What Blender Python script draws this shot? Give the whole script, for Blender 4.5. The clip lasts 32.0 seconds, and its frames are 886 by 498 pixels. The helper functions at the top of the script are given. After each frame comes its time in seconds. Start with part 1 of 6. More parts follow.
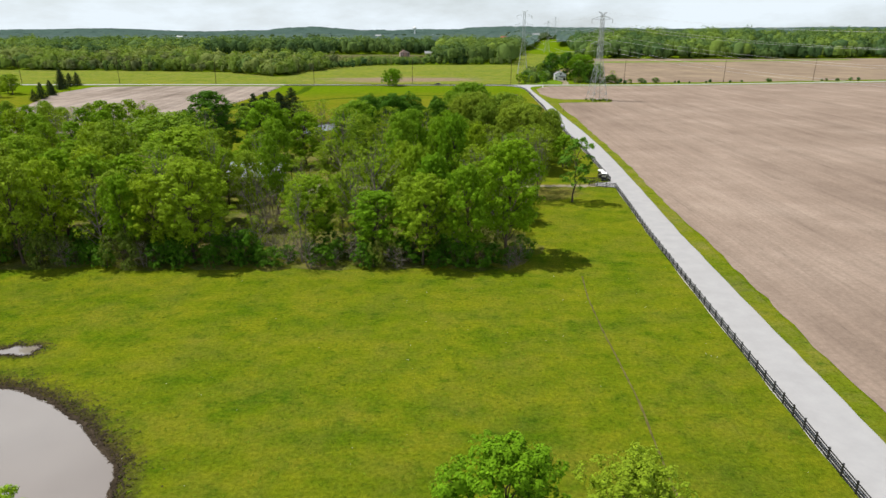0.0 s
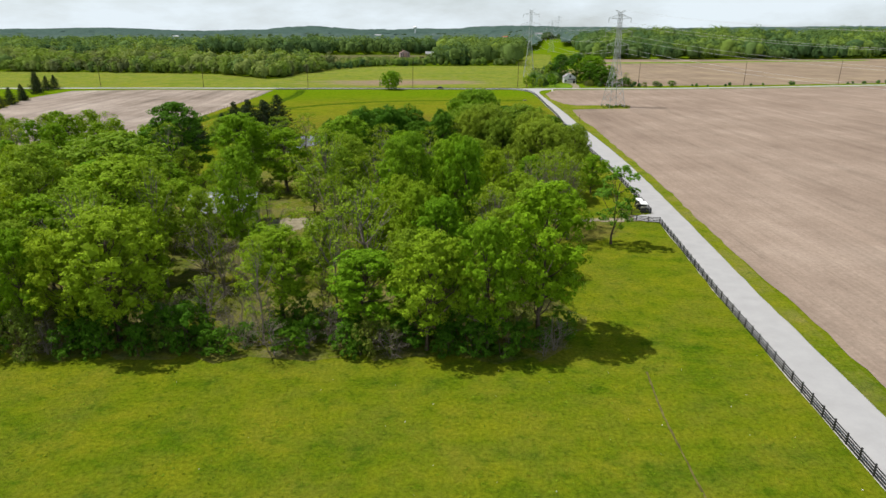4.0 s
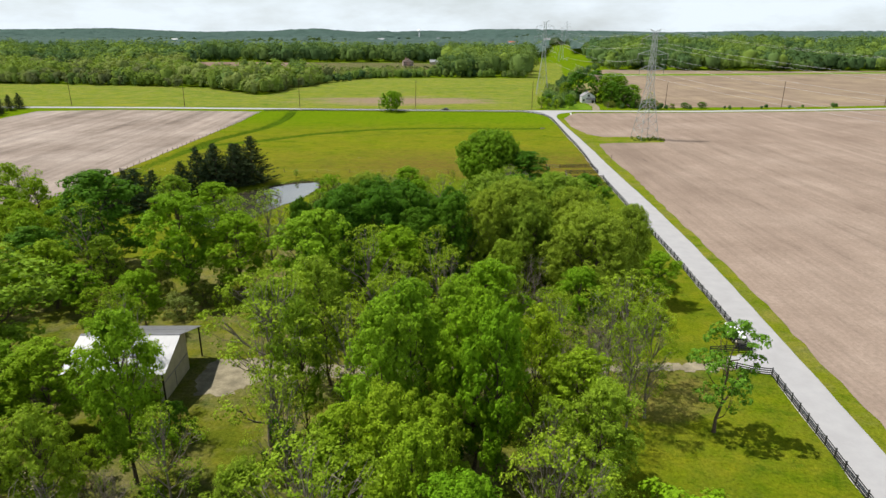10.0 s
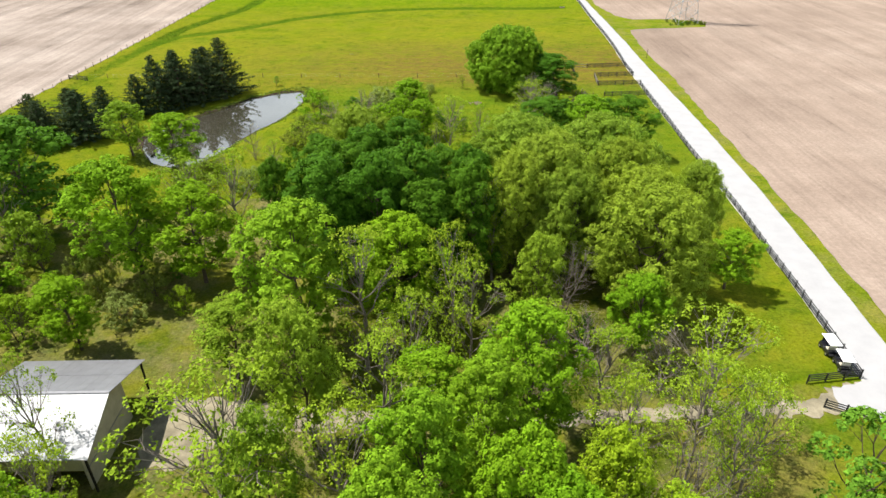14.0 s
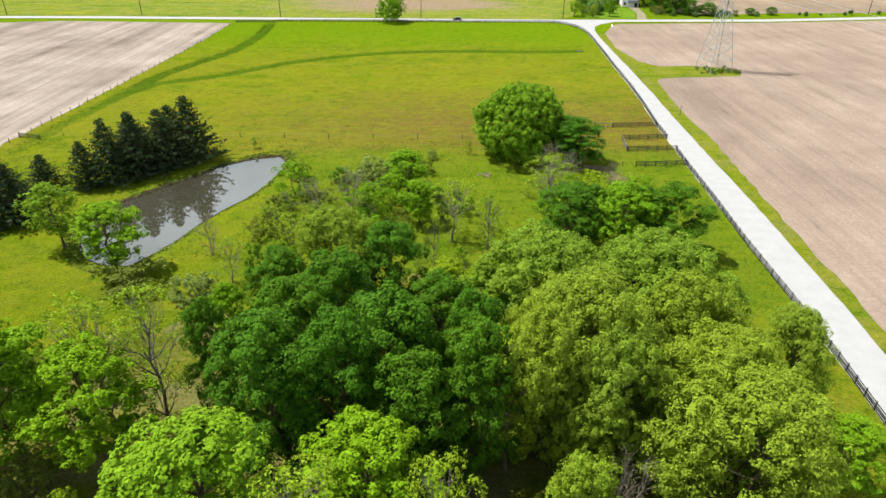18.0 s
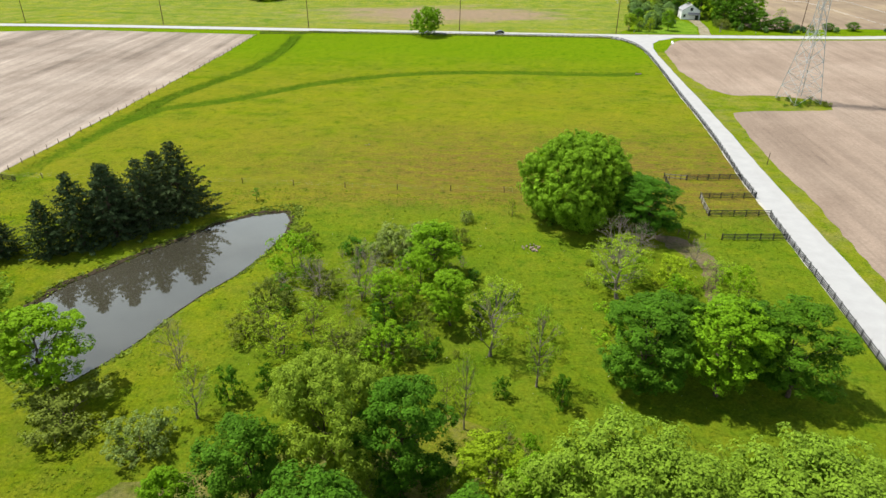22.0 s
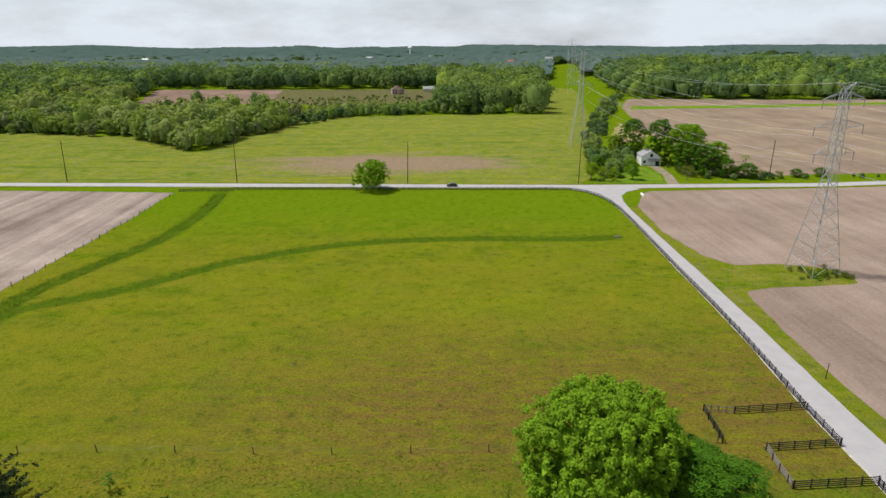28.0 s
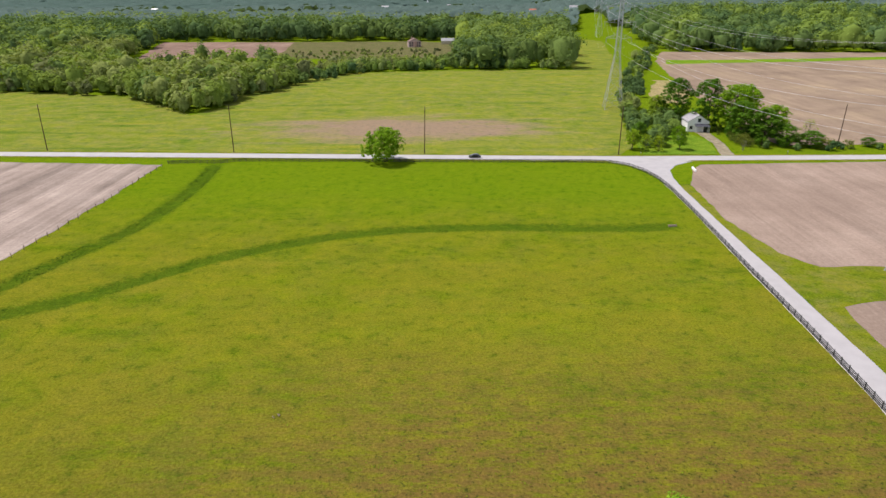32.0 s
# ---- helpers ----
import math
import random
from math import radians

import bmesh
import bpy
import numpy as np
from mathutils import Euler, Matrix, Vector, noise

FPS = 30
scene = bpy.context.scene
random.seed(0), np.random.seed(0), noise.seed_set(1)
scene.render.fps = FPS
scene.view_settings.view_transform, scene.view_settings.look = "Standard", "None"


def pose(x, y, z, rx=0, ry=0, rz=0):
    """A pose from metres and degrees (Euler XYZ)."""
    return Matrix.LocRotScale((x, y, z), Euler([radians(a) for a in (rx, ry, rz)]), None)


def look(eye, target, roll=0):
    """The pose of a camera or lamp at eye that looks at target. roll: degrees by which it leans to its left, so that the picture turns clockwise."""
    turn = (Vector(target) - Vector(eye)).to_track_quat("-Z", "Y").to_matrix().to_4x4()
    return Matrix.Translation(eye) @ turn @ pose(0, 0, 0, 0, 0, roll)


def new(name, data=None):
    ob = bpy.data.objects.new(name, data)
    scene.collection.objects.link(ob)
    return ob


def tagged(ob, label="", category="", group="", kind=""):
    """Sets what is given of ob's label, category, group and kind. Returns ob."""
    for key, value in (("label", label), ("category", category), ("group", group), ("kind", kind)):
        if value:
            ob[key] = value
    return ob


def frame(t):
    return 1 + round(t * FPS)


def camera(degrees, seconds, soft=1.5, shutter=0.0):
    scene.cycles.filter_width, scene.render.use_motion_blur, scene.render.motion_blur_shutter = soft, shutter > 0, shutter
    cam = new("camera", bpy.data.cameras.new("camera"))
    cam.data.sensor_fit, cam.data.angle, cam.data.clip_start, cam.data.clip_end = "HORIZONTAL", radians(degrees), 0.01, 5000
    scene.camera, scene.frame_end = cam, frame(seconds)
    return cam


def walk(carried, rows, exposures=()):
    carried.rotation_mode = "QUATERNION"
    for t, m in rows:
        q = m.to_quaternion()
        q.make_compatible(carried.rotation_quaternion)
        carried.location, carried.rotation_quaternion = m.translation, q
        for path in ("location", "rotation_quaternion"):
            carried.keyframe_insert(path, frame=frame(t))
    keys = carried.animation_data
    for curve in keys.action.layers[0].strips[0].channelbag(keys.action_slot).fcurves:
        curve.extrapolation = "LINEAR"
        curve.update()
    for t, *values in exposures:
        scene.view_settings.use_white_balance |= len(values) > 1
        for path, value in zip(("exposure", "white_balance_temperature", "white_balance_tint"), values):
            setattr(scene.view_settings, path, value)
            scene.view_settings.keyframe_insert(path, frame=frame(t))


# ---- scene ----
cam = camera(69.6, 32.0)
PATH = [
    (0, (-7.89, 0.504, 39.637), (-7.844, 2.394, 38.983), 0.0),
    (0.5, (-8.23, 4.208, 39.911), (-8.183, 6.097, 39.255), -0.0),
    (1, (-8.457, 7.884, 39.99), (-8.409, 9.773, 39.334), -0.0),
    (1.5, (-8.588, 11.614, 39.935), (-8.54, 13.503, 39.28), 0.0),
    (2, (-8.651, 15.458, 39.839), (-8.604, 17.347, 39.184), 0.0),
    (2.5, (-8.679, 19.424, 39.779), (-8.63, 21.313, 39.123), 0.1),
    (3, (-8.68, 23.498, 39.775), (-8.633, 25.387, 39.119), 0.1),
    (3.5, (-8.649, 27.692, 39.824), (-8.604, 29.581, 39.168), -0.0),
    (5.5, (-8.273, 44.744, 40.783), (-8.23, 46.634, 40.129), 0.1),
    (6, (-8.279, 48.741, 41.358), (-8.237, 50.631, 40.705), 0.2),
    (6.5, (-8.331, 52.692, 42.056), (-8.29, 54.582, 41.405), 0.2),
    (7, (-8.432, 56.627, 42.874), (-8.39, 58.518, 42.222), 0.3),
    (7.5, (-8.562, 60.601, 43.758), (-8.522, 62.492, 43.107), 0.3),
    (8, (-8.69, 64.616, 44.658), (-8.65, 66.506, 44.007), 0.3),
    (8.5, (-8.79, 68.649, 45.561), (-8.751, 70.539, 44.91), 0.3),
    (9, (-8.845, 72.697, 46.462), (-8.807, 74.588, 45.81), 0.4),
    (9.5, (-8.842, 76.766, 47.355), (-8.805, 78.657, 46.703), 0.3),
    (10, (-8.793, 80.851, 48.233), (-8.757, 82.741, 47.58), 0.3),
    (10.5, (-8.752, 84.926, 49.094), (-8.718, 86.816, 48.442), 0.3),
    (11, (-8.78, 88.972, 49.936), (-8.747, 90.862, 49.282), 0.3),
    (11.5, (-8.918, 92.998, 50.762), (-8.886, 94.889, 50.109), 0.3),
    (12, (-9.189, 97.041, 51.573), (-9.157, 98.931, 50.919), 0.3),
    (12.5, (-9.537, 101.104, 52.345), (-9.506, 102.91, 51.486), 0.1),
    (13, (-9.846, 105.092, 53.039), (-9.815, 106.841, 52.069), 0.3),
    (13.5, (-10.089, 108.925, 53.647), (-10.06, 110.669, 52.668), -0.2),
    (15.5, (-10.176, 122.039, 54.949), (-10.15, 123.604, 53.704), -0.2),
    (16, (-9.878, 126.019, 54.937), (-9.854, 127.579, 53.687), 0.0),
    (16.5, (-9.503, 130.263, 54.864), (-9.484, 131.873, 53.678), -0.1),
    (17, (-9.069, 134.685, 54.761), (-9.056, 136.415, 53.758), -0.2),
    (17.5, (-8.642, 139.148, 54.716), (-8.634, 140.898, 53.747), -0.1),
    (18, (-8.318, 143.497, 54.8), (-8.313, 145.249, 53.835), -0.0),
    (18.5, (-8.129, 147.702, 54.983), (-8.126, 149.454, 54.02), -0.1),
    (19, (-8.068, 151.794, 55.195), (-8.065, 153.548, 54.233), -0.1),
    (19.5, (-8.116, 155.808, 55.381), (-8.115, 157.56, 54.416), -0.1),
    (20, (-8.243, 159.766, 55.514), (-8.241, 161.518, 54.548), -0.1),
    (20.5, (-8.411, 163.683, 55.597), (-8.409, 165.435, 54.631), -0.0),
    (21, (-8.59, 167.567, 55.654), (-8.587, 169.318, 54.688), 0.0),
    (21.5, (-8.766, 171.417, 55.717), (-8.813, 173.169, 54.753), -0.1),
    (22, (-8.952, 175.236, 55.812), (-9.05, 176.984, 54.846), -0.0),
    (22.5, (-9.172, 179.029, 55.945), (-9.278, 180.778, 54.981), -0.1),
    (23, (-9.447, 182.816, 56.1), (-9.637, 184.557, 55.133), -0.1),
    (23.5, (-9.779, 186.617, 56.248), (-9.968, 188.358, 55.282), -0.1),
    (24, (-10.149, 190.447, 56.368), (-10.337, 192.187, 55.399), 0.0),
    (24.5, (-10.519, 194.308, 56.452), (-10.705, 196.048, 55.483), 0.1),
    (25, (-10.831, 198.185, 56.526), (-11.018, 199.922, 55.552), 0.1),
    (25.5, (-11.058, 202.062, 56.632), (-11.246, 203.799, 55.658), 0.1),
    (26, (-11.236, 205.946, 56.789), (-11.427, 207.69, 55.828), 0.0),
    (26.5, (-11.401, 209.851, 56.988), (-11.609, 211.713, 56.289), 0.1),
    (28.5, (-12.518, 225.949, 57.906), (-12.408, 227.849, 57.291), -0.0),
    (29, (-12.755, 229.894, 58.015), (-12.738, 231.796, 57.399), -0.1),
    (29.5, (-12.939, 233.789, 58.103), (-12.921, 235.669, 57.422), -0.1),
    (30, (-13.081, 237.649, 58.177), (-13.065, 239.5, 57.422), -0.2),
    (30.5, (-13.179, 241.483, 58.232), (-13.163, 243.334, 57.475), -0.1),
    (31, (-13.198, 245.298, 58.226), (-13.185, 247.149, 57.47), -0.2),
    (31.5, (-13.091, 249.092, 58.1), (-13.08, 250.945, 57.345), -0.2),
    (32, (-12.814, 252.863, 57.812), (-12.807, 254.716, 57.06), -0.2),
]
walk(cam, [(t, look(eye, target, roll)) for t, eye, target, roll in PATH],
     exposures=[(0.0, 0.2, 6500, 10), (0.8, 0.06, 6500, 9), (3.0, 0.09, 6500, 9), (7.0, 0.25, 6500, 10), (12.0, 0.25, 6500, 10), (12.5, 0.36, 6500, 10), (13.0, 0.56, 6500, 10), (16.0, 0.92, 6500, 10), (17.0, 0.84, 6500, 8), (19.0, 0.62, 6500, 7), (23.0, 0.57, 6500, 6), (26.0, 0.54, 6500, 9), (26.6, 0.46, 6500, 10), (28.5, -0.06, 6500, 15), (29.5, -0.04, 6500, 17), (30.5, 0.18, 6500, 19), (32.0, 0.23, 6500, 20)])

# ---- light ----
SUN_DIR = Vector((-0.45, 0.155, 0.88)).normalized()
world = bpy.data.worlds.new("sky")
scene.world = world
world.use_nodes = True
nt = world.node_tree
nt.nodes.clear()
w_out = nt.nodes.new("ShaderNodeOutputWorld")
w_bg = nt.nodes.new("ShaderNodeBackground")
w_sky = nt.nodes.new("ShaderNodeTexSky")
w_sky.sky_type = "NISHITA"
w_sky.sun_disc = False
w_sky.sun_elevation = math.asin(SUN_DIR.z)
w_sky.sun_rotation = math.atan2(SUN_DIR.x, SUN_DIR.y)
w_sky.air_density, w_sky.dust_density, w_sky.ozone_density = 1.0, 0.7, 1.5
w_co = nt.nodes.new("ShaderNodeTexCoord")
w_map = nt.nodes.new("ShaderNodeMapping")
w_map.inputs["Scale"].default_value = (1.0, 1.0, 3.2)
w_noise = nt.nodes.new("ShaderNodeTexNoise")
w_noise.inputs["Scale"].default_value = 3.8
w_noise.inputs["Detail"].default_value = 8.0
w_noise.inputs["Roughness"].default_value = 0.6
w_ramp = nt.nodes.new("ShaderNodeValToRGB")
w_ramp.color_ramp.elements[0].color = (0.5, 0.5, 0.5, 1)
w_ramp.color_ramp.elements[0].position = 0.3
w_ramp.color_ramp.elements[1].position = 0.58
w_mix = nt.nodes.new("ShaderNodeMix")
w_mix.data_type = "RGBA"
w_mix.inputs[7].default_value = (12.9, 14.3, 15.3, 1)
nt.links.new(w_co.outputs["Generated"], w_map.inputs["Vector"])
nt.links.new(w_map.outputs["Vector"], w_noise.inputs["Vector"])
nt.links.new(w_noise.outputs["Fac"], w_ramp.inputs["Fac"])
# broken cloud: closed towards the horizon, opening to blue overhead
w_sep = nt.nodes.new("ShaderNodeSeparateXYZ")
w_open = nt.nodes.new("ShaderNodeMapRange")
w_open.interpolation_type = "SMOOTHSTEP"
w_open.inputs["From Min"].default_value, w_open.inputs["From Max"].default_value = 0.36, 0.78
w_open.inputs["To Min"].default_value, w_open.inputs["To Max"].default_value = 1.0, 0.03
w_mul = nt.nodes.new("ShaderNodeMath")
w_mul.operation = "MULTIPLY"
nt.links.new(w_co.outputs["Generated"], w_sep.inputs["Vector"])
nt.links.new(w_sep.outputs["Z"], w_open.inputs["Value"])
nt.links.new(w_ramp.outputs["Color"], w_mul.inputs[0])
nt.links.new(w_open.outputs["Result"], w_mul.inputs[1])
nt.links.new(w_mul.outputs["Value"], w_mix.inputs[0])
nt.links.new(w_sky.outputs["Color"], w_mix.inputs[6])
# clouds shine brighter above the low haze
w_glow = nt.nodes.new("ShaderNodeMapRange")
w_glow.interpolation_type = "SMOOTHSTEP"
w_glow.inputs["From Min"].default_value, w_glow.inputs["From Max"].default_value = 0.14, 0.3
w_glow.inputs["To Min"].default_value, w_glow.inputs["To Max"].default_value = 1.0, 1.4
w_tone = nt.nodes.new("ShaderNodeVectorMath")
w_tone.operation = "SCALE"
w_tone.inputs[0].default_value = w_mix.inputs[7].default_value[:3]
nt.links.new(w_sep.outputs["Z"], w_glow.inputs["Value"])
nt.links.new(w_glow.outputs["Result"], w_tone.inputs["Scale"])
nt.links.new(w_tone.outputs["Vector"], w_mix.inputs[7])
nt.links.new(w_mix.outputs[2], w_bg.inputs["Color"])
w_bg.inputs["Strength"].default_value = 0.057
nt.links.new(w_bg.outputs["Background"], w_out.inputs["Surface"])
sun = new("sun", bpy.data.lights.new("sun", "SUN"))
sun.data.energy = 4.95
sun.data.angle = radians(0.8)
sun.data.color = (1.0, 0.95, 0.87)
sun.matrix_world = look((0, 0, 300), Vector((0, 0, 300)) - SUN_DIR)


# ---- materials ----
def node_material(name):
    m = bpy.data.materials.new(name)
    m.use_nodes = True
    t = m.node_tree
    return m, t, t.nodes["Principled BSDF"]


def noise_node(t, scale, detail=3.0, rough=0.55, stretch=None, coords=None):
    n = t.nodes.new("ShaderNodeTexNoise")
    n.inputs["Scale"].default_value = scale
    n.inputs["Detail"].default_value = detail
    n.inputs["Roughness"].default_value = rough
    g = t.nodes.new("ShaderNodeNewGeometry") if coords is None else None
    src = g.outputs["Position"] if coords is None else coords
    if stretch:
        mp = t.nodes.new("ShaderNodeMapping")
        mp.inputs["Rotation"].default_value = (0, 0, radians(stretch[2]))
        mp.inputs["Scale"].default_value = (stretch[0], stretch[1], 1)
        t.links.new(src, mp.inputs["Vector"])
        src = mp.outputs["Vector"]
    t.links.new(src, n.inputs["Vector"])
    return n


def ramp_node(t, fac, stops):
    r = t.nodes.new("ShaderNodeValToRGB")
    el = r.color_ramp.elements
    while len(el) < len(stops):
        el.new(0.5)
    for e, (p, c) in zip(el, stops):
        e.position, e.color = p, (*c, 1) if len(c) == 3 else c
    t.links.new(fac, r.inputs["Fac"])
    return r


def mix_node(t, fac, a, b, mode="MIX"):
    n = t.nodes.new("ShaderNodeMix")
    n.data_type, n.blend_type = "RGBA", mode
    for i, v in ((0, fac), (6, a), (7, b)):
        if isinstance(v, (int, float)):
            n.inputs[i].default_value = v
        elif isinstance(v, tuple):
            n.inputs[i].default_value = (*v, 1)
        else:
            t.links.new(v, n.inputs[i])
    return n.outputs[2]


def grey(v):
    return (v, v, v)


def bump(t, bsdf, height, strength, distance):
    b = t.nodes.new("ShaderNodeBump")
    b.inputs["Strength"].default_value, b.inputs["Distance"].default_value = strength, distance
    t.links.new(height, b.inputs["Height"])
    t.links.new(b.outputs["Normal"], bsdf.inputs["Normal"])


def plain(name, color, rough=0.7, metal=0.0, vary=0.25, scale=3.0):
    """A surface with two scales of colour variation and a fine relief."""
    m, t, p = node_material(name)
    a = noise_node(t, scale, 5)
    b = noise_node(t, scale * 9, 3)
    lo = tuple(c * (1 - vary) for c in color)
    hi = tuple(min(1, c * (1 + vary)) for c in color)
    c1 = ramp_node(t, a.outputs["Fac"], [(0.3, lo), (0.7, hi)]).outputs["Color"]
    c2 = ramp_node(t, b.outputs["Fac"], [(0.25, grey(1 - vary * 0.6)), (0.75, grey(1))]).outputs["Color"]
    t.links.new(mix_node(t, 1.0, c1, c2, "MULTIPLY"), p.inputs["Base Color"])
    p.inputs["Roughness"].default_value, p.inputs["Metallic"].default_value = rough, metal
    p.inputs["Specular IOR Level"].default_value = 0.5 if rough < 0.85 else 0.08
    bump(t, p, b.outputs["Fac"], 0.25, 0.01)
    return m


def sward(name, cols, tan=None, tan_amount=0.0, band=None, fine=2.2, bare=None, lush=None, sedge=None, streaks=None, trodden=None, worn=None, fresh=None):
    """Grass seen from above: broad patches, clumps, single tufts; a thatch band across y where band is given."""
    m, t, p = node_material(name)
    big = noise_node(t, 0.035, 5, 0.62, stretch=(0.45, 1.5, 4))
    mid = noise_node(t, 0.13, 8, 0.72, stretch=(0.8, 1.15, 4))
    small = noise_node(t, fine, 9, 0.8)
    dark, main, light = cols
    c = ramp_node(t, mid.outputs["Fac"], [(0.36, dark), (0.48, main), (0.6, light)]).outputs["Color"]
    c = mix_node(t, ramp_node(t, big.outputs["Fac"], [(0.38, grey(0)), (0.62, grey(0.55))]).outputs["Color"], c, light)
    if tan:
        spots = noise_node(t, 0.11, 7, 0.75)
        amount = ramp_node(t, spots.outputs["Fac"], [(0.44, grey(0)), (0.7, grey(tan_amount))]).outputs["Color"]
        c = mix_node(t, amount, c, tan)
    if band:
        g = t.nodes.new("ShaderNodeNewGeometry")
        sx = t.nodes.new("ShaderNodeSeparateXYZ")
        t.links.new(g.outputs["Position"], sx.inputs["Vector"])
        wob = noise_node(t, 0.03, 5, 0.7)
        ma = t.nodes.new("ShaderNodeMath")
        ma.operation = "MULTIPLY_ADD"
        t.links.new(wob.outputs["Fac"], ma.inputs[0])
        ma.inputs[1].default_value = 26.0
        t.links.new(sx.outputs["Y"], ma.inputs[2])
        mr = t.nodes.new("ShaderNodeMapRange")
        mr.inputs["From Min"].default_value, mr.inputs["From Max"].default_value = band[0], band[1]
        t.links.new(ma.outputs[0], mr.inputs["Value"])
        y0 = ramp_node(t, mr.outputs["Result"], [(0.0, grey(0)), (0.14, grey(0.75)), (0.45, grey(1.0)), (0.7, grey(0.6)), (1.0, grey(0))]).outputs["Color"]
        # short yellowish growth reaches further than the thatch
        my = t.nodes.new("ShaderNodeMapRange")
        my.inputs["From Min"].default_value, my.inputs["From Max"].default_value = band[0] - 10, band[1] + 62
        t.links.new(ma.outputs[0], my.inputs["Value"])
        pale = ramp_node(t, my.outputs["Result"], [(0.0, grey(0)), (0.14, grey(0.5)), (0.7, grey(0.6)), (1.0, grey(0))]).outputs["Color"]
        uneven = ramp_node(t, noise_node(t, 0.07, 7, 0.7, stretch=(0.5, 1.3, 0)).outputs["Fac"], [(0.4, grey(0.0)), (0.56, grey(1.0))]).outputs["Color"]
        c = mix_node(t, mix_node(t, 1.0, pale, uneven, "MULTIPLY"), c, (0.168, 0.163, 0.014))
        # the thatch thins out to the west
        mx = t.nodes.new("ShaderNodeMapRange")
        mx.inputs["From Min"].default_value, mx.inputs["From Max"].default_value = -80.0, -15.0
        mx.inputs["To Min"].default_value = 0.12
        t.links.new(sx.outputs["X"], mx.inputs["Value"])
        y0 = mix_node(t, 1.0, y0, mx.outputs["Result"], "MULTIPLY")
        fleck = noise_node(t, 0.4, 9, 0.8, stretch=(0.45, 1.3, 0))
        f = ramp_node(t, fleck.outputs["Fac"], [(0.4, grey(0.1)), (0.56, grey(1))]).outputs["Color"]
        c = mix_node(t, mix_node(t, 1.0, y0, f, "MULTIPLY"), c, band[2])
        dots = noise_node(t, 1.6, 3, 0.6)
        d = ramp_node(t, dots.outputs["Fac"], [(0.58, grey(0)), (0.64, grey(0.7))]).outputs["Color"]
        c = mix_node(t, mix_node(t, 1.0, y0, d, "MULTIPLY"), c, (0.035, 0.045, 0.012))
    if lush:
        g = t.nodes.new("ShaderNodeNewGeometry")
        sx = t.nodes.new("ShaderNodeSeparateXYZ")
        t.links.new(g.outputs["Position"], sx.inputs["Vector"])
        ma = t.nodes.new("ShaderNodeMath")
        ma.operation = "MULTIPLY_ADD"
        t.links.new(noise_node(t, 0.025, 6, 0.65, stretch=(0.6, 1.4, 0)).outputs["Fac"], ma.inputs[0])
        ma.inputs[1].default_value = 70.0
        t.links.new(sx.outputs["Y"], ma.inputs[2])
        mr = t.nodes.new("ShaderNodeMapRange")
        mr.inputs["From Min"].default_value, mr.inputs["From Max"].default_value = lush[0] + 35, lush[1] + 35
        mr.inputs["To Max"].default_value = 0.8
        t.links.new(ma.outputs[0], mr.inputs["Value"])
        c = mix_node(t, mr.outputs["Result"], c, lush[2])
    if streaks:
        for tone, seed, lo in streaks:
            st = noise_node(t, 1.0, 5, 0.6, stretch=(0.011, 0.085, seed))
            c = mix_node(t, ramp_node(t, st.outputs["Fac"], [(lo, grey(0)), (lo + 0.1, grey(0.75))]).outputs["Color"], c, tone)
    for layer, tone in (("sedge", sedge), ("trodden", trodden), ("worn", worn), ("fresh", fresh)):
        if not tone:
            continue
        at = t.nodes.new("ShaderNodeAttribute")
        at.attribute_name = layer
        ma = t.nodes.new("ShaderNodeMath")
        ma.operation = "MULTIPLY_ADD"
        t.links.new(noise_node(t, 0.5, 6, 0.7).outputs["Fac"], ma.inputs[0])
        ma.inputs[1].default_value = 0.9
        t.links.new(at.outputs["Fac"], ma.inputs[2])
        f = ramp_node(t, ma.outputs[0], [(0.58, grey(0)), (1.05, grey(0.85))])
        c = mix_node(t, f.outputs["Color"], c, tone)
    if bare:
        cx, cy, rx, ry, tone = bare
        g = t.nodes.new("ShaderNodeNewGeometry")
        mp = t.nodes.new("ShaderNodeMapping")
        mp.inputs["Location"].default_value = (-cx / rx, -cy / ry, 0)
        mp.inputs["Scale"].default_value = (1 / rx, 1 / ry, 0)
        t.links.new(g.outputs["Position"], mp.inputs["Vector"])
        ln = t.nodes.new("ShaderNodeVectorMath")
        ln.operation = "LENGTH"
        t.links.new(mp.outputs["Vector"], ln.inputs[0])
        edge = noise_node(t, 0.05, 7, 0.72, stretch=(0.6, 1.5, 0))
        ma = t.nodes.new("ShaderNodeMath")
        ma.operation = "MULTIPLY_ADD"
        t.links.new(edge.outputs["Fac"], ma.inputs[0])
        ma.inputs[1].default_value = 2.2
        t.links.new(ln.outputs["Value"], ma.inputs[2])
        f = ramp_node(t, ma.outputs[0], [(0.0, grey(0.9)), (1.0, grey(0))])
        mr = t.nodes.new("ShaderNodeMapRange")
        mr.inputs["From Min"].default_value, mr.inputs["From Max"].default_value = 1.55, 2.15
        t.links.new(ma.outputs[0], mr.inputs["Value"])
        t.links.new(mr.outputs["Result"], f.inputs["Fac"])
        c = mix_node(t, f.outputs["Color"], c, tone)
    clump = noise_node(t, 0.42, 6, 0.66)
    c = mix_node(t, 1.0, c, ramp_node(t, clump.outputs["Fac"], [(0.3, (0.52, 0.7, 0.6)), (0.45, grey(0.97)), (0.7, (1.16, 1.08, 1.0))]).outputs["Color"], "MULTIPLY")
    sp = ramp_node(t, small.outputs["Fac"], [(0.32, grey(0.48)), (0.5, grey(0.93)), (0.68, grey(1.36))]).outputs["Color"]
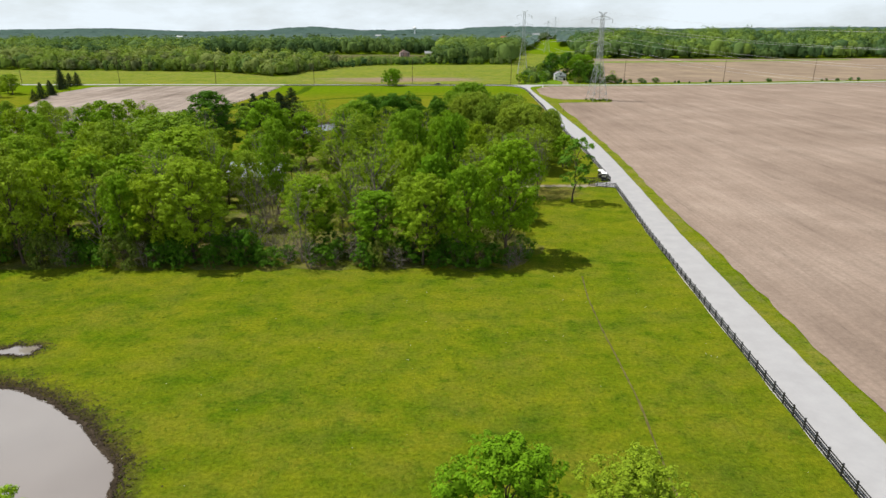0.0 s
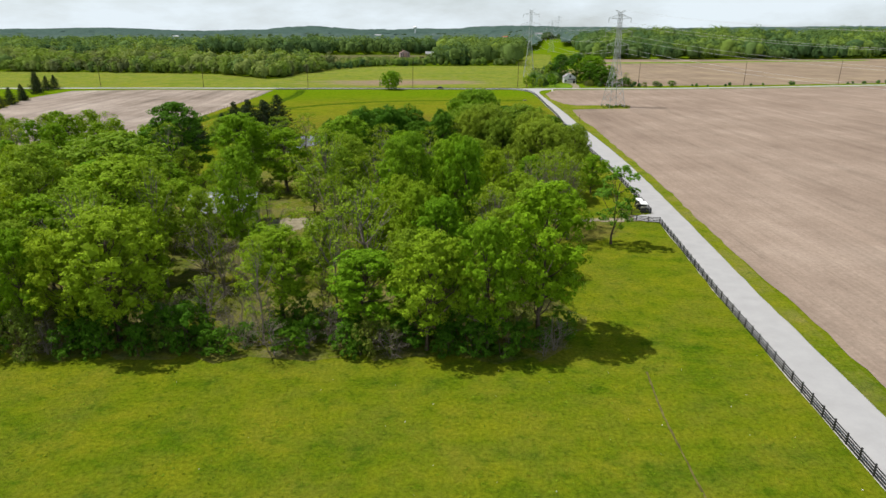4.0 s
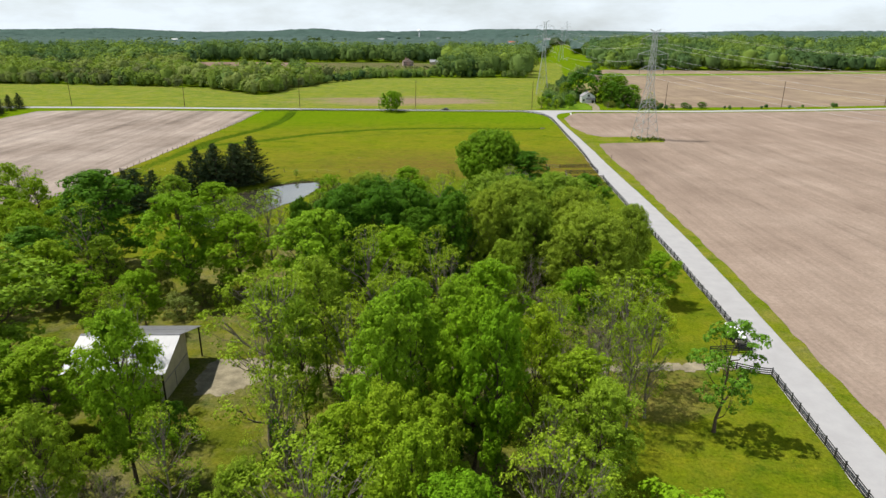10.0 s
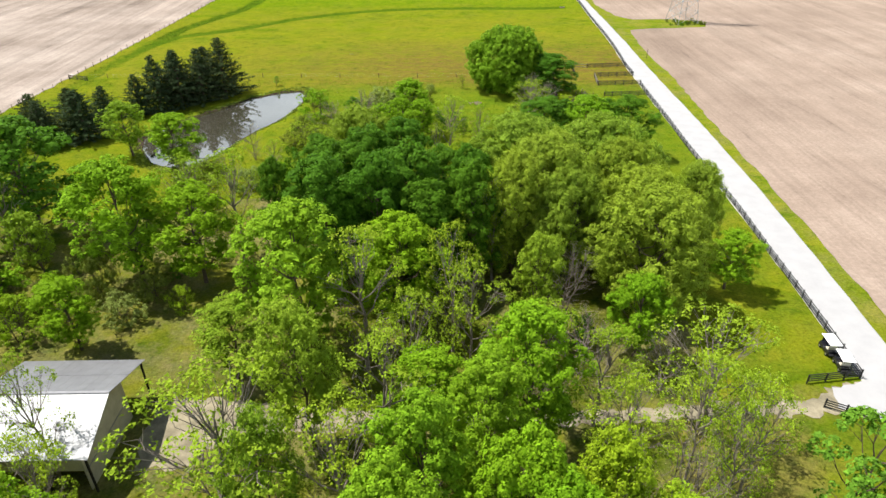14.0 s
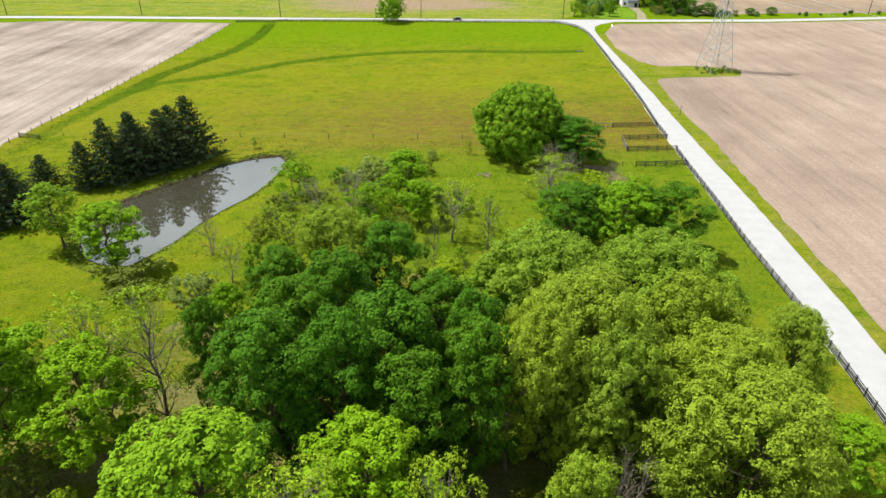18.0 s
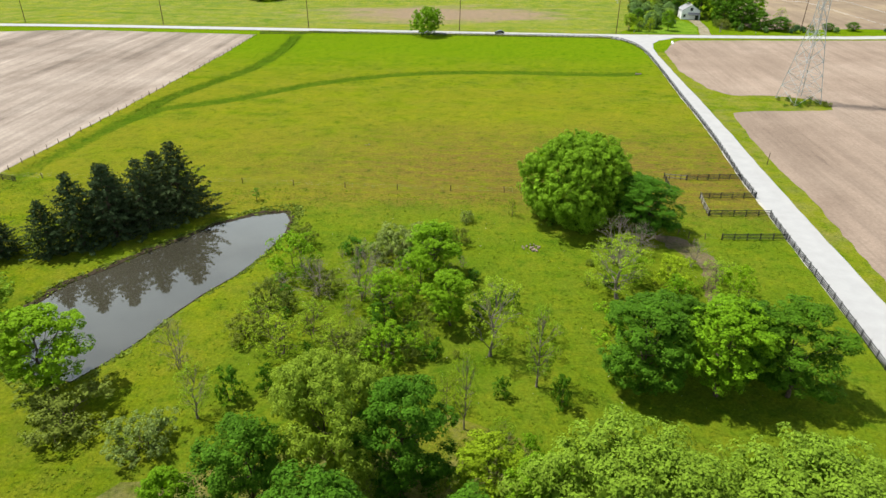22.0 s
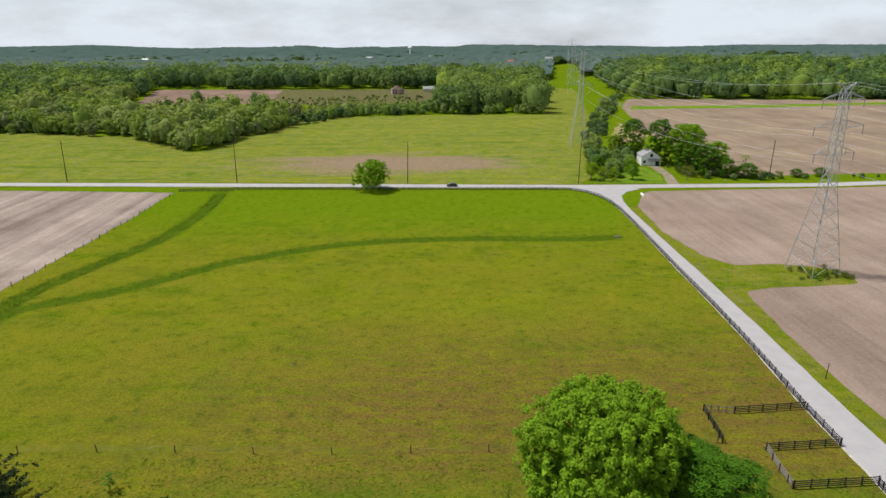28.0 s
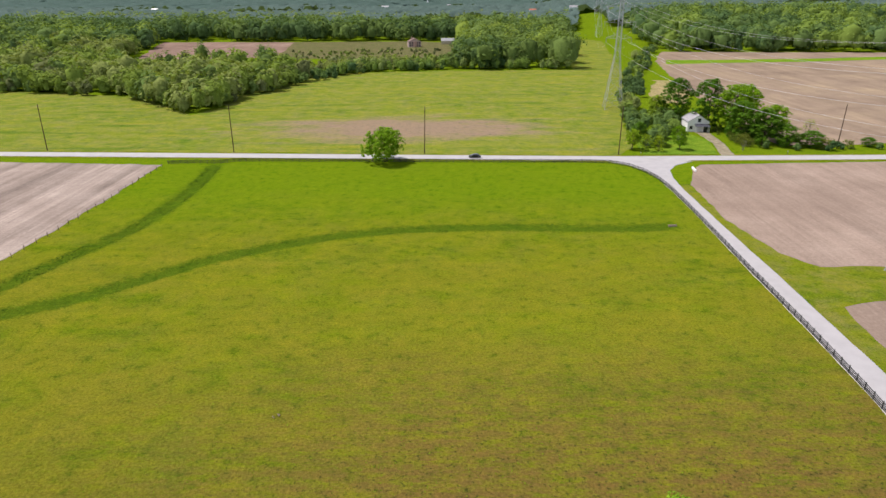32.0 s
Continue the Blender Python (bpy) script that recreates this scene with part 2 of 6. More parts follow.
    t.links.new(mix_node(t, 1.0, c, sp, "MULTIPLY"), p.inputs["Base Color"])
    p.inputs["Roughness"].default_value = 0.9
    p.inputs["Specular IOR Level"].default_value = 0.0
    bump(t, p, small.outputs["Fac"], 0.9, 0.25)
    return m


def soil(name, lo, mid, hi, angle, lined=1.0):
    """Tilled earth with sowing rows along one direction, wheel lanes, paler dry patches and crop residue."""
    m, t, p = node_material(name)
    rows = noise_node(t, 1.0, 3, 0.6, stretch=(1.3, 0.03, angle))
    lanes = noise_node(t, 1.0, 4, 0.65, stretch=(0.16, 0.006, angle))
    patch = noise_node(t, 0.022, 9, 0.74)
    clod = noise_node(t, 1.3, 8, 0.78)
    c = ramp_node(t, patch.outputs["Fac"], [(0.32, lo), (0.5, mid), (0.68, hi)]).outputs["Color"]
    r = ramp_node(t, rows.outputs["Fac"], [(0.3, grey(0.9)), (0.5, grey(1)), (0.7, grey(1 + 0.06 * lined))]).outputs["Color"]
    l = ramp_node(t, lanes.outputs["Fac"], [(0.32, grey(1 - 0.13 * lined)), (0.5, grey(1)), (0.66, grey(1 + 0.09 * lined))]).outputs["Color"]
    k = ramp_node(t, clod.outputs["Fac"], [(0.32, grey(0.8)), (0.68, grey(1.16))]).outputs["Color"]
    c = mix_node(t, 1.0, mix_node(t, 1.0, mix_node(t, 1.0, c, r, "MULTIPLY"), l, "MULTIPLY"), k, "MULTIPLY")
    scuff = noise_node(t, 1.0, 6, 0.7, stretch=(0.3, 0.035, angle + 3))
    c = mix_node(t, 1.0, c, ramp_node(t, scuff.outputs["Fac"], [(0.3, grey(0.72)), (0.4, grey(0.97)), (0.6, grey(1.0)), (0.72, grey(1.1))]).outputs["Color"], "MULTIPLY")
    t.links.new(c, p.inputs["Base Color"])
    p.inputs["Roughness"].default_value = 0.95
    p.inputs["Specular IOR Level"].default_value = 0.0
    bump(t, p, rows.outputs["Fac"], 0.4, 0.1)
    return m


def leaves(name, color, spread=0.26, sheen=0.25):
    """Thin leaves that let light through, each leaf and each tree a little different."""
    m, t, p = node_material(name)
    info = t.nodes.new("ShaderNodeObjectInfo")
    geo = t.nodes.new("ShaderNodeNewGeometry")
    isl = ramp_node(t, geo.outputs["Random Per Island"], [(0.0, grey(1 - spread)), (0.5, grey(1.0)), (1.0, grey(1 + spread))]).outputs["Color"]
    warm = ramp_node(t, info.outputs["Random"], [(0.0, (0.85, 0.93, 0.9)), (0.5, (1.0, 1.0, 1.0)), (1.0, (1.1, 1.04, 0.9))]).outputs["Color"]
    c = mix_node(t, 1.0, mix_node(t, 1.0, color, isl, "MULTIPLY"), warm, "MULTIPLY")
    clump = noise_node(t, 0.9, 3)
    k = ramp_node(t, clump.outputs["Fac"], [(0.3, grey(0.8)), (0.7, grey(1.15))]).outputs["Color"]
    c = mix_node(t, 1.0, c, k, "MULTIPLY")
    t.links.new(c, p.inputs["Base Color"])
    p.inputs["Roughness"].default_value = 0.7
    p.inputs["Specular IOR Level"].default_value = sheen * 0.2
    tr = t.nodes.new("ShaderNodeBsdfTranslucent")
    t.links.new(mix_node(t, 1.0, c, (1.3, 1.3, 0.4), "MULTIPLY"), tr.inputs["Color"])
    mx = t.nodes.new("ShaderNodeMixShader")
    mx.inputs[0].default_value = 0.22
    t.links.new(p.outputs[0], mx.inputs[1])
    t.links.new(tr.outputs[0], mx.inputs[2])
    t.links.new(mx.outputs[0], t.nodes["Material Output"].inputs["Surface"])
    return m


M_PASTURE = sward("pasture_grass", ((0.055, 0.112, 0.004), (0.103, 0.15, 0.006), (0.152, 0.176, 0.009)), (0.155, 0.142, 0.03), 0.36, (298.0, 370.0, (0.142, 0.1, 0.026)), lush=(402.0, 444.0, (0.1, 0.172, 0.004)), sedge=(0.05, 0.1, 0.006), trodden=(0.05, 0.04, 0.018), worn=(0.165, 0.145, 0.04), fresh=(0.086, 0.146, 0.009))
M_VERGE = sward("verge_grass", ((0.075, 0.125, 0.008), (0.112, 0.158, 0.009), (0.16, 0.178, 0.014)), (0.22, 0.185, 0.07), 0.6)
M_LAWN = sward("lawn_grass", ((0.07, 0.15, 0.012), (0.1, 0.2, 0.014), (0.15, 0.23, 0.02)))
M_NORTH = sward("north_field_weeds", ((0.07, 0.135, 0.014), (0.12, 0.176, 0.02), (0.19, 0.215, 0.025)), (0.23, 0.2, 0.09), 0.5, bare=(-30.0, 541.0, 76.0, 32.0, (0.24, 0.175, 0.13)), streaks=(((0.06, 0.13, 0.014), 3, 0.6), ((0.25, 0.24, 0.02), -4, 0.6), ((0.2, 0.17, 0.11), 1, 0.66)))
M_MEADOW = sward("yellow_meadow", ((0.14, 0.17, 0.02), (0.25, 0.24, 0.02), (0.32, 0.29, 0.02)))
M_STUBBLE = sward("stubble_grass", ((0.17, 0.18, 0.06), (0.24, 0.22, 0.09), (0.3, 0.26, 0.12)), (0.3, 0.23, 0.15), 0.6)
M_LOT = sward("rough_lot", ((0.06, 0.085, 0.02), (0.09, 0.105, 0.035), (0.13, 0.125, 0.055)), (0.15, 0.115, 0.08), 0.6)
M_DIRT = sward("trodden_earth", ((0.1, 0.095, 0.035), (0.155, 0.125, 0.068), (0.205, 0.158, 0.108)), (0.08, 0.11, 0.02), 0.6)
M_PATH = plain("worn_path_soil", (0.11, 0.1, 0.028), 0.95, 0, 0.4, 0.8)
M_MUD = plain("wet_mud", (0.044, 0.033, 0.021), 0.9, 0, 0.5, 1.5)
M_LITTER = sward("woodland_floor", ((0.045, 0.075, 0.006), (0.085, 0.115, 0.009), (0.14, 0.15, 0.016)), (0.22, 0.18, 0.1), 0.75)
M_SOIL = soil("tilled_soil", (0.2, 0.152, 0.12), (0.248, 0.192, 0.153), (0.305, 0.242, 0.196), 2)
M_SOIL_LEFT = soil("tilled_soil_pale", (0.172, 0.138, 0.114), (0.255, 0.212, 0.18), (0.34, 0.29, 0.25), 2.5, 2.2)
M_SOIL_FAR = soil("tilled_soil_brown", (0.14, 0.098, 0.075), (0.2, 0.14, 0.11), (0.27, 0.195, 0.155), 70)
M_SOIL_EAST = soil("tilled_soil_striped", (0.17, 0.13, 0.095), (0.23, 0.178, 0.13), (0.29, 0.23, 0.15), 88)
M_ROAD = plain("pale_crushed_stone", (0.335, 0.332, 0.334), 0.9, 0, 0.06, 0.35)
M_ASPHALT = plain("worn_pale_asphalt", (0.345, 0.342, 0.338), 0.85, 0, 0.08, 0.25)
M_GRAVEL = plain("shoulder_gravel", (0.42, 0.4, 0.36), 0.95, 0, 0.3, 1.2)
M_DRIVE = plain("farm_track_gravel", (0.25, 0.22, 0.15), 0.95, 0, 0.4, 0.5)
M_BLACK = plain("black_fence_paint", (0.012, 0.012, 0.013), 0.6, 0, 0.35, 4)
M_OLDWOOD = plain("weathered_wood", (0.12, 0.085, 0.06), 0.9, 0, 0.35, 6)
M_POLE = plain("creosoted_pole", (0.075, 0.045, 0.03), 0.85, 0, 0.35, 5)
M_WIRE = plain("galvanised_wire", (0.5, 0.5, 0.5), 0.4, 0.8, 0.1, 4)
M_CABLE = plain("aluminium_cable", (0.5, 0.5, 0.5), 0.6, 0.2, 0.1, 1)
M_STEEL = plain("galvanised_steel", (0.36, 0.38, 0.38), 0.55, 0.2, 0.1, 1.5)
M_INSUL = plain("glazed_insulator", (0.25, 0.24, 0.23), 0.25, 0, 0.1, 4)
M_BARK = plain("bark", (0.1, 0.075, 0.055), 0.95, 0, 0.35, 5)
M_BARK_GREY = plain("grey_bark", (0.2, 0.17, 0.14), 0.95, 0, 0.35, 5)
M_TIN = plain("galvanised_roof_sheet", (0.22, 0.22, 0.23), 0.42, 0.35, 0.12, 0.7)
M_TIN_NEW = plain("white_roof_sheet", (0.26, 0.27, 0.28), 0.5, 0.1, 0.06, 0.7)
M_BARNWALL = plain("tan_wall_sheet", (0.42, 0.38, 0.27), 0.7, 0, 0.15, 0.9)
M_DARKIN = plain("dark_timber", (0.03, 0.026, 0.022), 0.9, 0, 0.3, 2)
M_WHITE = plain("white_siding", (0.78, 0.78, 0.77), 0.6, 0, 0.06, 2)
M_ROOFGREY = plain("grey_shingle", (0.3, 0.3, 0.31), 0.9, 0, 0.2, 2)
M_ROOFDARK = plain("dark_porch_roof", (0.05, 0.055, 0.07), 0.7, 0, 0.2, 2)
M_BRICK = plain("faded_brick", (0.36, 0.24, 0.2), 0.9, 0, 0.25, 0.8)
M_REDROOF = plain("red_roof_tile", (0.38, 0.14, 0.09), 0.85, 0, 0.2, 0.5)
M_GLASS = plain("dark_window_pane", (0.02, 0.025, 0.03), 0.08, 0, 0.1, 1)
M_PAINT = plain("dark_car_paint", (0.02, 0.02, 0.024), 0.2, 0.2, 0.1, 3)
M_CARTROOF = plain("white_plastic", (0.85, 0.85, 0.85), 0.35, 0, 0.03, 2)
M_RUBBER = plain("black_rubber", (0.015, 0.015, 0.015), 0.85, 0, 0.2, 8)
M_RIM = plain("wheel_rim", (0.5, 0.5, 0.5), 0.35, 0.8, 0.1, 5)
M_SEAT = plain("cream_vinyl", (0.55, 0.5, 0.4), 0.5, 0, 0.08, 5)
M_STONE = plain("pale_rubble", (0.29, 0.225, 0.18), 0.9, 0, 0.3, 2)
M_FLOWER = plain("white_flower_heads", (0.75, 0.75, 0.68), 0.8, 0, 0.1, 4)
def pond_water(name, lo, hi, ripple):
    m, t_, p_ = node_material(name)
    rip = noise_node(t_, 1.2, 3, 0.5)
    sil = noise_node(t_, 0.06, 3, 0.5)
    t_.links.new(ramp_node(t_, sil.outputs["Fac"], [(0.3, lo), (0.7, hi)]).outputs["Color"], p_.inputs["Base Color"])
    p_.inputs["Roughness"].default_value = 0.03
    p_.inputs["IOR"].default_value = 2.0
    bump(t_, p_, rip.outputs["Fac"], ripple, 0.02)
    return m


M_WATER = pond_water("still_pond_water", (0.036, 0.034, 0.024), (0.05, 0.047, 0.034), 0.012)
M_WATER_PALE = pond_water("muddy_pond_water", (0.19, 0.162, 0.14), (0.23, 0.196, 0.17), 0.03)

LEAF = {
    "dark": leaves("maple_leaves", (0.066, 0.156, 0.009)),
    "mid": leaves("hardwood_leaves", (0.215, 0.32, 0.014)),
    "vivid": leaves("vivid_leaves", (0.15, 0.28, 0.009)),
    "bright": leaves("spring_leaves", (0.175, 0.3, 0.013)),
    "light": leaves("pale_spring_leaves", (0.198, 0.295, 0.02)),
    "willow": leaves("yellow_green_leaves", (0.19, 0.275, 0.024)),
    "thin": leaves("sparse_leaves", (0.2, 0.295, 0.018)),
    "olive": leaves("olive_leaves", (0.14, 0.18, 0.028)),
    "grey": leaves("silvery_leaves", (0.18, 0.235, 0.06)),
    "bare": leaves("bud_twigs", (0.22, 0.2, 0.12)),
    "round": leaves("walnut_leaves", (0.142, 0.268, 0.014)),
    "sapl": leaves("young_leaves", (0.125, 0.25, 0.022)),
    "spruce": leaves("spruce_needles", (0.04, 0.06, 0.026), 0.4, 0.1),
}
FAR_LEAVES = [leaves(n, c, 0.08, 0.05) for n, c in (("distant_deep_green", (0.07, 0.126, 0.045)), ("distant_green", (0.11, 0.176, 0.05)), ("distant_fresh_green", (0.16, 0.236, 0.045)), ("distant_pale_green", (0.185, 0.238, 0.07)), ("distant_olive", (0.135, 0.165, 0.068)))]
# far canopy: the blue-grey of distance haze is mixed into the leaf colour
M_CANOPY_HAZE = leaves("haze_tinted_treetops", (0.078, 0.118, 0.104), 0.4, 0.05)
M_SEDGE_TUFT = leaves("sedge_tufts", (0.055, 0.105, 0.008), 0.25, 0.05)
M_TUFT = leaves("grass_tufts", (0.115, 0.165, 0.008), 0.3, 0.1)
M_REED = leaves("bank_weeds", (0.16, 0.2, 0.03), 0.4, 0.1)


# ---- mesh helpers ----
def mesh_np(name, verts, faces, mat=None, smooth=False):
    """A mesh from arrays: verts n x 3 and faces m x k."""
    verts, faces = np.asarray(verts, np.float32).reshape(-1, 3), np.asarray(faces, np.int32)
    me = bpy.data.meshes.new(name)
    n, k = faces.shape
    me.vertices.add(len(verts))
    me.vertices.foreach_set("co", verts.ravel())
    me.loops.add(n * k)
    me.loops.foreach_set("vertex_index", faces.ravel())
    me.polygons.add(n)
    me.polygons.foreach_set("loop_start", np.arange(0, n * k, k, dtype=np.int32))
    me.update(calc_edges=True)
    if smooth:
        me.polygons.foreach_set("use_smooth", np.ones(n, bool))
    if mat:
        me.materials.append(mat)
    return me


def part(name, bm, material, parent, label=""):
    me = bpy.data.meshes.new(name)
    bm.to_mesh(me)
    bm.free()
    me.materials.append(material)
    ob = new(name, me)
    ob.parent = parent
    return tagged(ob, label)


def part_mesh(name, me, parent, at=None):
    ob = new(name, me)
    ob.parent = parent
    if at is not None:
        ob.matrix_basis = at
    return ob


def thing(name, label, category, at=None, group="", kind=""):
    ob = new(name)
    if at is not None:
        ob.matrix_basis = at
    return tagged(ob, label, category, group, kind)


def box(bm, x0, y0, z0, x1, y1, z1, bevel=0.0):
    made = bmesh.ops.create_cube(bm, size=1.0, matrix=Matrix.LocRotScale(((x0 + x1) / 2, (y0 + y1) / 2, (z0 + z1) / 2), None, (x1 - x0, y1 - y0, z1 - z0)))
    if bevel:
        edges = {e for v in made["verts"] for e in v.link_edges}
        bmesh.ops.bevel(bm, geom=list(edges), offset=bevel, segments=1, affect="EDGES", profile=0.5)
    return bm


def boxed(*args, bevel=0.0):
    return box(bmesh.new(), *args, bevel=bevel)


def beam(bm, a, b, w):
    """A square bar from a to b."""
    a, b = Vector(a), Vector(b)
    d = b - a
    q = d.to_track_quat("Z", "Y")
    bmesh.ops.create_cube(bm, size=1.0, matrix=Matrix.LocRotScale((a + b) / 2, q, (w, w, d.length)))
    return bm


def rod(bm, a, b, r0, r1=None, sides=8):
    a, b = Vector(a), Vector(b)
    d = b - a
    bmesh.ops.create_cone(bm, cap_ends=True, segments=sides, radius1=r0, radius2=r0 if r1 is None else r1, depth=d.length,
                          matrix=Matrix.LocRotScale((a + b) / 2, d.to_track_quat("Z", "Y"), None))
    return bm


def poly_bm(points, faces):
    bm = bmesh.new()
    vs = [bm.verts.new(p) for p in points]
    for f in faces:
        bm.faces.new([vs[i] for i in f])
    bmesh.ops.recalc_face_normals(bm, faces=bm.faces)
    return bm


def ragged(points, step, amount, rng, closed=True):
    """Points along a polygon at even steps, pushed about at random."""
    out = []
    n = len(points)
    for i in range(n if closed else n - 1):
        a, b = Vector(points[i]), Vector(points[(i + 1) % n])
        k = max(1, int((b - a).length / step))
        for j in range(k):
            p = a.lerp(b, j / k)
            out.append((p.x + rng.uniform(-amount, amount), p.y + rng.uniform(-amount, amount)))
    if not closed:
        out.append(tuple(points[-1]))
    return out


def seg_dist(px, py, pts, closed=False):
    """Distance of arrays of points from a polyline."""
    best = np.full(np.shape(px), 1e9)
    n = len(pts)
    for i in range(n if closed else n - 1):
        ax, ay = pts[i]
        bx, by = pts[(i + 1) % n]
        dx, dy = bx - ax, by - ay
        t = np.clip(((px - ax) * dx + (py - ay) * dy) / (dx * dx + dy * dy), 0, 1)
        best = np.minimum(best, np.hypot(px - ax - t * dx, py - ay - t * dy))
    return best


def inside(px, py, pts):
    px, py = np.asarray(px, float), np.asarray(py, float)
    res = np.zeros(px.shape, bool)
    n = len(pts)
    for i in range(n):
        ax, ay = pts[i]
        bx, by = pts[(i + 1) % n]
        cross = (ay > py) != (by > py)
        with np.errstate(divide="ignore", invalid="ignore"):
            xs = (bx - ax) * (py - ay) / (by - ay if by != ay else 1e-9) + ax
        res ^= cross & (px < xs)
    return res


# ---- plan ----
FENCE = [(28.0, 7.7), (30.6, 49.4), (33.3, 82.3), (36.9, 123.1), (39.6, 146.5), (41.4, 162.8)]
FENCE_2 = [(42.0, 170.4), (43.5, 188), (44.3, 200), (45.4, 213), (46.0, 225), (46.7, 245), (47.9, 262), (49.0, 283.3), (49.7, 293)]
FENCE_3 = [(50.2, 302.1), (50.7, 312.5), (52.0, 325.5), (53.1, 337.6), (54.4, 356.5), (55.6, 382.2), (57.3, 409), (58.2, 425), (59.0, 443)]
FENCE_4 = [(59.0, 443), (58.6, 455), (56.9, 464), (53.5, 471.5), (48.5, 475.8), (40, 477.3), (11, 478), (-34, 479.6), (-80, 481), (-88, 481)]
LANE_L = [(28.5, 7.7), (31.1, 49.4), (33.8, 82.3), (37.4, 123.1), (40.1, 146.5), (42.0, 162.8), (44.9, 200), (46.5, 225), (48.4, 262), (49.5, 283.3), (50.2, 293.4), (50.6, 302.4), (51.1, 312.5), (52.4, 325.5), (53.5, 337.6), (54.8, 356.5), (56.0, 382.2), (57.8, 409), (58.7, 425), (59.5, 443), (59.2, 455.5), (57.7, 465.5), (54.6, 472.8), (49, 478.4), (40, 480.2)]
LANE_R = [(35.5, 7.6), (37.8, 49.3), (40.2, 82.2), (43.6, 123.0), (46.1, 146.5), (47.7, 162.0), (51.4, 199.5), (53.5, 225), (55.6, 262), (56.3, 283.3), (56.7, 293.4), (57.1, 302.4), (57.5, 312.5), (58.2, 325.5), (58.9, 337.6), (59.8, 356.5), (60.8, 382.2), (61.6, 409), (62.3, 425), (63.0, 443), (64.2, 456), (66.3, 466), (70.5, 473), (77, 477.5), (86, 480.2)]
MAIN = [(-520, 498), (-193, 495), (-96, 490.5), (-9, 486), (56, 483), (158, 483.5), (230, 492), (350, 512), (700, 572), (1100, 640)]
POND_A = [(-35.7, 44.1), (-38.0, 52.1), (-41.0, 55.5), (-45.3, 59.8), (-50.6, 63.8), (-55.4, 66.6), (-60.9, 67.8), (-68.8, 66.4), (-74.9, 60.5), (-77.0, 52.5), (-73.2, 44.5), (-63.4, 38.4), (-51.6, 36.3), (-41.7, 38.2)]
POND_B = [(-77.0, 260.0), (-75.6, 262.4), (-71.6, 267.4), (-67.6, 273.2), (-63.6, 278.4), (-60.0, 284.2), (-53.2, 289.2), (-47.4, 290.8), (-45.6, 287.6), (-45.2, 281.0), (-46.7, 273.0), (-49.0, 266.0), (-52.4, 259.8), (-55.0, 253.6), (-56.9, 247.2), (-59.4, 241.6), (-61.8, 237.8), (-66.5, 238.0), (-70.9, 240.6), (-76.0, 248.6), (-77.8, 254.6)]
PUDDLE = [(-67.6, 76.0), (-65.4, 76.8), (-63.6, 76.5), (-62.6, 77.6), (-61.2, 77.2), (-59.6, 77.7), (-59.0, 76.8), (-59.6, 75.8), (-59.0, 75.2), (-60.6, 74.7), (-62.2, 75.3), (-64.4, 74.7), (-67.0, 75.2)]
DITCH_1 = [(-114.0, 292), (-112.5, 322), (-109.8, 345), (-104.6, 359), (-95.6, 364), (-86.4, 370), (-77.2, 379), (-67, 389.2), (-54.5, 397), (-40.5, 404.4), (-25, 408.6), (-9, 410.3), (7, 410.6), (23, 409.7), (39, 409.2), (47.5, 410.6)]
DITCH_2 = [(-109.5, 354), (-107.2, 371), (-104, 381), (-101, 390), (-97, 400.5), (-93.4, 412), (-91.6, 426), (-91, 444), (-92, 462), (-93.4, 475)]
WOOD_FLOOR = [(-130.5, 108.2), (6.8, 103.5), (13.9, 112.4), (9.5, 135.4), (14.1, 157.3), (23.2, 175.0), (28.6, 198.6), (26.9, 221.3), (3.6, 227.5), (-11.6, 233.7), (-37.2, 223.7), (-63.0, 214.7), (-128.7, 215.1)]
rng = random.Random(7)
nrg = np.random.default_rng(11)


def ground_z(x, y):
    """Height of the ground: ponds and drainage swales sunk into a level plain, low hills far off."""
    x, y = np.asarray(x, float), np.asarray(y, float)
    z = np.zeros(x.shape)
    for pond, drop in ((POND_A, 0.35), (POND_B, 0.45), (PUDDLE, 0.12)):
        d = seg_dist(x, y, pond, True)
        ins = inside(x, y, pond)
        z = np.where(ins, np.minimum(z, -drop - np.minimum(d * 0.3, 1.0)), z)
        z = np.where(~ins & (d < 2.5), np.minimum(z, -drop * np.clip(1 - d / 2.5, 0, 1) ** 1.5), z)
    for ditch in (DITCH_1, DITCH_2):
        z -= 0.4 * np.exp(-(seg_dist(x, y, ditch) / 2.2) ** 2)
    far = np.clip((y - 1500) / 1500, 0, 1)
    z += 17 * np.exp(-((x + 470) / 150) ** 2 - ((y - 2700) / 260) ** 2)
    rise = np.clip((y - 950) / 330, 0, 1) * np.clip((x - 170) / 150, 0, 1)
    z += 15 * rise * rise * (3 - 2 * rise)
    z += far * (6 * np.sin(x / 410 + 1.3) + 5 * np.sin(x / 173 + y / 600) + 4 + np.where(x < -300, 6, 0))
    return z


def spaced(*spans):
    out = []
    for a, b, step in spans:
        out += list(np.arange(a, b, step))
    return np.array(out + [spans[-1][1]], float)


gx = spaced((-4600, -1000, 300), (-1000, -140, 40), (-140, 66, 2), (66, 1000, 40), (1000, 4600, 300))
gy = spaced((-300, 30, 30), (30, 81, 1.5), (81, 144, 6), (144, 176, 2), (176, 234, 4), (234, 296, 1.5), (296, 330, 3), (330, 478, 2), (478, 1700, 40), (1700, 4950, 150))
GX, GY = np.meshgrid(gx, gy)
gv = np.stack([GX, GY, ground_z(GX, GY)], -1).reshape(-1, 3)
ci = np.arange(len(gv)).reshape(GX.shape)
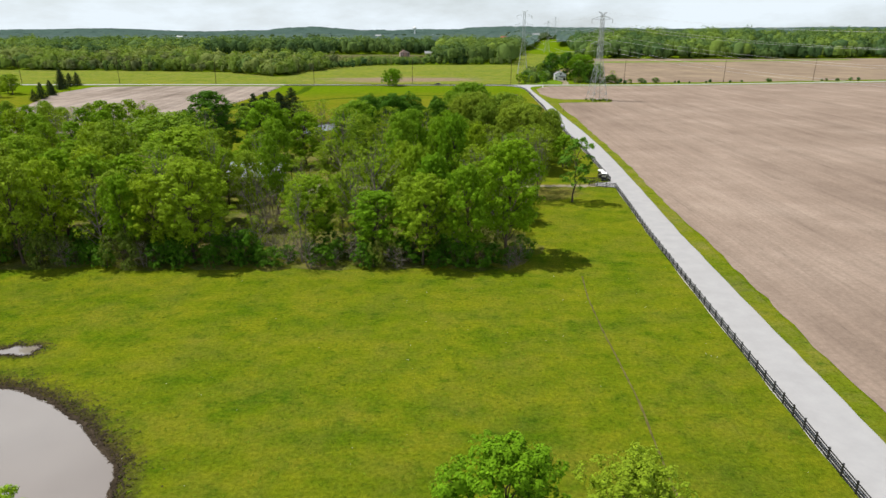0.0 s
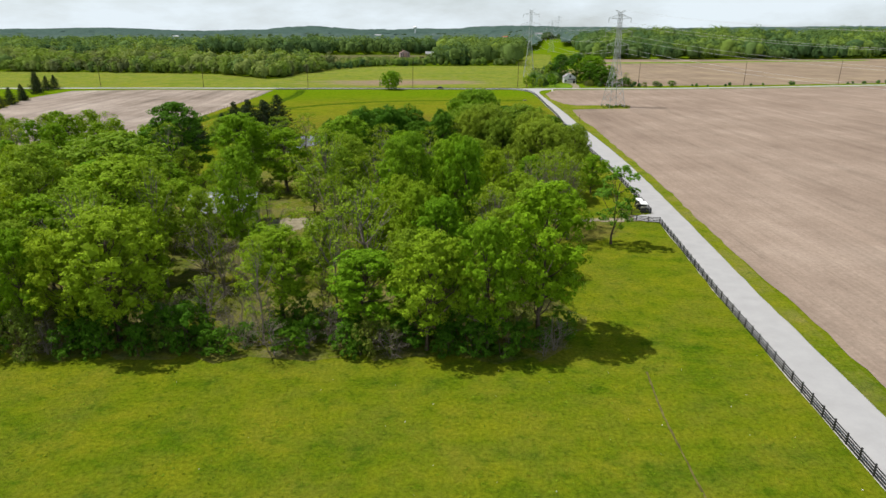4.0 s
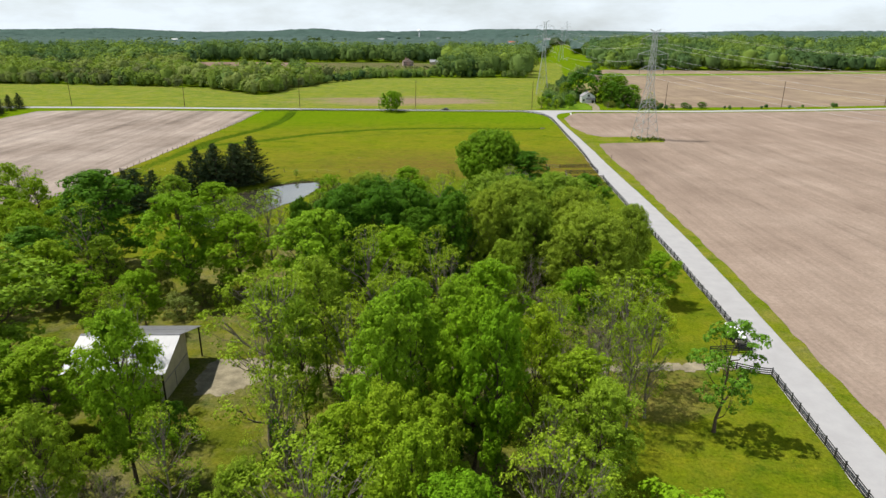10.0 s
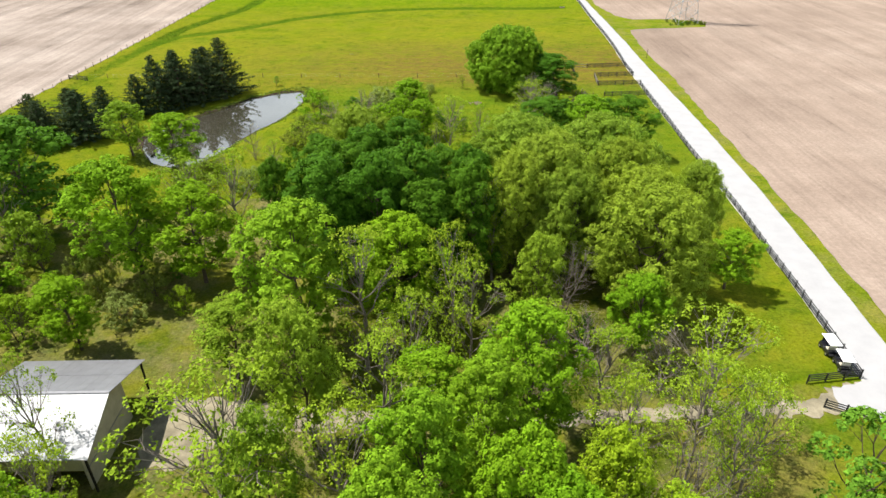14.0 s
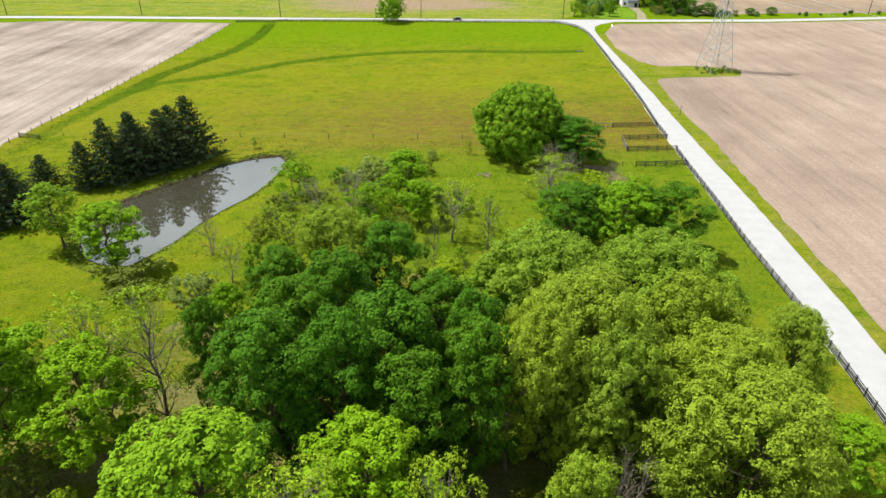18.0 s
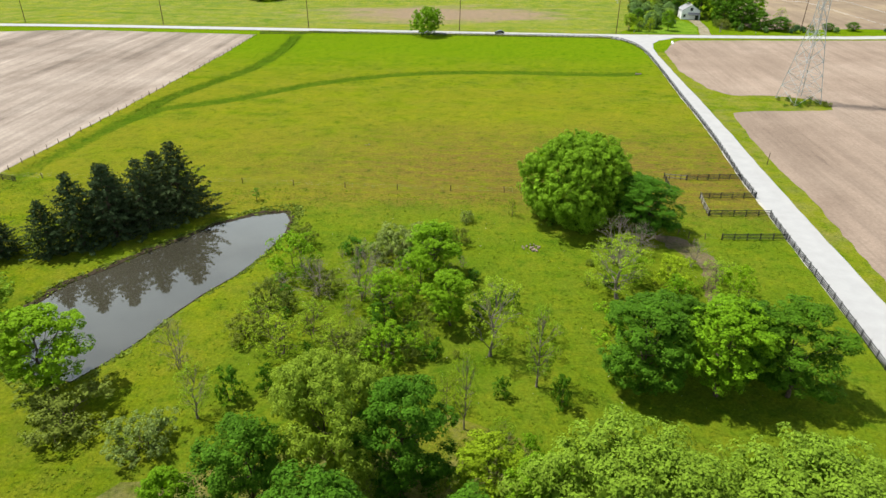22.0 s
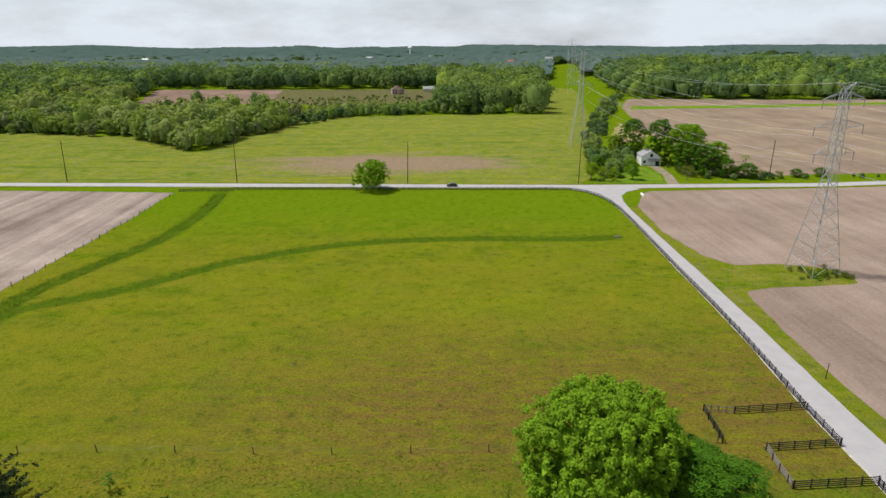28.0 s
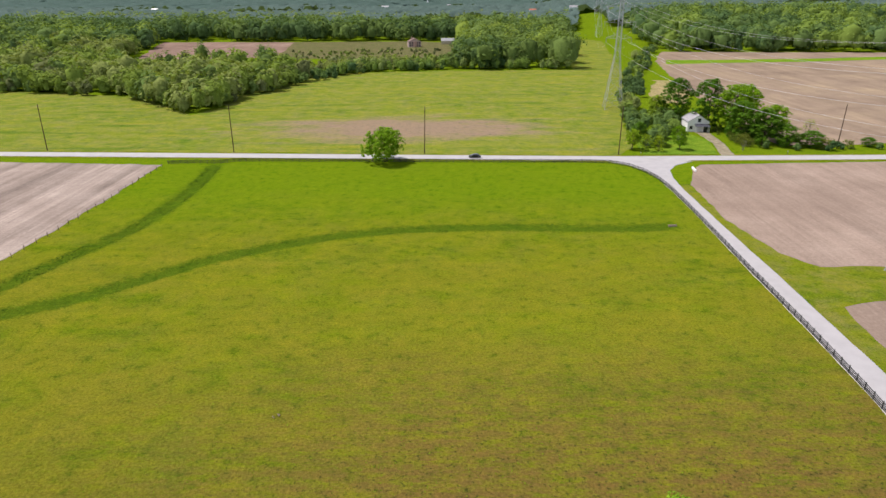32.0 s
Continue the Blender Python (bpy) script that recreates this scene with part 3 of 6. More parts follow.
gf = np.stack([ci[:-1, :-1], ci[:-1, 1:], ci[1:, 1:], ci[1:, :-1]], -1).reshape(-1, 4)
ground_me = mesh_np("ground", gv, gf, M_PASTURE, True)
# where darker sedge grows: along the two swales, thinning out to both sides
damp = np.maximum(np.exp(-(seg_dist(gv[:, 0], gv[:, 1], DITCH_1) / 3.1) ** 4), 0.9 * np.exp(-(seg_dist(gv[:, 0], gv[:, 1], DITCH_2) / 3.4) ** 4))
damp *= np.clip((gv[:, 1] - 280) / 60, 0, 1) ** 0.5 * np.where(gv[:, 1] < 340, 0.9, 1.0)
ground_me.attributes.new("sedge", "FLOAT", "POINT").data.foreach_set("value", (damp * 0.62).astype(np.float32))
# trampled earth round the cattle pond and the puddle
gap = np.minimum(seg_dist(gv[:, 0], gv[:, 1], POND_A, True), seg_dist(gv[:, 0], gv[:, 1], PUDDLE, True) * 2.5)
ground_me.attributes.new("trodden", "FLOAT", "POINT").data.foreach_set("value", (0.85 * np.exp(-gap / 2.0)).astype(np.float32))
# grass worn thin beside the farm track, fading outwards
DRY_GROUND = [(13, 162.0), (20, 163.0), (29.0, 163.0), (29.5, 159), (27.0, 154.6), (22.6, 152.5), (18, 154), (14.5, 157.5)]
off = np.where(inside(gv[:, 0], gv[:, 1], DRY_GROUND), 0.0, seg_dist(gv[:, 0], gv[:, 1], DRY_GROUND, True))
off = np.minimum(off, seg_dist(gv[:, 0], gv[:, 1], [(8, 165), (26, 165.6), (37, 166.6)]))
ground_me.attributes.new("worn", "FLOAT", "POINT").data.foreach_set("value", (0.5 * np.exp(-(off / 2.6) ** 2)).astype(np.float32))
# fresher growth on the damp ground between the wood and the pasture
fresh = np.clip((gv[:, 1] - 200) / 25, 0, 1) * np.clip((301 - gv[:, 1]) / 10, 0, 1) * np.clip((gv[:, 0] + 60) / 20, 0.35, 1)
ground_me.attributes.new("fresh", "FLOAT", "POINT").data.foreach_set("value", (0.38 * fresh).astype(np.float32))
tagged(new("ground", ground_me), "level green pasture with paler thatch patches and dark sedge swales", "ground", "", "structure")


def sheet(name, points, z, material, label, category, step=4.0, amount=0.5, kind="structure"):
    """A flat ragged-edged layer on the ground."""
    pts = ragged(points, step, amount, rng)
    from_tri = bmesh.new()
    vs = [from_tri.verts.new((x, y, z)) for x, y in pts]
    es = [from_tri.edges.new((vs[i], vs[(i + 1) % len(vs)])) for i in range(len(vs))]
    bmesh.ops.triangle_fill(from_tri, edges=es, use_beauty=True, normal=(0, 0, 1))
    bmesh.ops.recalc_face_normals(from_tri, faces=from_tri.faces)
    if from_tri.faces and from_tri.faces[0].normal.z < 0:
        bmesh.ops.reverse_faces(from_tri, faces=from_tri.faces)
    me = bpy.data.meshes.new(name)
    from_tri.to_mesh(me)
    from_tri.free()
    me.materials.append(material)
    return tagged(new(name, me), label, category, "", kind)


def along(pts, step):
    """Even stations along a polyline: place and direction."""
    out, carry = [], 0.0
    for a, b in zip(pts, pts[1:]):
        a, b = Vector(a), Vector(b)
        n = (b - a).length
        s = carry
        while s < n:
            out.append((a + (b - a) * (s / n), (b - a).normalized()))
            s += step
        carry = s - n
    return out


def ribbon(name, left, right, z, crown, material, label, category, jag=0.0, step=1.5):
    """A road between two edge lines, higher along its middle."""
    verts, faces = [], []
    for (lx, ly), (rx, ry) in zip(left, right):
        for k in range(5):
            f = k / 4
            j = rng.uniform(-jag, jag) if k in (0, 4) else 0
            verts.append((lx + (rx - lx) * f + j, ly + (ry - ly) * f + j, z + crown * (1 - (2 * f - 1) ** 2)))
    for i in range(len(left) - 1):
        for k in range(4):
            a = i * 5 + k
            faces.append((a, a + 1, a + 6, a + 5))
    return tagged(new(name, mesh_np(name, verts, faces, material, True)), label, category, "", "structure")


def resample(pts, n):
    p = np.array(pts, float)
    s = np.r_[0, np.cumsum(np.hypot(*np.diff(p, axis=0).T))]
    q = np.linspace(0, s[-1], n)
    return np.stack([np.interp(q, s, p[:, 0]), np.interp(q, s, p[:, 1])], -1)


def offset(pts, d):
    p = np.array(pts, float)
    t = np.gradient(p, axis=0)
    t /= np.linalg.norm(t, axis=1, keepdims=True)
    return p + np.stack([-t[:, 1], t[:, 0]], -1) * d


def dense_pair(a, b, per=3):
    out_a, out_b = [], []
    for i in range(len(a) - 1):
        n = max(1, int(math.dist(a[i], a[i + 1]) / per))
        for j in range(n):
            f = j / n
            out_a.append((a[i][0] + (a[i + 1][0] - a[i][0]) * f, a[i][1] + (a[i + 1][1] - a[i][1]) * f))
            out_b.append((b[i][0] + (b[i + 1][0] - b[i][0]) * f, b[i][1] + (b[i + 1][1] - b[i][1]) * f))
    return out_a + [a[-1]], out_b + [b[-1]]


# fields
sheet("field", [(39.3, -60.4), (41.2, 39.4), (42.9, 74.2), (45.2, 97.1), (48.2, 132.9), (50.7, 163.8), (53.5, 188.5), (56.0, 221.1), (57.4, 243.8), (59.0, 267.2), (61.9, 303.4), (62.1, 324.5), (63.1, 337.6), (64.8, 354.5), (66.1, 363.9), (74.1, 366.4), (86.1, 366.9), (97.1, 368.4), (99.1, 378.2), (86.1, 383.7), (72.1, 383.2), (67.3, 392.1), (64.5, 415), (67.2, 448), (74.5, 467), (80, 474), (158, 477.5), (230, 485), (350, 505), (700, 564), (900, 560), (890.7, -67.2)],
      0.05, M_SOIL, "bare tilled field of pale pinkish-brown soil beside the lane", "field", 3.0, 0.35)
sheet("field", [(-112.8, 477), (-112.9, 430), (-114.2, 398), (-115.6, 370), (-117.0, 340), (-118.5, 318), (-119.6, 296), (-122.4, 258.1), (-238.2, 258.1), (-223.7, 352.5), (-248, 430), (-246, 476), (-200, 484)], 0.05, M_SOIL_LEFT, "bare tilled field of pale dry soil behind a wire fence", "field", 3.0, 0.5)
sheet("field", [(-520, 503), (-193, 500), (-96, 495.5), (-9, 491), (54, 488), (62, 500), (72, 545), (84, 600), (105, 660), (128, 760), (200, 1150), (160, 1152), (90, 764), (-14, 762), (-92, 747), (-125, 711), (-150, 658), (-128, 600), (-139, 576), (-186, 632), (-238, 653), (-314, 665), (-520, 690)], 0.06, M_NORTH, "weedy green field with bare brown patches across the road", "field", 6, 1.5)
sheet("field", [(122, 503), (240, 510), (360, 530), (700, 588), (800, 945), (440, 899), (208, 917), (175, 828), (140, 660)], 0.06, M_SOIL_EAST, "striped tan field of tilled soil behind the hedge", "field", 6, 1.0)
sheet("field", [(-350, 1070), (-190, 1066), (-176, 960), (-168, 872), (-232, 856), (-292, 866)], 0.08, M_SOIL_FAR, "brown ploughed field between woods", "field", 8, 2)
sheet("field", [(-168, 872), (-176, 960), (-190, 1066), (-40, 1072), (8, 1040), (10, 940), (-10, 850), (-60, 840)], 0.07, M_LOT, "rough dry grass lot before a derelict house", "field", 6, 1.5)
sheet("field", [(-286, 784), (-232, 832), (-150, 802), (-200, 768)], 0.09, M_MEADOW, "small meadow of yellow flowers among trees", "field", 6, 2)
sheet("field", [(176, 802), (229, 811), (310, 819), (395, 838), (560, 872), (564, 896), (410, 861), (324, 846), (240, 837), (187, 838)], 0.09, M_LAWN, "green grass strip across the tan field", "field", 8, 1)
sheet("field", [(106, 606), (122, 606), (136, 640), (150, 700), (134, 700), (112, 640)], 0.1, M_STUBBLE, "rough pale grass corner of the tan field", "field", 5, 2)
sheet("woodland_floor", WOOD_FLOOR, 0.03, M_LITTER, "shaded leaf litter and weeds under the trees", "ground", 3, 1.4)
sheet("bare_ground", [(24.5, 284.6), (29.6, 282.6), (33.2, 276.6), (33.0, 270.2), (30.6, 263.5), (29.2, 256.0), (27.9, 257.0), (28.4, 264.0), (30.0, 270.5), (29.4, 275.4), (26.0, 279.6)], 0.035, M_DIRT, "bare brown trodden earth beside a thicket", "ground", 0.9, 0.55)
sheet("lawn", [(64, 489), (92, 489), (98, 512), (92, 535), (72, 528), (66, 505)], 0.1, M_LAWN, "mown bright green lawn before a white house", "lawn", 3, 0.4)
sheet("driveway", [(92.5, 487), (97.5, 487), (101.5, 505), (104, 528), (98.5, 530), (97.5, 508)], 0.13, M_DRIVE, "pale gravel driveway up to a white house", "driveway", 2.5, 0.25)
sheet("farm_track", [(41.5, 163.1), (42.0, 170.0), (37.0, 168.6), (34.6, 167.0), (30.0, 166.4), (25.0, 166.6), (14.6, 166.0), (-0.3, 165.2), (-15.0, 166.0), (-28.8, 167.3), (-36.0, 168.6), (-41.5, 168.6), (-43.2, 164.0), (-41.5, 158.6), (-37.0, 158.4), (-33.5, 161.8), (-27.1, 163.0), (-10.3, 163.3), (2.5, 163.3), (14.4, 163.9), (26.2, 164.5), (33.0, 164.2), (36.5, 165.0)], 0.05, M_DRIVE, "pale gravel farm track through the trees to a barn", "driveway", 0.6, 0.5)
sheet("apron", [(36.8, 165.2), (42.6, 162.6), (43.4, 170.2), (37.6, 168.6)], 0.09, M_ROAD, "pale crushed-stone apron at a farm gateway", "driveway", 1.0, 0.3)
sheet("verge", [(60, 326), (64, 352), (65.5, 363), (74, 365), (98, 367), (101, 373), (99.5, 380), (86, 385), (72.5, 385), (68.5, 392), (66, 415), (62.5, 416), (61, 392), (59.5, 360)], 0.03, M_VERGE, "rough grass corner of the tilled field", "verge", 3.0, 0.6)
path_pts = [(18.1, 100.4), (16.9, 91.5), (16.2, 79.5), (16.0, 71.5), (15.6, 61.5), (14.6, 51.6), (13.8, 39.6)]
sheet("cattle_path", [tuple(p) for p in offset(resample(path_pts, 20), 0.11)] + [tuple(p) for p in offset(resample(path_pts, 20), -0.11)][::-1], 0.02, M_PATH, "narrow worn footpath through pasture grass", "path", 0.8, 0.05)

# shoulders, lane and main road
la, lb = dense_pair(LANE_L, LANE_R)
sl = [(x - 0.55, y) for x, y in la[:-12]]
sr = [(x + 0.2, y) for x, y in la[:-12]]
ribbon("shoulder", sl, sr, 0.02, 0.02, M_GRAVEL, "gravel shoulder under a black board fence", "road shoulder", 0.14)
sl = [(x - 0.2, y) for x, y in lb[:-12]]
sr = [(x + (3 if y < 270 else 6), y) for x, y in lb[:-12]]
ribbon("verge", sl, sr, 0.02, 0.02, M_VERGE, "mown grass verge between lane and tilled field", "verge", 0.1)
ribbon("lane", la, lb, 0.06, 0.07, M_ROAD, "pale crushed-stone lane along a black fence", "road", 0.1)
mid = resample(MAIN, 160)
ribbon("shoulder", [tuple(p) for p in offset(mid, 5.2)], [tuple(p) for p in offset(mid, -5.0)], 0.08, 0.02, M_VERGE, "grassy shoulders of a country road", "road shoulder", 0.2)
ribbon("main_road", [tuple(p) for p in offset(mid, 3.3)], [tuple(p) for p in offset(mid, -3.3)], 0.13, 0.08, M_ASPHALT, "pale worn asphalt country road", "road", 0.08)

# ponds
for pond, z, water, lab in ((POND_A, -0.35, M_WATER_PALE, "muddy brown pond with a churned bank"), (POND_B, -0.45, M_WATER, "still muddy pond reflecting spruces and sky"), (PUDDLE, -0.12, M_WATER_PALE, "shallow puddle in pasture grass")):
    cx, cy = np.mean(pond, 0)
    grown = [(cx + (x - cx) * 1.05, cy + (y - cy) * 1.05) for x, y in pond]
    sheet("pond", grown, z, water, lab, "water", 1.2, 0.12)
for pond, w0, w1, n, rough, lab in ((POND_A, 0.5, 0.35, 900, 0.07, "trampled dark mud round a pond"), (POND_B, 0.7, 0.3, 420, 0.03, "narrow muddy bank of a pond")):
    c = resample(pond + [pond[0]], n)
    out_ = c - np.mean(pond, 0)
    out_ /= np.linalg.norm(out_, axis=1, keepdims=True)
    wob = np.interp(np.arange(n), np.arange(0, n + 3, 3), nrg.uniform(0.5, 1.3, len(range(0, n + 3, 3)))) * nrg.uniform(0.85, 1.15, n)
    if pond is POND_B:
        wob *= np.where(out_ @ np.array([-0.7, 0.7]) > 0.0, 1.7, 0.12)
    # the water's edge: broad bays, hoof holes and single clods
    lap = 0.5 + np.interp(np.arange(n), np.arange(0, n + 24, 24), nrg.uniform(-0.8, 0.8, len(range(0, n + 24, 24)))) + np.interp(np.arange(n), np.arange(0, n + 5, 5), nrg.uniform(-0.5, 0.6, len(range(0, n + 5, 5)))) + nrg.uniform(-0.25, 0.25, n)
    lap[-1], wob[-1] = lap[0], wob[0]
    share = np.arange(8) / 7
    px = c[:, None] + out_[:, None] * (-w1 * lap[:, None] + (w0 * wob + w1 * lap)[:, None] * share)[..., None]
    pz = ground_z(px[..., 0], px[..., 1]) + 0.1 - 0.08 * (share == 1) + nrg.normal(0, rough, (n, 8)) * np.sin(share * 3.14) ** 0.5
    pz[-1] = pz[0]
    ci = np.arange(n * 8).reshape(n, 8)
    faces = np.stack([ci[:-1, :-1], ci[1:, :-1], ci[1:, 1:], ci[:-1, 1:]], -1).reshape(-1, 4)
    tagged(new("bank", mesh_np("bank", np.concatenate([px, pz[..., None]], -1).reshape(-1, 3), faces, M_MUD, False)), lab, "bank", "", "structure")


# clods and hoof marks round the muddy pond
ctr = np.mean(POND_A, 0)
edge = np.concatenate([resample(POND_A + [POND_A[0]], 400), resample(PUDDLE + [PUDDLE[0]], 60)])
pick = nrg.integers(0, 460, 9000)
reach = nrg.exponential(0.8, 9000) + nrg.uniform(-0.4, 0.5, 9000)
reach = np.where(pick < 400, reach, reach * 0.6 - 0.2)
way = edge[pick] - np.where(pick[:, None] < 400, ctr, np.mean(PUDDLE, 0))
way /= np.linalg.norm(way, axis=1, keepdims=True)
at = edge[pick] + way * reach[:, None] + nrg.normal(0, 0.35, (9000, 2))
turn, size = nrg.uniform(0, 6.28, 9000), nrg.uniform(0.04, 0.13, 9000)
quad = []
for k in range(4):
    a = turn + k * 1.57 + nrg.normal(0, 0.25, 9000)
    q = at + np.stack([np.cos(a), np.sin(a)], -1) * (size * nrg.uniform(0.6, 1.3, 9000))[:, None]
    quad.append(np.stack([q[:, 0], q[:, 1], ground_z(q[:, 0], q[:, 1]) + 0.05 + nrg.uniform(0, 0.06, 9000)], -1))
tagged(new("mud_clods", mesh_np("mud_clods", np.stack(quad, 1).reshape(-1, 3), np.arange(36000).reshape(-1, 4), M_MUD)), "churned dark mud clods on trampled grass", "mud", "", "stuff")


# ---- trees ----
def tube(path, radii, sides=5):
    """Rings along a bent branch."""
    path, radii = np.asarray(path, float), np.asarray(radii, float)
    t = np.gradient(path, axis=0)
    t /= np.linalg.norm(t, axis=1, keepdims=True) + 1e-9
    up = np.where(np.abs(t[:, 2:]) > 0.9, [[1.0, 0, 0]], [[0, 0, 1.0]])
    u = np.cross(t, up)
    u /= np.linalg.norm(u, axis=1, keepdims=True) + 1e-9
    v = np.cross(t, u)
    a = np.linspace(0, 2 * np.pi, sides, endpoint=False)
    ring = path[:, None] + radii[:, None, None] * (np.cos(a)[None, :, None] * u[:, None] + np.sin(a)[None, :, None] * v[:, None])
    n = len(path)
    i, j = np.meshgrid(np.arange(n - 1), np.arange(sides), indexing="ij")
    k = (j + 1) % sides
    f = np.stack([i * sides + j, i * sides + k, (i + 1) * sides + k, (i + 1) * sides + j], -1).reshape(-1, 4)
    return ring.reshape(-1, 3), f


def gather(pieces):
    verts, faces, n = [], [], 0
    for v, f in pieces:
        verts.append(v)
        faces.append(f + n)
        n += len(v)
    return np.concatenate(verts), np.concatenate(faces)


def unit(v):
    return v / (np.linalg.norm(v, axis=-1, keepdims=True) + 1e-9)


def bend(g, a, b, n, sag, wild):
    t = np.linspace(0, 1, n)[:, None]
    p = a + (b - a) * t
    p[:, 2] += (np.sin(t[:, 0] * np.pi) * sag)
    p[1:-1] += g.normal(0, wild, (n - 2, 3))
    return p


def sprays(g, pos, out, size, up=0.35, wild=0.3, aspect=0.6):
    """One pointed leaf spray at each place, facing mostly outward and up."""
    n = len(pos)
    nrm = unit(out + np.array([0, 0, up]) + g.normal(0, wild, (n, 3)))
    a = unit(np.cross(nrm, g.normal(0, 1, (n, 3))))
    b = np.cross(nrm, a)
    s = size * g.uniform(0.6, 1.35, (n, 1))
    v = np.stack([pos + a * s * 1.25, pos - a * s * 0.7 + b * s * aspect * 1.5, pos - a * s * 0.7 - b * s * aspect * 1.5], 1)
    return v.reshape(-1, 3), np.arange(3 * n).reshape(-1, 3)


def girth(u):
    """Width of a crown at a share of its height: narrow foot, broad shoulders, rounded top."""
    return math.sqrt(max(0.03, 1 - ((u - 0.52) / (0.5 if u > 0.52 else 0.62)) ** 2))


def hardwood(seed, h, r, base, lobes, clumps, per, leaf, rc, twig_share=0.0, squash=1.0, stems=1, wild=0.3, core=0.0):
    """Trunk and crown of a leafy tree: limbs lead to lobes, lobes are covered with rounded clumps of leaf sprays."""
    g = np.random.default_rng(seed)
    ga = np.pi * (3 - np.sqrt(5))
    wood = []
    lean = g.normal(0, 0.03 * h, 2)
    top = np.array([lean[0], lean[1], h * 0.8])
    tr = 0.0115 * h + 0.05
    roots = [np.array([0.0, 0.0, -0.15])] if stems == 1 else [np.array([math.cos(k * 2.4) * 0.35, math.sin(k * 2.4) * 0.35, -0.15]) for k in range(stems)]
    trunks = []
    for k, root in enumerate(roots):
        end = top if stems == 1 else top + np.array([math.cos(k * 2.4), math.sin(k * 2.4), 0]) * r * 0.35
        p = bend(g, root, end, 7, 0, 0.012 * h)
        wood.append(tube(p, np.linspace(tr / stems ** 0.5, tr * 0.2, 7) * np.r_[1.35, np.ones(6)], 5))
        trunks.append(p)
    # lobes of the crown, uneven all round
    turn, skew = g.uniform(0, 6.28), g.uniform(0.05, 0.22)
    centres, radii, limbs = [], [], []
    for k in range(lobes):
        u = 1 - ((k + g.uniform(0.2, 0.8)) / lobes) ** 1.22
        ang = k * ga + g.uniform(-0.45, 0.45)
        lr = r * g.uniform(0.3, 0.46) * squash * (0.8 + 0.3 * girth(u))
        out_r = max(0.0, r * girth(u) * (1 + skew * math.cos(ang - turn)) * g.uniform(0.82, 1.1) - lr * 0.75)
        lz = h * (1 - base) * u * 0.94 + h * base
        lz = min(lz, h - lr * 0.75)
        c = np.array([math.cos(ang) * out_r + lean[0] * u, math.sin(ang) * out_r + lean[1] * u, max(lz, lr * 0.4)])
        t0 = trunks[k % len(trunks)]
        start = t0[int(np.clip(round((c[2] / h - 0.2) * 7), 1, 5))]
        limb = bend(g, start, c, 6, -0.03 * h, 0.03 * r)
        wood.append(tube(limb[[0, 2, 3, 5]], np.linspace(tr * 0.42, tr * 0.09, 4), 4))
        centres.append(c)
        radii.append(lr)
        limbs.append(limb)
    centres, radii = np.array(centres), np.array(radii)
    mid = np.array([0, 0, h * (base + 1) / 2])
    # clumps over the lobes, none deep inside a neighbour
    want = clumps // lobes
    at, outward, order = [], [], []
    for k in range(lobes):
        away = unit((centres[k] - mid) / np.array([r, r, h * 0.5]))
        d = unit(g.normal(0, 1, (want * 2, 3)) + away * 0.6 + np.array([0, 0, 0.3]))
        p = centres[k] + d * radii[k] * g.uniform(0.64, 1.1, (want * 2, 1)) * np.array([1, 1, 0.82])
        gap = np.linalg.norm(p[:, None] - centres[None], axis=2) / radii[None]
        gap[:, k] = 9
        keep = np.flatnonzero((gap.min(1) > 0.66) & (p[:, 2] > 0.3))[:want]
        at.append(p[keep])
        outward.append(d[keep])
        twigs = int(len(keep) * (0.04 + twig_share))
        for q in p[keep][:twigs]:
            wood.append(tube(bend(g, limbs[k][g.integers(2, 6)], q, 3, 0.0, 0.05 * r), np.linspace(tr * 0.09 + 0.014, 0.012, 3), 3))
    at, outward = np.concatenate(at), np.concatenate(outward)
    n = len(at) * per
    ball = g.uniform(0.7, 1.25, (len(at), 1))
    dirs = unit(g.normal(0, 0.8, (n, 3)) + np.repeat(outward, per, 0) * 0.75 + np.array([0, 0, 0.35]))
    pos = np.repeat(at, per, 0) + dirs * np.repeat(ball, per, 0) * rc * g.uniform(0.6, 1.05, (n, 1)) * np.array([1, 1, 0.8])
    keep = pos[:, 2] > 0.2
    pieces = [sprays(g, pos[keep], dirs[keep], leaf, 0.35, wild)]
    # large sprays hidden inside each lobe, added to stop light and darken gaps
    if core:
        k = 46
        din = unit(g.normal(0, 1, (lobes * k, 3)))
        big = np.repeat(radii, k)[:, None]
        pieces.append(sprays(g, np.repeat(centres, k, 0) + din * big * core * g.uniform(0.5, 1.0, (lobes * k, 1)), din, big * core * 0.33, 0.0, 0.35))
    (wv, wf), (lv, lf) = gather(wood), gather(pieces)
    fit_to = np.array([r / np.percentile(np.hypot(lv[:, 0], lv[:, 1]), 97), 0, h / lv[:, 2].max()])
    fit_to[1] = fit_to[0]
    return (wv * fit_to, wf), (lv * fit_to, lf)


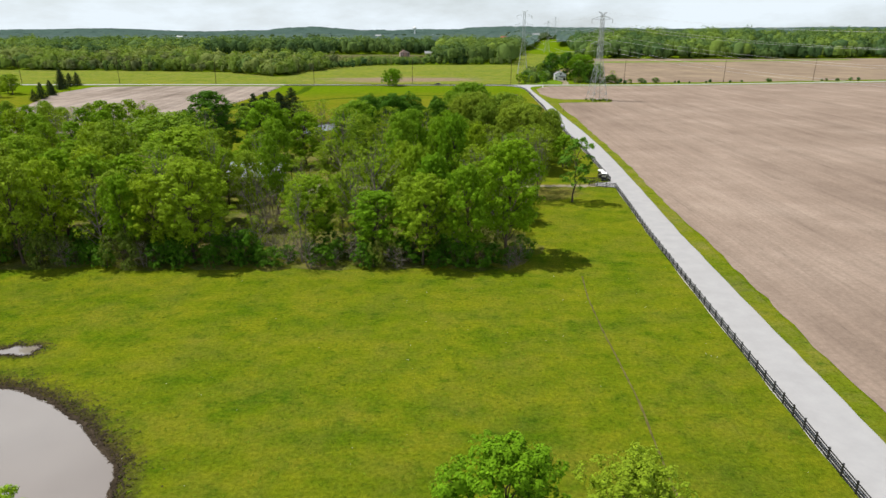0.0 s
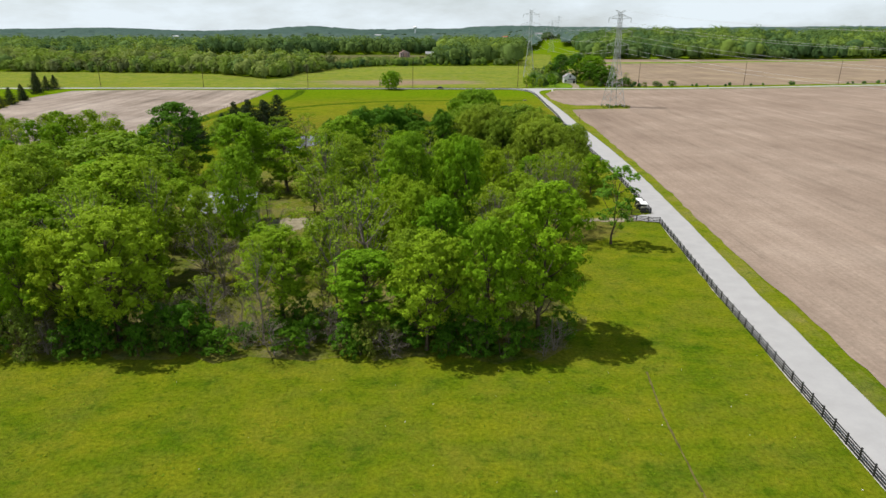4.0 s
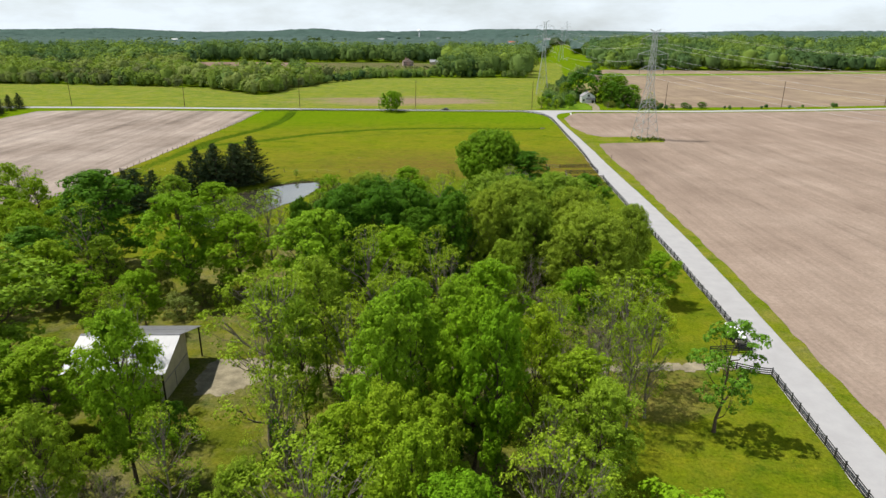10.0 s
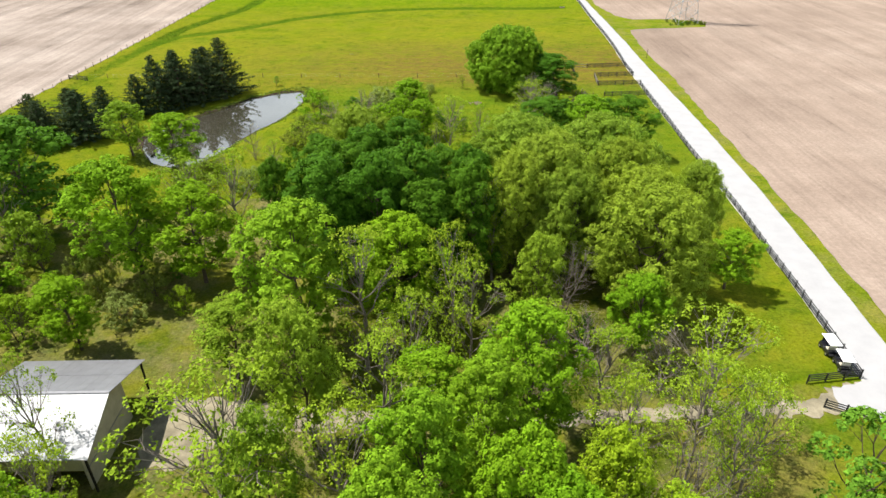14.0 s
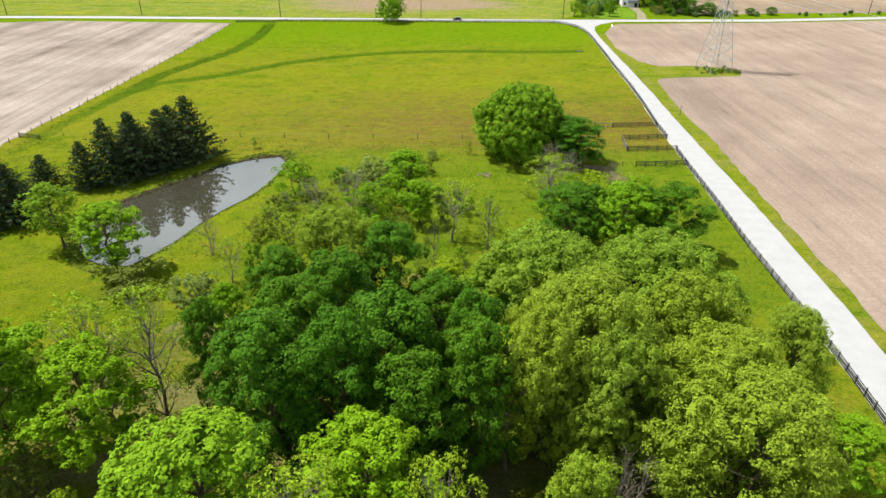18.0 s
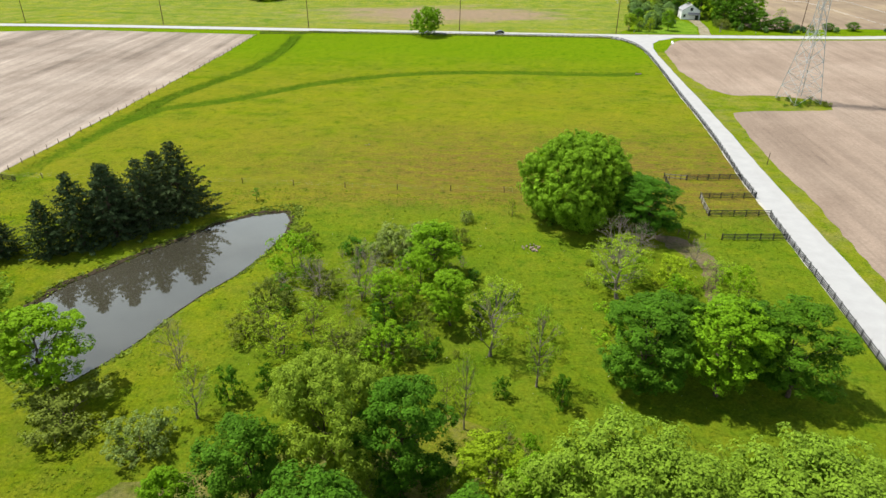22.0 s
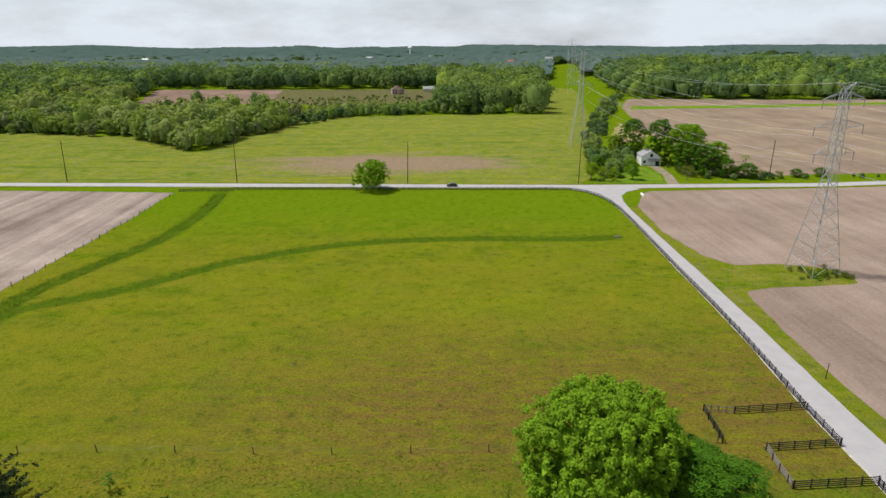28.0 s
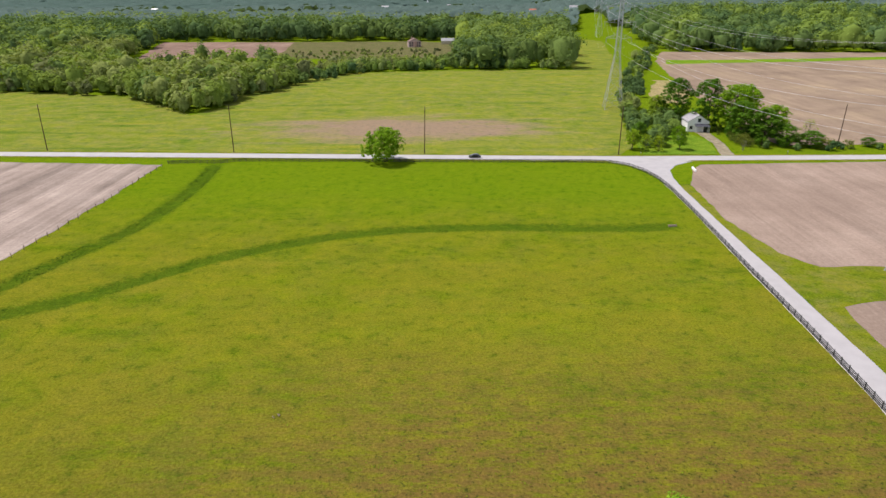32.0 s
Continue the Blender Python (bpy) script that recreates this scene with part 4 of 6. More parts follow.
def spruce(seed, h, r, leaf):
    """Whorls of drooping boughs, broad and ragged, under a pointed tip."""
    g = np.random.default_rng(seed)
    wood = [tube(np.array([[0, 0, -0.15], [0, 0, h * 0.5], [0, 0, h]]), [0.022 * h, 0.013 * h, 0.01], 6)]
    pos, out = [], []
    levels = int(h * 2.3)
    for i in range(levels):
        z = h * (0.05 + 0.94 * i / levels)
        reach = r * (1 - z / h) ** 0.74 * g.uniform(0.72, 1.2) + 0.12
        n = g.integers(7, 10)
        for k in range(n):
            a = k * 2 * np.pi / n + g.uniform(-0.35, 0.35)
            rr = reach * g.uniform(0.55, 1.15)
            d = np.array([math.cos(a), math.sin(a), 0])
            foot = np.array([0, 0, z])
            tip = foot + d * rr + np.array([0, 0, -0.16 * rr + g.uniform(-0.1, 0.15)])
            if i % 2 == 0:
                wood.append(tube(bend(g, foot, tip, 4, -0.08 * rr, 0.02), np.linspace(0.04, 0.008, 4), 3))
            m = max(6, int(rr * 11))
            t = g.uniform(0.2, 1.04, (m, 1)) ** 0.75
            side = np.array([-d[1], d[0], 0])
            pts = foot + (tip - foot) * t + side * g.normal(0, 0.26, (m, 1)) * (1.1 - t) * 1.4 + g.normal(0, 0.07, (m, 3))
            pts[:, 2] += 0.22 * rr * t[:, 0] ** 3
            pos.append(pts)
            out.append(np.repeat(d[None] * 0.7, m, 0))
    pos, out = np.concatenate(pos), np.concatenate(out)
    cv, cf = sprays(g, pos, out, leaf, 0.55, 0.4, 0.36)
    return gather(wood), (cv, cf)


# kind: height, radius, crown base, lobes, clumps, sprays a clump, spray size, clump radius, twig share, squash, stems,
# unevenness of the sprays, light-blocking leafy core
KINDS = {
    "dark": (20, 5.5, 0.14, 24, 290, 86, 0.15, 1.05, 0, 0.86, 1, 0.2, 0.4),
    "mid": (20, 6, 0.28, 22, 330, 38, 0.14, 0.78, 0.1, 0.98, 1, 0.32, 0.55),
    "vivid": (20, 5.6, 0.24, 22, 330, 42, 0.148, 0.78, 0.06, 0.98, 1, 0.26, 0.55),
    "bright": (22, 5.8, 0.24, 23, 370, 44, 0.146, 0.78, 0.06, 1.0, 1, 0.26, 0.55),
    "light": (21, 6, 0.28, 24, 370, 36, 0.13, 0.78, 0.14, 1.0, 1, 0.34, 0.5),
    "willow": (22, 10, 0.1, 34, 760, 54, 0.14, 1.05, 0.06, 0.86, 2, 0.26, 0.55),
    "thin": (18, 4.6, 0.24, 16, 200, 17, 0.115, 0.7, 0.7, 0.9, 1, 0.5, 0),
    "bare": (13, 4.6, 0.1, 16, 190, 4, 0.07, 0.6, 1.6, 1.05, 3, 0.5, 0),
    "round": (16, 10.7, 0.05, 54, 1300, 58, 0.155, 0.9, 0.03, 0.84, 1, 0.24, 0.6),
    "lone": (12, 7.5, 0.2, 26, 420, 44, 0.16, 0.85, 0.08, 0.88, 1, 0.3, 0.5),
    "sapl": (14, 3.6, 0.3, 11, 120, 28, 0.17, 0.62, 0.3, 0.95, 1, 0.34, 0),
    "olive": (4, 3.6, 0, 11, 130, 24, 0.105, 0.52, 0.25, 0.95, 4, 0.42, 0.4),
    "grey": (4.4, 3.8, 0, 12, 150, 26, 0.105, 0.52, 0.2, 0.95, 4, 0.36, 0.4),
    "shrub": (3, 2, 0, 8, 60, 18, 0.115, 0.42, 0.15, 1, 3, 0.4, 0.4),
}
VARIANTS = {"round": 1, "lone": 1, "sapl": 1, "bare": 2, "olive": 2, "grey": 2}
PROTO, PROTO_FINE = {}, {}
for n_, (kind, spec) in enumerate(KINDS.items()):
    PROTO[kind], PROTO_FINE[kind] = [], []
    bark = M_BARK_GREY if kind in ("bare", "thin") else M_BARK
    leaf_mat = LEAF[{"shrub": "dark", "lone": "vivid"}.get(kind, kind)]
    spec_far = spec[:4] + (int(spec[4] * 0.85), max(3, int(spec[5] * 0.5)), spec[6] * 1.45) + spec[7:]
    for v_ in range(VARIANTS.get(kind, 3)):
        (tv, tf), (cv, cf) = hardwood(100 * n_ + v_ + 5, *spec_far)
        PROTO[kind].append((mesh_np("trunk", tv, tf, bark, True), mesh_np("crown", cv, cf, leaf_mat), spec[0], spec[1]))
        (tv, tf), (cv, cf) = hardwood(100 * n_ + v_ + 55, *spec)
        PROTO_FINE[kind].append((mesh_np("trunk", tv, tf, bark, True), mesh_np("crown", cv, cf, leaf_mat), spec[0], spec[1]))
PROTO_SMALL = {}
for n_, kind in enumerate(("mid", "vivid", "light", "bright", "thin")):
    PROTO_SMALL[kind] = []
    for v_ in range(2):
        sparse = kind in ("light", "thin")
        (tv, tf), (cv, cf) = hardwood(3000 + 10 * n_ + v_, 6, 3.4, 0.12 if sparse else 0.04, 13, 150, 14 if sparse else 26, 0.085, 0.45, 0.45 if sparse else 0.15, 0.95, 2, 0.4, 0.0 if sparse else 0.4)
        PROTO_SMALL[kind].append((mesh_np("trunk", tv, tf, M_BARK, True), mesh_np("crown", cv, cf, LEAF[kind]), 6, 3.4))
PROTO["spruce"] = []
for v_ in range(4):
    (tv, tf), (cv, cf) = spruce(900 + v_, 13, 5.2, 0.22)
    PROTO["spruce"].append((mesh_np("trunk", tv, tf, M_BARK, True), mesh_np("crown", cv, cf, LEAF["spruce"]), 13, 5.2))
PROTO_FINE["spruce"] = PROTO["spruce"]

TREE_WORDS = {
    "dark": ("tree", "dense dark green maple in full leaf", "tree"),
    "mid": ("tree", "tall mid-green hardwood tree in a wood", "tree"),
    "vivid": ("tree", "tree with vivid green young leaves", "tree"),
    "bright": ("tree", "broad tree with bright yellow-green spring leaves", "tree"),
    "light": ("tree", "tree with thin pale green spring leaves", "tree"),
    "willow": ("tree", "large feathery yellow-green tree near the lane", "tree"),
    "thin": ("tree", "slender sparse-leaved tree with visible grey branches", "tree"),
    "bare": ("tree", "nearly leafless tree with grey-brown twigs", "tree"),
    "round": ("tree", "broad round-crowned green tree standing on pasture grass", "tree"),
    "lone": ("tree", "spreading green field tree on a short trunk", "tree"),
    "sapl": ("tree", "young slim tree with fresh green leaves on grass", "tree"),
    "olive": ("shrub", "low spreading olive-green shrub on rough grass", "shrub"),
    "grey": ("shrub", "rounded silvery grey-green shrub on rough grass", "shrub"),
    "shrub": ("shrub", "small leafy green undergrowth shrub", "shrub"),
    "spruce": ("spruce_tree", "dark conical spruce beside a pond", "spruce"),
}
planted = []


def plant(x, y, h, r, kind, group="trees of the wood"):
    small = h < 8 and kind in PROTO_SMALL
    trunk, crown, h0, r0 = rng.choice((PROTO_SMALL if small else PROTO_FINE if -64 < x < 60 and (y < 45 or 100 < y < 300) else PROTO)[kind])
    name, label, category = TREE_WORDS[kind]
    if h < 5.5 and name == "tree":
        name, label, category = "sapling", "small " + ("leafy green" if kind != "bare" else "leafless grey") + " sapling on rough grass", "sapling"
    at = Matrix.Translation((x, y, float(ground_z(x, y)))) @ pose(0, 0, 0, 0, 0, rng.uniform(0, 360)) @ Matrix.Diagonal((r / r0, r / r0 * rng.uniform(0.92, 1.08), h / h0, 1))
    ob = thing(name, label, category, at, group)
    part_mesh("trunk", trunk, ob)
    part_mesh("crown", crown, ob)
    planted.append((x, y, r))
    return ob


for x, y, h, r, k in (
    (11.2, 291.0, 18.0, 11.8, 'round'), (23.8, 283.3, 11.8, 6.8, 'dark'), (22.5, 291.4, 10.2, 5.0, 'dark'), (-55.0, 295.4, 2.9, 1.0, 'sapl'),
    (13.0, 240.6, 13.8, 4.7, 'dark'), (22.4, 239.4, 14.4, 5.4, 'vivid'), (31.4, 239.7, 13.8, 5.1, 'dark'), (18.0, 243.5, 12.6, 3.8, 'dark'), (27.0, 242.6, 13.0, 4.0, 'dark'), (3.9, 209.1, 21.3, 7.3, 'willow'),
    (17.1, 209.0, 21.3, 7.9, 'willow'), (7.3, 198.8, 22.7, 6.8, 'willow'), (18.8, 202.8, 19.9, 6.2, 'willow'), (1.8, 194.9, 21.3, 5.0, 'willow'),
    (8.6, 191.9, 19.9, 4.8, 'willow'), (19.4, 192.3, 19.8, 6.4, 'willow'), (30.7, 199.6, 17.0, 4.4, 'willow'), (-23.0, 222.6, 18.5, 5.4, 'willow'),
    (-15.9, 221.5, 17.0, 4.0, 'dark'), (-30.3, 217.5, 15.6, 3.8, 'dark'), (-19.6, 205.2, 21.3, 4.4, 'dark'), (-25.1, 200.1, 21.3, 4.3, 'dark'),
    (-13.2, 196.1, 22.7, 5.1, 'dark'), (-24.7, 191.3, 22.7, 5.2, 'dark'), (-17.7, 191.2, 22.7, 4.2, 'dark'), (-5.0, 197.9, 21.3, 3.2, 'dark'),
):
    plant(x, y, h * 0.97, r * (1.0 if y > 243 else 1.26 if k in ("willow", "dark") else 1.14 if h > 8 else 1.08), k)
for x, y, h, r, k in (
    (-4.5, 192.1, 21.3, 3.8, 'dark'), (-34.2, 200.2, 18.5, 2.7, 'dark'), (-40.4, 199.3, 19.9, 5.1, 'thin'), (-36.6, 213.5, 11.4, 2.7, 'vivid'),
    (-44.8, 193.5, 17.0, 5.5, 'vivid'), (-62.6, 235.9, 12.8, 5.1, 'vivid'), (-75.8, 244.0, 12.8, 5.0, 'light'), (-57.6, 229.8, 4.6, 5.8, 'olive'),
    (-46.3, 226.7, 4.6, 4.0, 'grey'), (-42.2, 231.8, 8.5, 2.5, 'thin'), (-48.3, 240.9, 8.5, 2.7, 'bare'), (-9.6, 231.7, 12.8, 1.6, 'thin'),
    (-0.4, 239.8, 12.8, 2.6, 'thin'), (-5.7, 222.5, 11.4, 1.9, 'thin'), (-2.5, 224.5, 7.1, 2.3, 'vivid'), (-27.3, 177.6, 22.4, 6.3, 'bright'),
    (19.4, 184.5, 20.5, 7.2, 'willow'), (33, 190, 10.5, 3.6, 'vivid'), (-9.7, 190.1, 19.2, 4.2, 'dark'), (-1.4, 193.0, 19.2, 4.3, 'thin'),
    (-15.3, 182.4, 17.8, 5.5, 'vivid'), (7.8, 184.1, 11.8, 3.7, 'bare'), (15.2, 175.1, 13.3, 3.7, 'vivid'), (19.4, 162.0, 17.6, 5.6, 'thin'),
):
    plant(x, y, h * 0.97, r * (1.0 if y > 243 else 1.26 if k in ("willow", "dark") else 1.14 if h > 8 else 1.08), k)
for x, y, h, r, k in (
    (8, 172, 9.0, 4.8, 'bare'), (3.5, 168, 6.5, 3.4, 'bare'), (16.8, 168.5, 9, 3.4, 'bare'), (1.6, 164.5, 17.8, 3.9, 'thin'),
    (7.5, 163.4, 14.8, 3.9, 'thin'), (-18.7, 173.6, 20.7, 5.7, 'thin'), (-5.9, 170.5, 17.8, 4.2, 'thin'), (-13.1, 165.7, 17.8, 3.9, 'thin'),
    (-23.2, 160.9, 20.7, 4.8, 'light'), (-15.5, 156.8, 19.0, 4.6, 'thin'), (-34.6, 171.9, 11.8, 4.3, 'light'), (-25.7, 128.4, 12.4, 3.2, 'light'),
    (-23.7, 146.9, 20.7, 3.5, 'light'), (-17.8, 147.8, 20.5, 4.4, 'thin'), (-11.0, 144.7, 23.7, 4.2, 'bright'), (-4.1, 141.6, 23.7, 4.1, 'vivid'),
    (-5.9, 152.4, 20.7, 3.8, 'bright'), (2.8, 143.5, 20.7, 3.3, 'mid'), (9.8, 146.4, 17.8, 4.0, 'bare'), (-14.1, 138.7, 23.7, 3.8, 'bright'),
    (-2.3, 137.6, 23.7, 3.4, 'vivid'), (-41.6, 140.1, 22.2, 3.9, 'bright'), (-48.1, 156.2, 17.8, 3.4, 'thin'), (15.8, 149.3, 17.8, 2.8, 'thin'),
):
    plant(x, y, h * 0.97, r * (1.0 if y > 243 else 1.26 if k in ("willow", "dark") else 1.14 if h > 8 else 1.08), k)
for x, y, h, r, k in (
    (27.0, 149.2, 16.2, 3.9, 'sapl'), (-75.5, 206.7, 22.2, 8.1, 'dark'), (-75.9, 199.6, 17.8, 4.6, 'thin'), (-70.0, 195.7, 11.8, 3.6, 'light'), (-76.5, 187.5, 13.5, 4.6, 'mid'), (-71.5, 186.5, 9.5, 3.6, 'vivid'), (-82.0, 193.0, 14.5, 4.8, 'dark'), (-88.0, 201.0, 15.0, 4.8, 'mid'), (-63.0, 186.5, 6.5, 3.0, 'vivid'),
    (-54.8, 194.5, 20.7, 6.6, 'vivid'), (-46.5, 199.3, 19.2, 5.5, 'thin'), (-56.4, 178.0, 11.8, 3.8, 'vivid'), (-60.0, 191.7, 7.4, 3.5, 'olive'),
    (-65.3, 180.0, 7.4, 3.6, 'mid'), (-51.1, 189.6, 4.6, 3.5, 'olive'), (-53.3, 183.8, 4.6, 3.3, 'grey'), (6.4, 110.5, 22.5, 6.2, 'vivid'),
    (-8.9, 106.7, 17.3, 5.2, 'mid'), (-16.7, 110.8, 13.0, 5.0, 'vivid'), (-17.4, 120.8, 20.5, 5.6, 'thin'), (-28.3, 147.0, 24.0, 6.8, 'thin'),
    (-29.4, 116.0, 15.1, 5.3, 'mid'), (-41.0, 126.1, 13.0, 6.0, 'bare'), (-59.6, 132.3, 21.6, 9.3, 'mid'), (-51, 129.2, 21.6, 3.4, 'thin'),
    (-45.5, 131, 17, 3.4, 'light'), (-39, 113, 9, 3.5, 'bare'), (-42, 119, 6, 3.2, 'mid'), (-46.5, 139, 7, 3.0, 'mid'),
):
    plant(x, y, h * 0.97, r * (1.0 if y > 243 else 1.26 if k in ("willow", "dark") else 1.14 if h > 8 else 1.08), k)
for x, y, h, r, k in (
    (-44.6, 149.0, 15.5, 3.4, 'thin'), (-50.2, 110.2, 19.4, 6.0, 'mid'), (-48.1, 118.2, 5.4, 2.8, 'vivid'), (-72.3, 164.6, 20.5, 10.5, 'light'),
    (-0.6, 159.5, 20.5, 5.1, 'vivid'), (0.3, 122.6, 19.4, 5.0, 'thin'), (19.2, 152.4, 17.5, 3.6, 'thin'), (18.0, 154.4, 16.5, 3.0, 'thin'), (14.1, 153.9, 18.5, 3.8, 'thin'), (-10.5, 160.5, 14.0, 4.6, 'vivid'), (-38.7, 266.2, 7.8, 4.6, 'vivid'),
    (-39.9, 275.7, 4.5, 2.8, 'olive'), (-33.3, 259.8, 6.7, 4.6, 'bare'), (-32.5, 261.0, 4.0, 3.3, 'olive'), (-40.9, 256.8, 4.5, 3.3, 'olive'),
    (-39.7, 250.6, 5.6, 3.8, 'thin'), (-35.3, 244.4, 6.7, 4.4, 'thin'), (-31.9, 248.8, 6.7, 3.8, 'thin'), (-26.4, 258.9, 10.1, 5.1, 'bare'),
    (-23.0, 273.2, 6.0, 5.4, 'grey'), (-18.6, 275.8, 5.2, 4.6, 'grey'), (-15.4, 267.5, 10.1, 4.9, 'vivid'), (-17.9, 261.5, 7.3, 5.1, 'vivid'),
    (-21.8, 255.4, 7.8, 5.1, 'vivid'), (-12.2, 252.8, 9.5, 4.0, 'vivid'), (-20.9, 244.7, 5.6, 5.1, 'vivid'), (-27.2, 244.8, 5.6, 3.8, 'light'),
):
    plant(x, y, h * 0.97, r * (1.0 if y > 243 else 1.26 if k in ("willow", "dark") else 1.14 if h > 8 else 1.08), k)
for x, y, h, r, k in (
    (-6.4, 245.9, 12.6, 5.0, 'thin'), (0.9, 250.2, 6.7, 2.0, 'thin'), (13.8, 261.5, 11.2, 5.8, 'thin'), (15.5, 272.5, 9.8, 5.4, 'bare'), (17.5, 266.5, 5.2, 3.0, 'vivid'), (22.5, 259.5, 5.6, 2.8, 'vivid'), (20.5, 276.8, 6.4, 3.6, 'bare'),
    (12.7, 249.2, 6.7, 5.4, 'vivid'), (23.0, 264.4, 6.7, 3.8, 'mid'), (28.5, 272.4, 5.6, 2.8, 'bare'), (31.3, 266.9, 4.5, 3.3, 'light'),
    (32.0, 261.1, 6.7, 3.8, 'vivid'), (28.8, 255.5, 5.6, 3.8, 'thin'), (-10.5, 287.4, 2.6, 1.7, 'grey'), (-1.6, 290.7, 4, 1.3, 'thin'),
    (-24.8, 245.2, 4.5, 3.8, 'olive'), (-41.4, 248.2, 3.9, 3.3, 'olive'), (-55, 148.5, 14, 4.4, 'bright'), (-48.6, 150.6, 12.5, 3.8, 'thin'), (-61.5, 150, 13, 3.8, 'bright'),
    (-9, 208, 17, 4.4, 'dark'), (-2, 214, 14, 3.8, 'vivid'), (-7, 219, 12, 3.4, 'mid'), (3, 221, 10, 3.0, 'light'),
):
    plant(x, y, h * 0.97, r * (1.0 if y > 243 else 1.26 if k in ("willow", "dark") else 1.14 if h > 8 else 1.08), k)
for x, y, h, r in ((-67.3, 287.4, 16.4, 5.6), (-71.6, 281.6, 15.2, 5.0), (-76.0, 277.6, 15.6, 5.2), (-80.4, 274.2, 14.6, 5.0), (-84.0, 270.4, 11.0, 3.4), (-72.6, 290.2, 13.4, 5.0), (-79.4, 284.0, 12.4, 4.6),
                   (-92.5, 269.5, 8.4, 3.6), (-98.5, 265, 9.4, 4.2), (-90.5, 254, 12.2, 5.0), (-97.6, 250, 11.4, 4.8), (-103.6, 258, 10, 4.4)):
    plant(x, y, h * rng.uniform(0.92, 0.99), r * rng.uniform(1.4, 1.6), "spruce", "spruces by the pond")
# trees that stand close below the start of the flight
plant(-3.2, 34.6, 15.2, 4.8, "vivid")
plant(5.4, 32.2, 14.6, 4.9, "light")
plant(-36.8, 36.1, 10.5, 3.0, "bright")


def scatter(poly, spacing, kinds, hs, tries, r_of, clear=()):
    """Fill a stretch with trees that keep their distance from one another."""
    xs, ys = [p[0] for p in poly], [p[1] for p in poly]
    for _ in range(tries):
        x, y = rng.uniform(min(xs), max(xs)), rng.uniform(min(ys), max(ys))
        if not inside(np.array([x]), np.array([y]), poly)[0] or any(inside(np.array([x]), np.array([y]), c)[0] for c in clear):
            continue
        if any((x - a) ** 2 + (y - b) ** 2 < (spacing * (0.45 + 0.1 * c)) ** 2 for a, b, c in planted):
            continue
        h = rng.uniform(*hs) * (0.76 if x < -64 and y > 165 else 1.0)
        plant(x, y, h * 0.96, h * rng.uniform(*r_of), rng.choice(kinds))


CLEAR = [[(-47, 152), (-26.5, 151.5), (-26.5, 164), (-45, 164)], [(-40, 112), (-30, 112), (-31, 126), (-42, 130)], [(-30, 121), (-22.5, 121), (-31.5, 166), (-43, 160)], [(-33, 106), (-43, 106), (-60, 150), (-44, 153)], [(-69.0, 150.5), (-41.4, 150.1), (-33.2, 158.0), (-32.5, 175.7), (-43.9, 191.5), (-68.1, 191.8)], [(-44.9, 160.2), (43.7, 158.9), (44.5, 168.8), (-44.5, 172.0)]]
scatter([(-130.4, 111.2), (-52.2, 108.2), (-36.4, 112.1), (-55.2, 150.3), (-66.1, 189.8), (-75.3, 211.7), (-93.2, 232.0), (-128.3, 255.0), (-178.2, 262.1), (-179.3, 200.7)], 8.6, ["mid", "light", "mid", "vivid", "thin", "bright"], (15, 21), 900, (0.26, 0.34), CLEAR)
scatter([(-52.2, 108.2), (2.9, 104.6), (9.1, 119.5), (6.3, 159.4), (13.5, 179.1), (-8.8, 189.2), (-34.5, 177.7), (-35.5, 150.0)], 6.2, ["mid", "light", "thin", "mid", "vivid", "thin"], (14, 20), 500, (0.2, 0.28), CLEAR)
scatter([(-112, 109.0), (-60, 108.6), (-38, 109.4), (-46, 127), (-112, 128)], 5.2, ["mid", "light", "vivid", "mid"], (16, 20.5), 160, (0.22, 0.3), CLEAR)
scatter([(-130.5, 108.2), (8.8, 104.5), (10.9, 111.5), (-65.9, 116.4), (-130.3, 117.2)], 3.4, ["shrub", "bare", "olive", "bare"], (2.5, 7.0), 260, (0.4, 0.62))
scatter([(-46.1, 120.2), (7.0, 113.5), (17.5, 179.0), (-33.9, 189.4)], 3.6, ["shrub", "bare", "thin", "vivid", "bare"], (2.5, 8), 330, (0.3, 0.5), CLEAR[:3] + CLEAR[4:])
scatter([(-42.3, 225.7), (-13.7, 225.6), (2.7, 235.7), (4.9, 258.1), (-35.9, 262.1)], 4.0, ["shrub", "thin", "shrub", "light"], (2.0, 6.0), 60, (0.25, 0.4))
scatter([(-70.3, 185.9), (-46.3, 181.8), (-39.6, 195.4), (-65.5, 203.6)], 4.0, ["shrub", "olive", "mid"], (2.5, 6.0), 40, (0.35, 0.5))
scatter([(-44, 244), (-8, 244), (-6, 262), (-12, 280), (-30, 280), (-42, 262)], 2.6, ["shrub", "olive", "shrub", "bare", "thin"], (1.2, 3.6), 120, (0.45, 0.7))
scatter([(8, 246), (34, 246), (33, 268), (10, 272)], 2.8, ["shrub", "shrub", "olive", "thin"], (1.0, 3.0), 60, (0.45, 0.7))

# dark brush along the front of the wood
scatter([(-110, 107.6), (-66, 106.8), (8.2, 104.2), (10.5, 112.5), (-66, 115.5), (-110, 116)], 2.3, ["shrub", "shrub", "bare"], (3.0, 5.4), 420, (0.5, 0.68))


